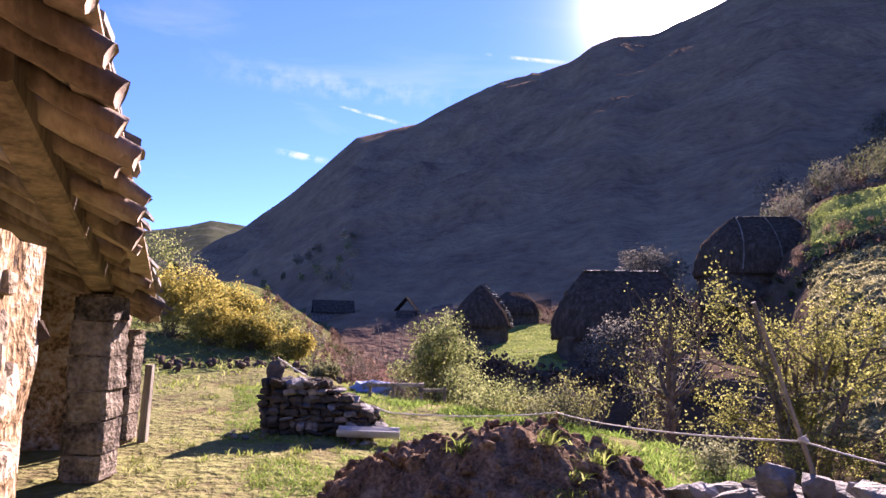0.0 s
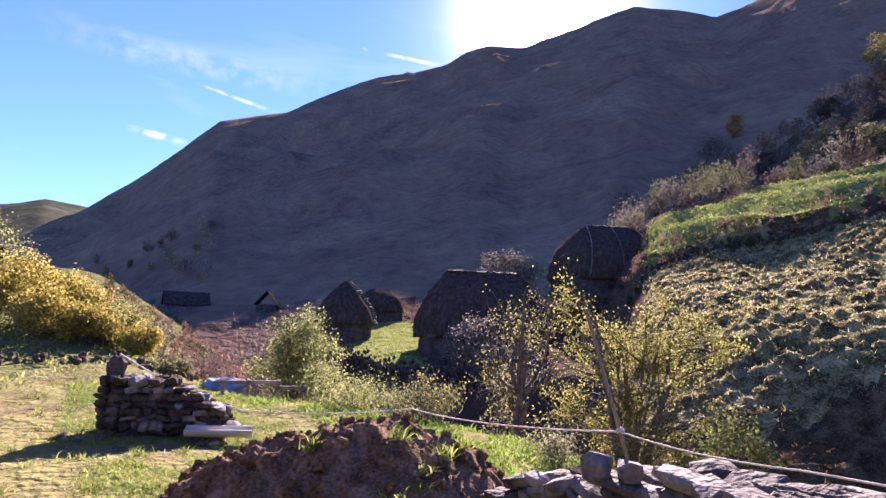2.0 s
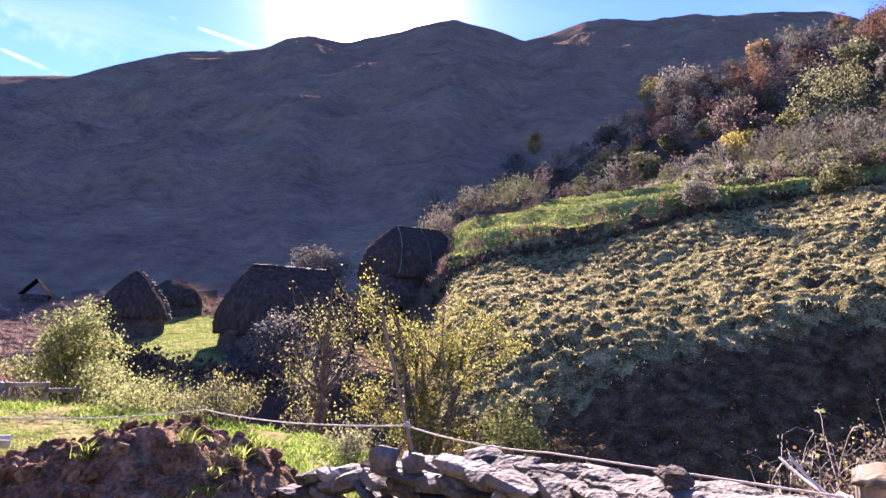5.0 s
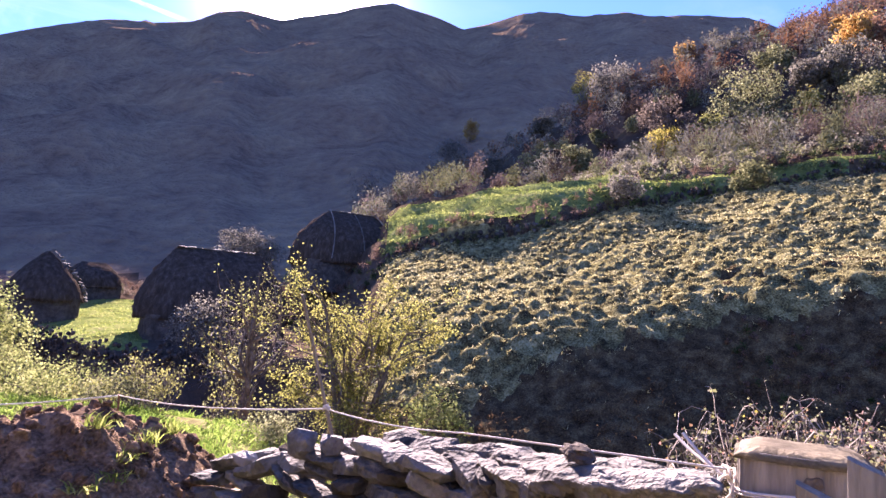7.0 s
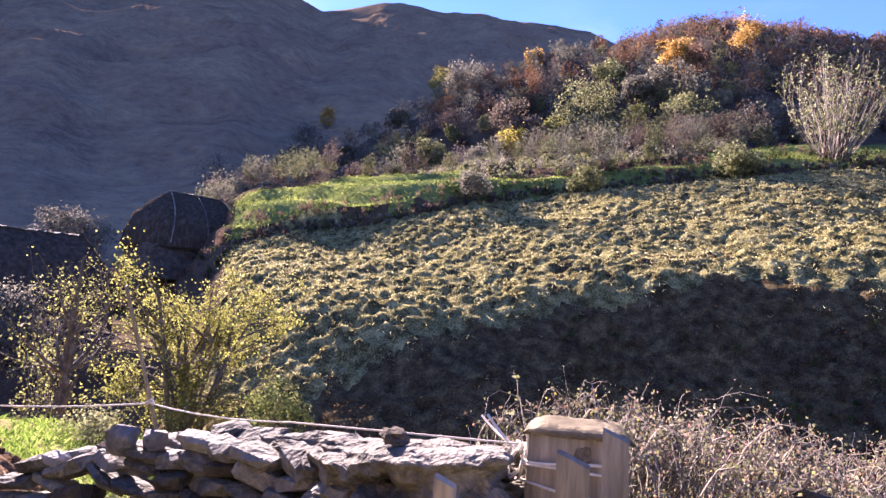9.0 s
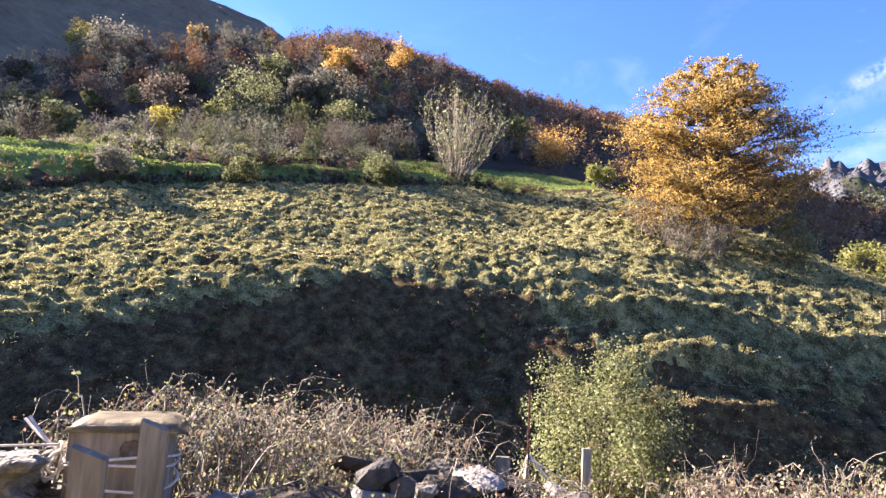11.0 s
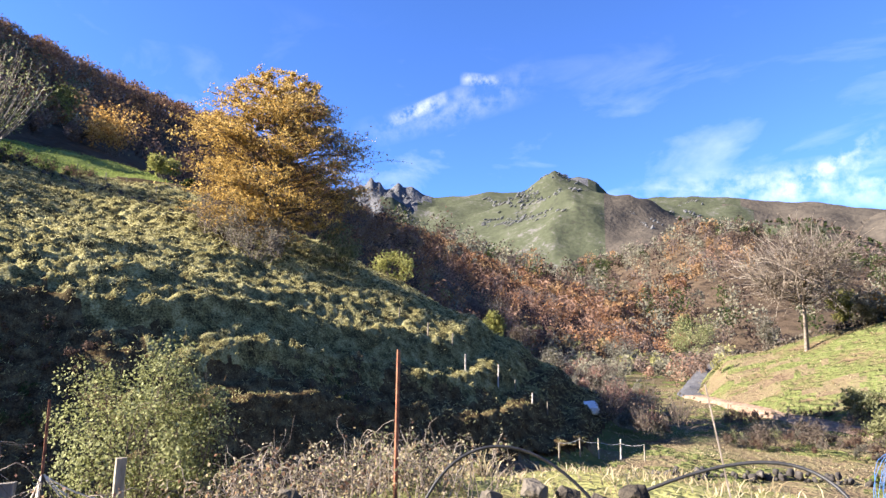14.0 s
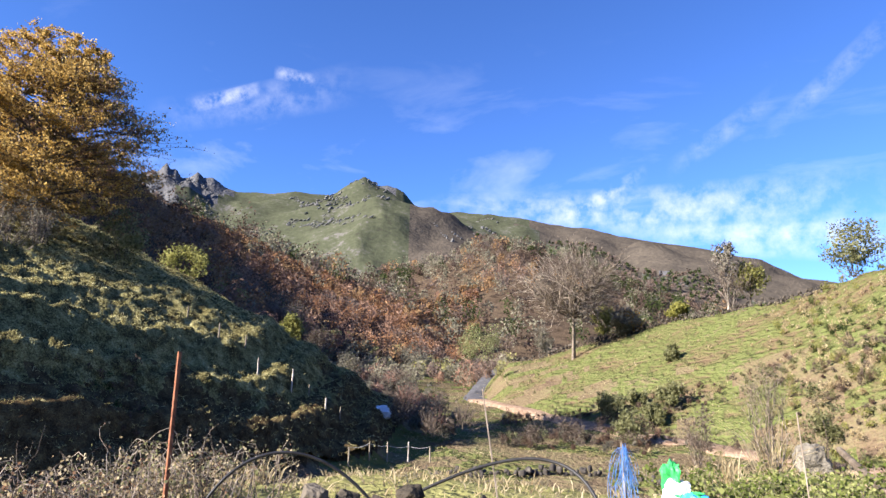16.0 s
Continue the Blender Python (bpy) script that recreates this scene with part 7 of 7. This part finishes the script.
# ---- thatched huts across the hollow ----


def hut(label, az, d, length, width, wall_h, roof_h, turn, seed, base=None, hip=0.45, straps=0, ridge=True, dome=1.45):
    """A stone hut with a deep broom-thatch roof, hipped and rounded."""
    rng = np.random.default_rng(seed)
    x, y, z = at(az, d)
    z = z if base is None else base
    ob = thing("thatched_hut", label, "hut", (x, y, z))
    ob.rotation_euler = (0, 0, radians(turn))
    n = 40
    ang = np.arange(n) * 2 * np.pi / n

    def ring(lx, ly, zz, power=0.45, jitter=0.0):
        c, s = np.cos(ang), np.sin(ang)
        px, py = np.sign(c) * np.abs(c) ** power * lx, np.sign(s) * np.abs(s) ** power * ly
        k = 1 + jitter * rng.normal(size=n)
        return np.stack([px * k, py * k, np.full(n, zz) + jitter * rng.normal(size=n)], 1)

    def loft(name, rings, material, parent, text=""):
        v = np.vstack(rings)
        k = len(rings)
        i = np.arange(k * n).reshape(k, n)
        j = np.roll(i, -1, axis=1)
        f = np.stack([i[:-1], j[:-1], j[1:], i[1:]], -1).reshape(-1, 4)
        return mesh_object(name, v, f, material, parent, text, smooth=name == "roof")

    loft("wall", [ring(length / 2, width / 2, q, 0.35, 0.012) for q in np.linspace(-1.5, wall_h, 8)], M["darkstone"], ob, "dark dry-stone wall")
    levels = np.linspace(0, 1, 16)
    rings = [ring(length / 2 * 0.9, width / 2 * 0.9, wall_h - 0.1)]
    for q in levels:
        bulge = (1 - q ** dome)
        rings.append(ring(length / 2 * (hip + (1.12 - hip) * bulge), max(width / 2 * 1.14 * bulge, 0.05), wall_h - 0.25 + (roof_h + 0.25) * q, 0.6 if dome < 1.6 else 0.78, 0.019))
    roof = loft("roof", rings, M["thatch"], ob, "dark weathered broom thatch")
    # loose stalks all over the coat and along the eave
    m = 900
    q, a = rng.uniform(0, 0.97, m) ** 1.4, rng.uniform(0, 2 * np.pi, m)
    bulge, power = 1 - q ** dome, 0.6 if dome < 1.6 else 0.78
    c, sn = np.cos(a), np.sin(a)
    foot = np.stack([np.sign(c) * np.abs(c) ** power * length / 2 * (hip + (1.12 - hip) * bulge), np.sign(sn) * np.abs(sn) ** power * width / 2 * 1.14 * bulge, wall_h - 0.25 + (roof_h + 0.25) * q], 1)
    out = foot * [1, 1, 0] / (np.linalg.norm(foot[:, :2], axis=1)[:, None] + 0.3)
    tip = foot + out * rng.uniform(0.06, 0.2, (m, 1)) + np.stack([rng.normal(size=m) * 0.1, rng.normal(size=m) * 0.1, -rng.uniform(0.1, 0.5, m)], 1)
    side = np.stack([-out[:, 1], out[:, 0], 0 * c], 1) * 0.04
    mesh_object("shaggy_coat", np.stack([foot - side, tip, foot + side], 1).reshape(-1, 3), np.arange(3 * m).reshape(-1, 3), M["thatch"], roof)
    if ridge:
        half = length / 2 * hip
        for k in range(int(length * 2.4)):
            px = -half + 2 * half * (k + 0.5) / int(length * 2.4)
            st = stone(roof, rng, (px, rng.normal() * 0.06, wall_h + roof_h + 0.02), (0.5, 0.34, 0.12), "palestone", rng.normal() * 20, 8, "ridge_stone")
    for k in range(straps):
        px = length * (-0.3 + 0.62 * k / max(1, straps - 1))
        for side in (1, -1):
            pts = [(px * (1 - 0.25 * q), side * width / 2 * 1.16 * (1 - q ** dome), wall_h - 0.2 + (roof_h + 0.25) * q + 0.06) for q in np.linspace(0.05, 1, 8)]
            tube_part("strap", pts, 0.05, M["palestone"], roof)
    return ob


small_hut = hut("small pointed thatched hut with a pale verge of stones", 3.7, 50, 4.3, 4.2, 1.0, 3.15, 0, 71, base=0.45, hip=0.05, ridge=False, dome=1.7)
rng_e = np.random.default_rng(2)
for k in range(17):
    # pale stones weigh down the thatch along one side
    q = 1 - k / 16
    stone(small_hut, rng_e, (2.15 * (0.05 + 1.07 * (1 - q ** 1.7)) + 0.14, -0.05, 0.86 + 3.4 * q), (0.34, 0.5, 0.24), "palestone", None, 16, "verge_stone")
hut("low thatched hut with rounded roof behind a pointed one", 6.9, 64, 4.3, 4.2, 1.0, 2.1, 10, 72, base=1.7, ridge=False, dome=2.4)
hut("long thatched stone hut overgrown by shrubs", 16.6, 40, 8.0, 5.8, 1.5, 4.1, -8, 73, base=-0.6, hip=0.6, dome=2.0)
hut("large dome-shaped thatched hut on the slope", 27.9, 60, 10.0, 7.5, 1.4, 5.1, -10, 74, base=4.9, straps=3, dome=2.5)


def slate_house(label, az, d, w, dpt, h, roof_h, turn, base=None):
    x, y, z = at(az, d)
    ob = thing("stone_house", label, "house", (x, y, z if base is None else base))
    ob.rotation_euler = (0, 0, radians(turn))
    bm = bmesh.new()
    box(bm, (-w / 2, 0, h / 2 - 0.5), (w / 2, 0, h / 2 - 0.5), dpt, h + 1)
    part("wall", bm, M["stone"], ob)
    for side in (1, -1):
        bm = bmesh.new()
        a = [(-w / 2 - 0.2, side * (dpt / 2 + 0.3), h - 0.1), (w / 2 + 0.2, side * (dpt / 2 + 0.3), h - 0.1), (w / 2 + 0.2, 0, h + roof_h), (-w / 2 - 0.2, 0, h + roof_h)]
        lo = [bm.verts.new(p) for p in a]
        hi = [bm.verts.new((p[0], p[1], p[2] + 0.15)) for p in a]
        bm.faces.new(lo[::-1])
        bm.faces.new(hi)
        for i in range(4):
            bm.faces.new((lo[i], lo[(i + 1) % 4], hi[(i + 1) % 4], hi[i]))
        bmesh.ops.recalc_face_normals(bm, faces=bm.faces)
        # the darkened stone keeps these roofs as dull as if in shade
        part("roof", bm, M["darkstone"], ob)
    return ob


slate_house("small stone house with slate roof on the bank", -22.4, 66, 3.6, 3, 1.0, 1.3, 70, 4.4)
slate_house("stone ruin with pale slate roof in the shade", -9.9, 103, 6.4, 4, 0.7, 1.9, 15)
slate_house("small stone house with steep gable below the mountain", -3.1, 98, 2.6, 3.0, 0.9, 2.0, 82)


def rubble_line(label, points, height, width, size, seed, kind="stone", thick=1):
    """A low field wall or bank of tumbled stones that follows the ground."""
    rng = np.random.default_rng(seed)
    pts = np.array([at(a, d)[:2] for a, d in points])
    seg = np.hypot(*np.diff(pts, axis=0).T)
    dist = np.concatenate([[0], np.cumsum(seg)])
    vs, fs, n = [], [], 0
    sources = []
    for me in STONES[kind]:
        v = np.empty(len(me.vertices) * 3)
        me.vertices.foreach_get("co", v)
        sources.append((v.reshape(-1, 3), [list(p.vertices) for p in me.polygons]))
    count = int(dist[-1] * height * width * 2.2 / size ** 3 * 0.27)
    m = rng.uniform(0, dist[-1], count)
    x, y = np.interp(m, dist, pts[:, 0]) + rng.normal(size=count) * width * 0.3, np.interp(m, dist, pts[:, 1]) + rng.normal(size=count) * width * 0.3
    z = ground_parts(x, y)[0]
    for i in range(count):
        v, f = sources[int(rng.integers(len(sources)))]
        k = size * rng.uniform(0.6, 1.5)
        r = np.array(Euler(rng.uniform(0, 6, 3)).to_matrix())
        vs.append((v * [k, k * rng.uniform(0.7, 1.1), k * 0.8]) @ r.T + [x[i], y[i], z[i] + rng.uniform(0, 1) ** 1.3 * height])
        fs += [[n + q for q in t] for t in f if len(t) == 3]
        n += len(v)
    ob = mesh_object("field_wall", np.vstack(vs), np.array(fs), M[kind])
    tagged(ob, label, "stone wall", kind="stuff")


rubble_line("overgrown dry-stone wall along the top of the pasture", [(30, 47.2), (40, 46), (47, 46), (60, 52), (72, 53.5), (82, 57), (87, 59)], 1.1, 0.5, 0.30, 81, "darkstone")
rubble_line("tumbled stones along the brow of the pasture", [(87, 59), (93, 57), (98, 52), (102, 46.5), (105, 43)], 0.4, 1.6, 0.34, 82, "darkstone")
rubble_line("dry-stone field wall on the green hill", [(146, 108), (148, 104), (150, 103), (154, 100), (160, 93), (167, 86), (172, 80)], 0.75, 0.6, 0.3, 83, "darkstone")
rubble_line("dark stone terrace wall below the huts", [(0, 48), (3, 43.2), (4, 40.7), (6.7, 35.7), (8.6, 33.7), (12, 33.7), (20, 32.7), (24, 32)], 0.8, 0.35, 0.19, 84, "darkstone")
rubble_line("stone bank at the edge of the yard", [(-34, 18.5), (-26, 18.6), (-18, 18.4), (-12, 17.6), (-8, 16.5)], 0.12, 1.3, 0.2, 85, "wallstone")
rubble_line("low terrace wall across the field", [(140, 34), (148, 36), (156, 37), (166, 34)], 0.35, 1.0, 0.3, 86)

def outcrops():
    """Bands of pale broken rock that run slantwise down the face of the far peak and over the crags."""
    rng = np.random.default_rng(91)
    az, r = rng.uniform(113, 146, 30000), rng.uniform(2150, 3080, 30000)
    x, y = r * np.sin(np.radians(az)), r * np.cos(np.radians(az))
    z, code = ground_parts(x, y)
    along = (az - 131) * 50 + (r - 2700) * 0.55
    band = vnoise(along, z, 62, 92) + 0.6 * vnoise(along, z * 0.3, 24, 93)
    face = step(124, 128.5, az) * step(135, 132.5, az) * step(380, 520, z) + 0.75 * step(120, 117, az) + 0.5 * step(138, 139, az) * step(146, 143, az)
    ok = np.where((code == 5) & (band + 0.9 * face > 1.05) & (z > 330) & (rng.random(30000) < 0.5))[0][:1000]
    vs, fs, n = [], [], 0
    for i in ok:
        me = STONES["palestone"][int(rng.integers(7))]
        v = np.empty(len(me.vertices) * 3)
        me.vertices.foreach_get("co", v)
        k = rng.uniform(4, 13)
        # ribs that lean down the slope
        turn = np.array(Euler((rng.normal() * 0.25, rng.normal() * 0.2 + 0.55, 1.5 + rng.normal() * 0.3)).to_matrix())
        vs.append((v.reshape(-1, 3) * [k * 2.2, k * 0.6, k * 0.7]) @ turn.T + [x[i], y[i], z[i] + 1])
        fs += [[n + q for q in p.vertices] for p in me.polygons if len(p.vertices) == 3]
        n += len(me.vertices)
    if vs:
        tagged(mesh_object("rock_outcrops", np.vstack(vs), np.array(fs), M["outcrop"]), "pale rock outcrops scattered over the far mountain", "rocks", kind="stuff")


outcrops()

# white and grey fence posts on the spur and in the field
for label, az, d, h, lean, mat in (("pale weathered wooden post of the pasture fence", 124.8, 37.3, 1.25, 0.03, "palebark"), ("pale leaning post of the pasture fence", 127.7, 37.8, 1.3, 0.3, "palebark"), ("pale leaning post of the pasture fence", 130.7, 37.1, 1.2, 0.45, "palebark"),
                                   ("weathered post of the barbed-wire fence", 138.1, 38.5, 1.15, 0.0, "palebark"), ("weathered post of the barbed-wire fence", 136.3, 37.6, 1.1, 0.1, "greywood"), ("weathered post of the barbed-wire fence", 134.8, 36.0, 1.0, -0.1, "greywood"), ("weathered post of the barbed-wire fence", 133.1, 34.1, 0.9, 0.05, "greywood"), ("weathered post of the barbed-wire fence", 140.0, 38.4, 0.9, 0.05, "greywood"),
                                   ("thin grey pasture fence post", 121.3, 38.6, 1.0, 0.1, "greywood"), ("thin grey pasture fence post", 123.5, 38.7, 1.1, 0.3, "greywood"), ("thin grey pasture fence post", 118.6, 39.5, 1.0, 0.2, "greywood"), ("thin grey pasture fence post", 129.2, 38.4, 1.0, 0.1, "greywood"), ("thin grey pasture fence post", 132.0, 38.3, 1.0, 0.2, "greywood"),
                                   ("wooden post on the upper field boundary", 90.5, 62, 1.2, 0.0, "greywood"), ("wooden post on the upper field boundary", 92.6, 61, 1.1, 0.05, "greywood"), ("wooden post on the upper field boundary", 94.2, 61, 1.0, -0.05, "greywood"), ("wooden post on the upper field boundary", 96.5, 59, 1.0, 0.1, "greywood")):
    x, y, z = at(az, d)
    stake(label, (x, y, z - 0.1), (x + lean * 0.7, y - lean * 0.7, z + h), 0.085 if mat == "palebark" else 0.075, M[mat])
wire = thing("barbed_wire", "single strand of barbed wire between field posts", "wire")
ends = [np.array(at(a, d)) + [0, 0, 0.9] for a, d in ((133.1, 34.1), (134.8, 36.0), (136.3, 37.6), (138.1, 38.5), (140.0, 38.4))]
for a, b in zip(ends, ends[1:]):
    tube_part("strand", sagging(a, b, 0.1, 6), 0.012, M["zinc"], wire, sides=3)

# ---- the lane and the stream ----


def lane():
    pts = np.array([at(a, d)[:2] for a, d in ((186, 44), (175, 47), (163, 51), (154, 60), (147, 75), (143.0, 92), (144.2, 104), (147, 118))])
    t = np.linspace(0, len(pts) - 1, 90)
    cx, cy = np.interp(t, range(len(pts)), pts[:, 0]), np.interp(t, range(len(pts)), pts[:, 1])
    k = np.ones(9) / 9
    cx[4:-4], cy[4:-4] = np.convolve(cx, k, "valid"), np.convolve(cy, k, "valid")
    d = np.stack([np.gradient(cx), np.gradient(cy)], 1)
    d /= np.hypot(*d.T)[:, None]
    nrm = np.stack([-d[:, 1], d[:, 0]], 1)
    rows = []
    zc = ground_parts(cx, cy)[0]
    zc = np.convolve(np.pad(zc, 4, "edge"), k, "valid")
    for q, dz in ((-2.3, -0.5), (-1.8, 0.10), (-0.6, 0.17), (0.6, 0.17), (1.8, 0.10), (2.3, -0.5)):
        rows.append(np.stack([cx + nrm[:, 0] * q, cy + nrm[:, 1] * q, zc + dz + 0.06], 1))
    v = np.stack(rows, 1).reshape(-1, 3)
    i = np.arange(90 * 6).reshape(90, 6)
    f = np.stack([i[:-1, :-1], i[1:, :-1], i[1:, 1:], i[:-1, 1:]], -1).reshape(-1, 4)
    ob = mesh_object("lane", v, f, [M["earth"], M["tar"]], smooth=True)
    far = (np.arange(89) > 60).repeat(5).astype(np.int32)
    ob.data.polygons.foreach_set("material_index", far)
    tagged(ob, "narrow lane, earthy below and asphalt above the bend", "road", kind="structure")


lane()
x, y, z = at(135.2, 47)
fall = thing("stream_cascade", "small white cascade of the stream", "water", (x, y, z))
bm = bmesh.new()
boulder(bm, (0, 0, 0.1), (1.3, 1.0, 0.8), 40, 6.0, 7, 0.35)
part("foam", bm, M["water"], fall, smooth=True)
x, y, z = at(170.9, 14.8)
big = thing("field_boulder", "grey rounded boulder at the field edge", "boulder", (x, y, z))
bm = bmesh.new()
boulder(bm, (0, 0, 0.2), (0.44, 0.4, 0.5), 20, 8.0, 7, 0.3)
part("rock", bm, M["palestone"], big, smooth=True)
trunk_log = thing("fallen_log", "weathered fallen log leaning by a boulder", "log")
tube_part("log", [np.array(at(172.6, 14.2)) + [0, 0, 0.45], np.array(at(174.2, 12.8)) + [0, 0, 0.26], np.array(at(176.2, 11.2)) + [0, 0, 0.02]], [0.055, 0.065, 0.07], M["bark"], trunk_log, sides=9)

# tall dry grass and broom among the weeds below the wall
for label, az, d, h, n, colour in (("tall clump of dry straw-coloured grass", 127.6, 9.6, 0.62, 90, "straw"), ("dry straw-coloured grass clump by the hose", 131.0, 8.6, 0.5, 70, "straw"), ("green upright broom shoots in the weeds", 113.5, 9.4, 0.6, 120, "blade"), ("green upright broom shoots in the weeds", 117.0, 8.6, 0.5, 90, "blade"), ("tall dry grass on the shelf by the boulder", 166.0, 11.5, 0.8, 60, "straw"), ("tall dry grass on the shelf by the boulder", 168.5, 12.6, 0.9, 60, "straw")):
    x, y, z = at(az, d)
    clump = thing("grass_clump", label, "grass", (x, y, z))
    v, f = blades(np.random.default_rng(int(az * 10)), np.zeros(1), np.zeros(1), np.zeros(1), h, 0.014, n, 0.32, 0.1)
    tagged(mesh_object("foliage", v, tri_safe(f), M[colour], clump), kind="stuff")

# ---- vapour trails and two small clouds ----
vapour = bpy.data.materials.new("vapour")
vapour.use_nodes = True
vn, vl = vapour.node_tree.nodes, vapour.node_tree.links
vn.remove(vn["Principled BSDF"])
v_geo, v_noise = vn.new("ShaderNodeNewGeometry"), vn.new("ShaderNodeTexNoise")
v_noise.inputs["Scale"].default_value, v_noise.inputs["Detail"].default_value, v_noise.inputs["Roughness"].default_value = 0.006, 9.0, 0.62
vl.new(v_geo.outputs["Position"], v_noise.inputs["Vector"])
v_uv = vn.new("ShaderNodeTexCoord")
v_sep = vn.new("ShaderNodeSeparateXYZ")
vl.new(v_uv.outputs["UV"], v_sep.inputs[0])


def vmath(op, a, b):
    n = vn.new("ShaderNodeMath")
    n.operation, n.use_clamp = op, True
    for i, q in enumerate((a, b)):
        if isinstance(q, (int, float)):
            n.inputs[i].default_value = q
        else:
            vl.new(q, n.inputs[i])
    return n.outputs[0]


soft_x = vmath("MULTIPLY", vmath("MULTIPLY", v_sep.outputs[0], vmath("SUBTRACT", 1.0, v_sep.outputs[0])), 4.0)
soft_y = vmath("MULTIPLY", vmath("MULTIPLY", v_sep.outputs[1], vmath("SUBTRACT", 1.0, v_sep.outputs[1])), 4.0)
body = vmath("MULTIPLY", vmath("MULTIPLY", soft_x, soft_y), vmath("MULTIPLY", vmath("SUBTRACT", v_noise.outputs["Fac"], 0.4), 3.0))
# a faint glow takes the place of sunlight on the vapour
v_emit, v_clear, v_mix = vn.new("ShaderNodeEmission"), vn.new("ShaderNodeBsdfTransparent"), vn.new("ShaderNodeMixShader")
v_emit.inputs["Color"].default_value, v_emit.inputs["Strength"].default_value = (0.95, 0.97, 1.0, 1), 0.40
v_dens = vn.new("ShaderNodeMath")
v_dens.operation, v_dens.name = "MULTIPLY", "density"
v_dens.inputs[1].default_value = 1.0
vl.new(body, v_dens.inputs[0])
vl.new(v_dens.outputs[0], v_mix.inputs[0])
vl.new(v_clear.outputs[0], v_mix.inputs[1])
vl.new(v_emit.outputs[0], v_mix.inputs[2])
vl.new(v_mix.outputs[0], vn["Material Output"].inputs["Surface"])

thin = vapour.copy()
thin.node_tree.nodes["density"].inputs[1].default_value = 0.22
hazy = vapour.copy()
hazy.node_tree.nodes["density"].inputs[1].default_value = 0.6
fleecy = vapour.copy()
fleecy.node_tree.nodes["density"].inputs[1].default_value = 0.7

TRAIL_A = ((-11.01, 19.63), (-3.24, 18.0))
TRAIL_B = ((3.57, 24.53), (12.26, 23.45))
TRAIL_C = ((-15.93, 15.0), (-10.75, 14.36))
VEIL = ((-23.92, 21.64), (3.37, 20.61))
CLOUD_A = ((115.6, 20.6), (121.6, 23.0))
CLOUD_B = ((122.6, 24.6), (126.6, 24.3))


def streak(name, label, a, b, w0, w1, material=None):
    """A long thin cloud between two bearings and heights in the far sky."""
    n, m = 24, 4
    verts, uvs = [], []
    for i in range(n + 1):
        q = i / n
        az, el = a[0] + (b[0] - a[0]) * q, a[1] + (b[1] - a[1]) * q
        w = w0 + (w1 - w0) * q
        for j in range(m + 1):
            p = toward(az, el + w * (j / m - 0.5)) * 4600
            verts.append(p)
            uvs.append((q, j / m))
    idx = np.arange((n + 1) * (m + 1)).reshape(n + 1, m + 1)
    f = np.stack([idx[:-1, :-1], idx[1:, :-1], idx[1:, 1:], idx[:-1, 1:]], -1).reshape(-1, 4)
    ob = mesh_object(name, [tuple(p) for p in verts], f, material or vapour)
    layer_uv = ob.data.uv_layers.new(name="along")
    for loop in ob.data.loops:
        layer_uv.data[loop.index].uv = uvs[loop.vertex_index]
    ob.visible_shadow = False
    tagged(ob, label, "cloud", kind="structure")


streak("vapour_trail", "thin white vapour trail high in the blue sky", TRAIL_A[0], TRAIL_A[1], 0.25, 0.5)
streak("vapour_trail", "thin white vapour trail above the ridge", TRAIL_B[0], TRAIL_B[1], 0.3, 0.5)
streak("vapour_trail", "short fading vapour trail", TRAIL_C[0], TRAIL_C[1], 0.7, 0.8)
streak("cirrus", "broad faint veil of cirrus", VEIL[0], VEIL[1], 3.0, 2.4, thin)
streak("small_cloud", "small white fleecy cloud in the clear sky", CLOUD_A[0], CLOUD_A[1], 1.5, 1.5, fleecy)
streak("small_cloud", "tiny white cloud beside a larger one", CLOUD_B[0], CLOUD_B[1], 1.3, 1.2, fleecy)
streak("cirrus", "faint wisp trailing from a small cloud", (112.0, 19.0), (131.0, 24.6), 3.2, 4.5, thin)
streak("cirrus", "low bank of thin white cirrus above the ridge", (137.0, 13.4), (178.0, 12.6), 3.2, 6.5, hazy)
streak("cirrus", "bright low cirrus on the horizon ridge", (156.0, 10.6), (184.0, 9.2), 2.6, 4.5, hazy)
streak("cirrus", "slanting wisp of cirrus", (149.5, 12.0), (158.5, 16.6), 1.3, 1.8, hazy)
streak("cirrus", "slanting wisp of cirrus", (160.0, 16.4), (169.5, 21.8), 2.2, 2.6, thin)
streak("cirrus", "long thin wisp of cirrus in the deep blue sky", (168.0, 18.5), (180.0, 27.0), 2.0, 3.0, thin)
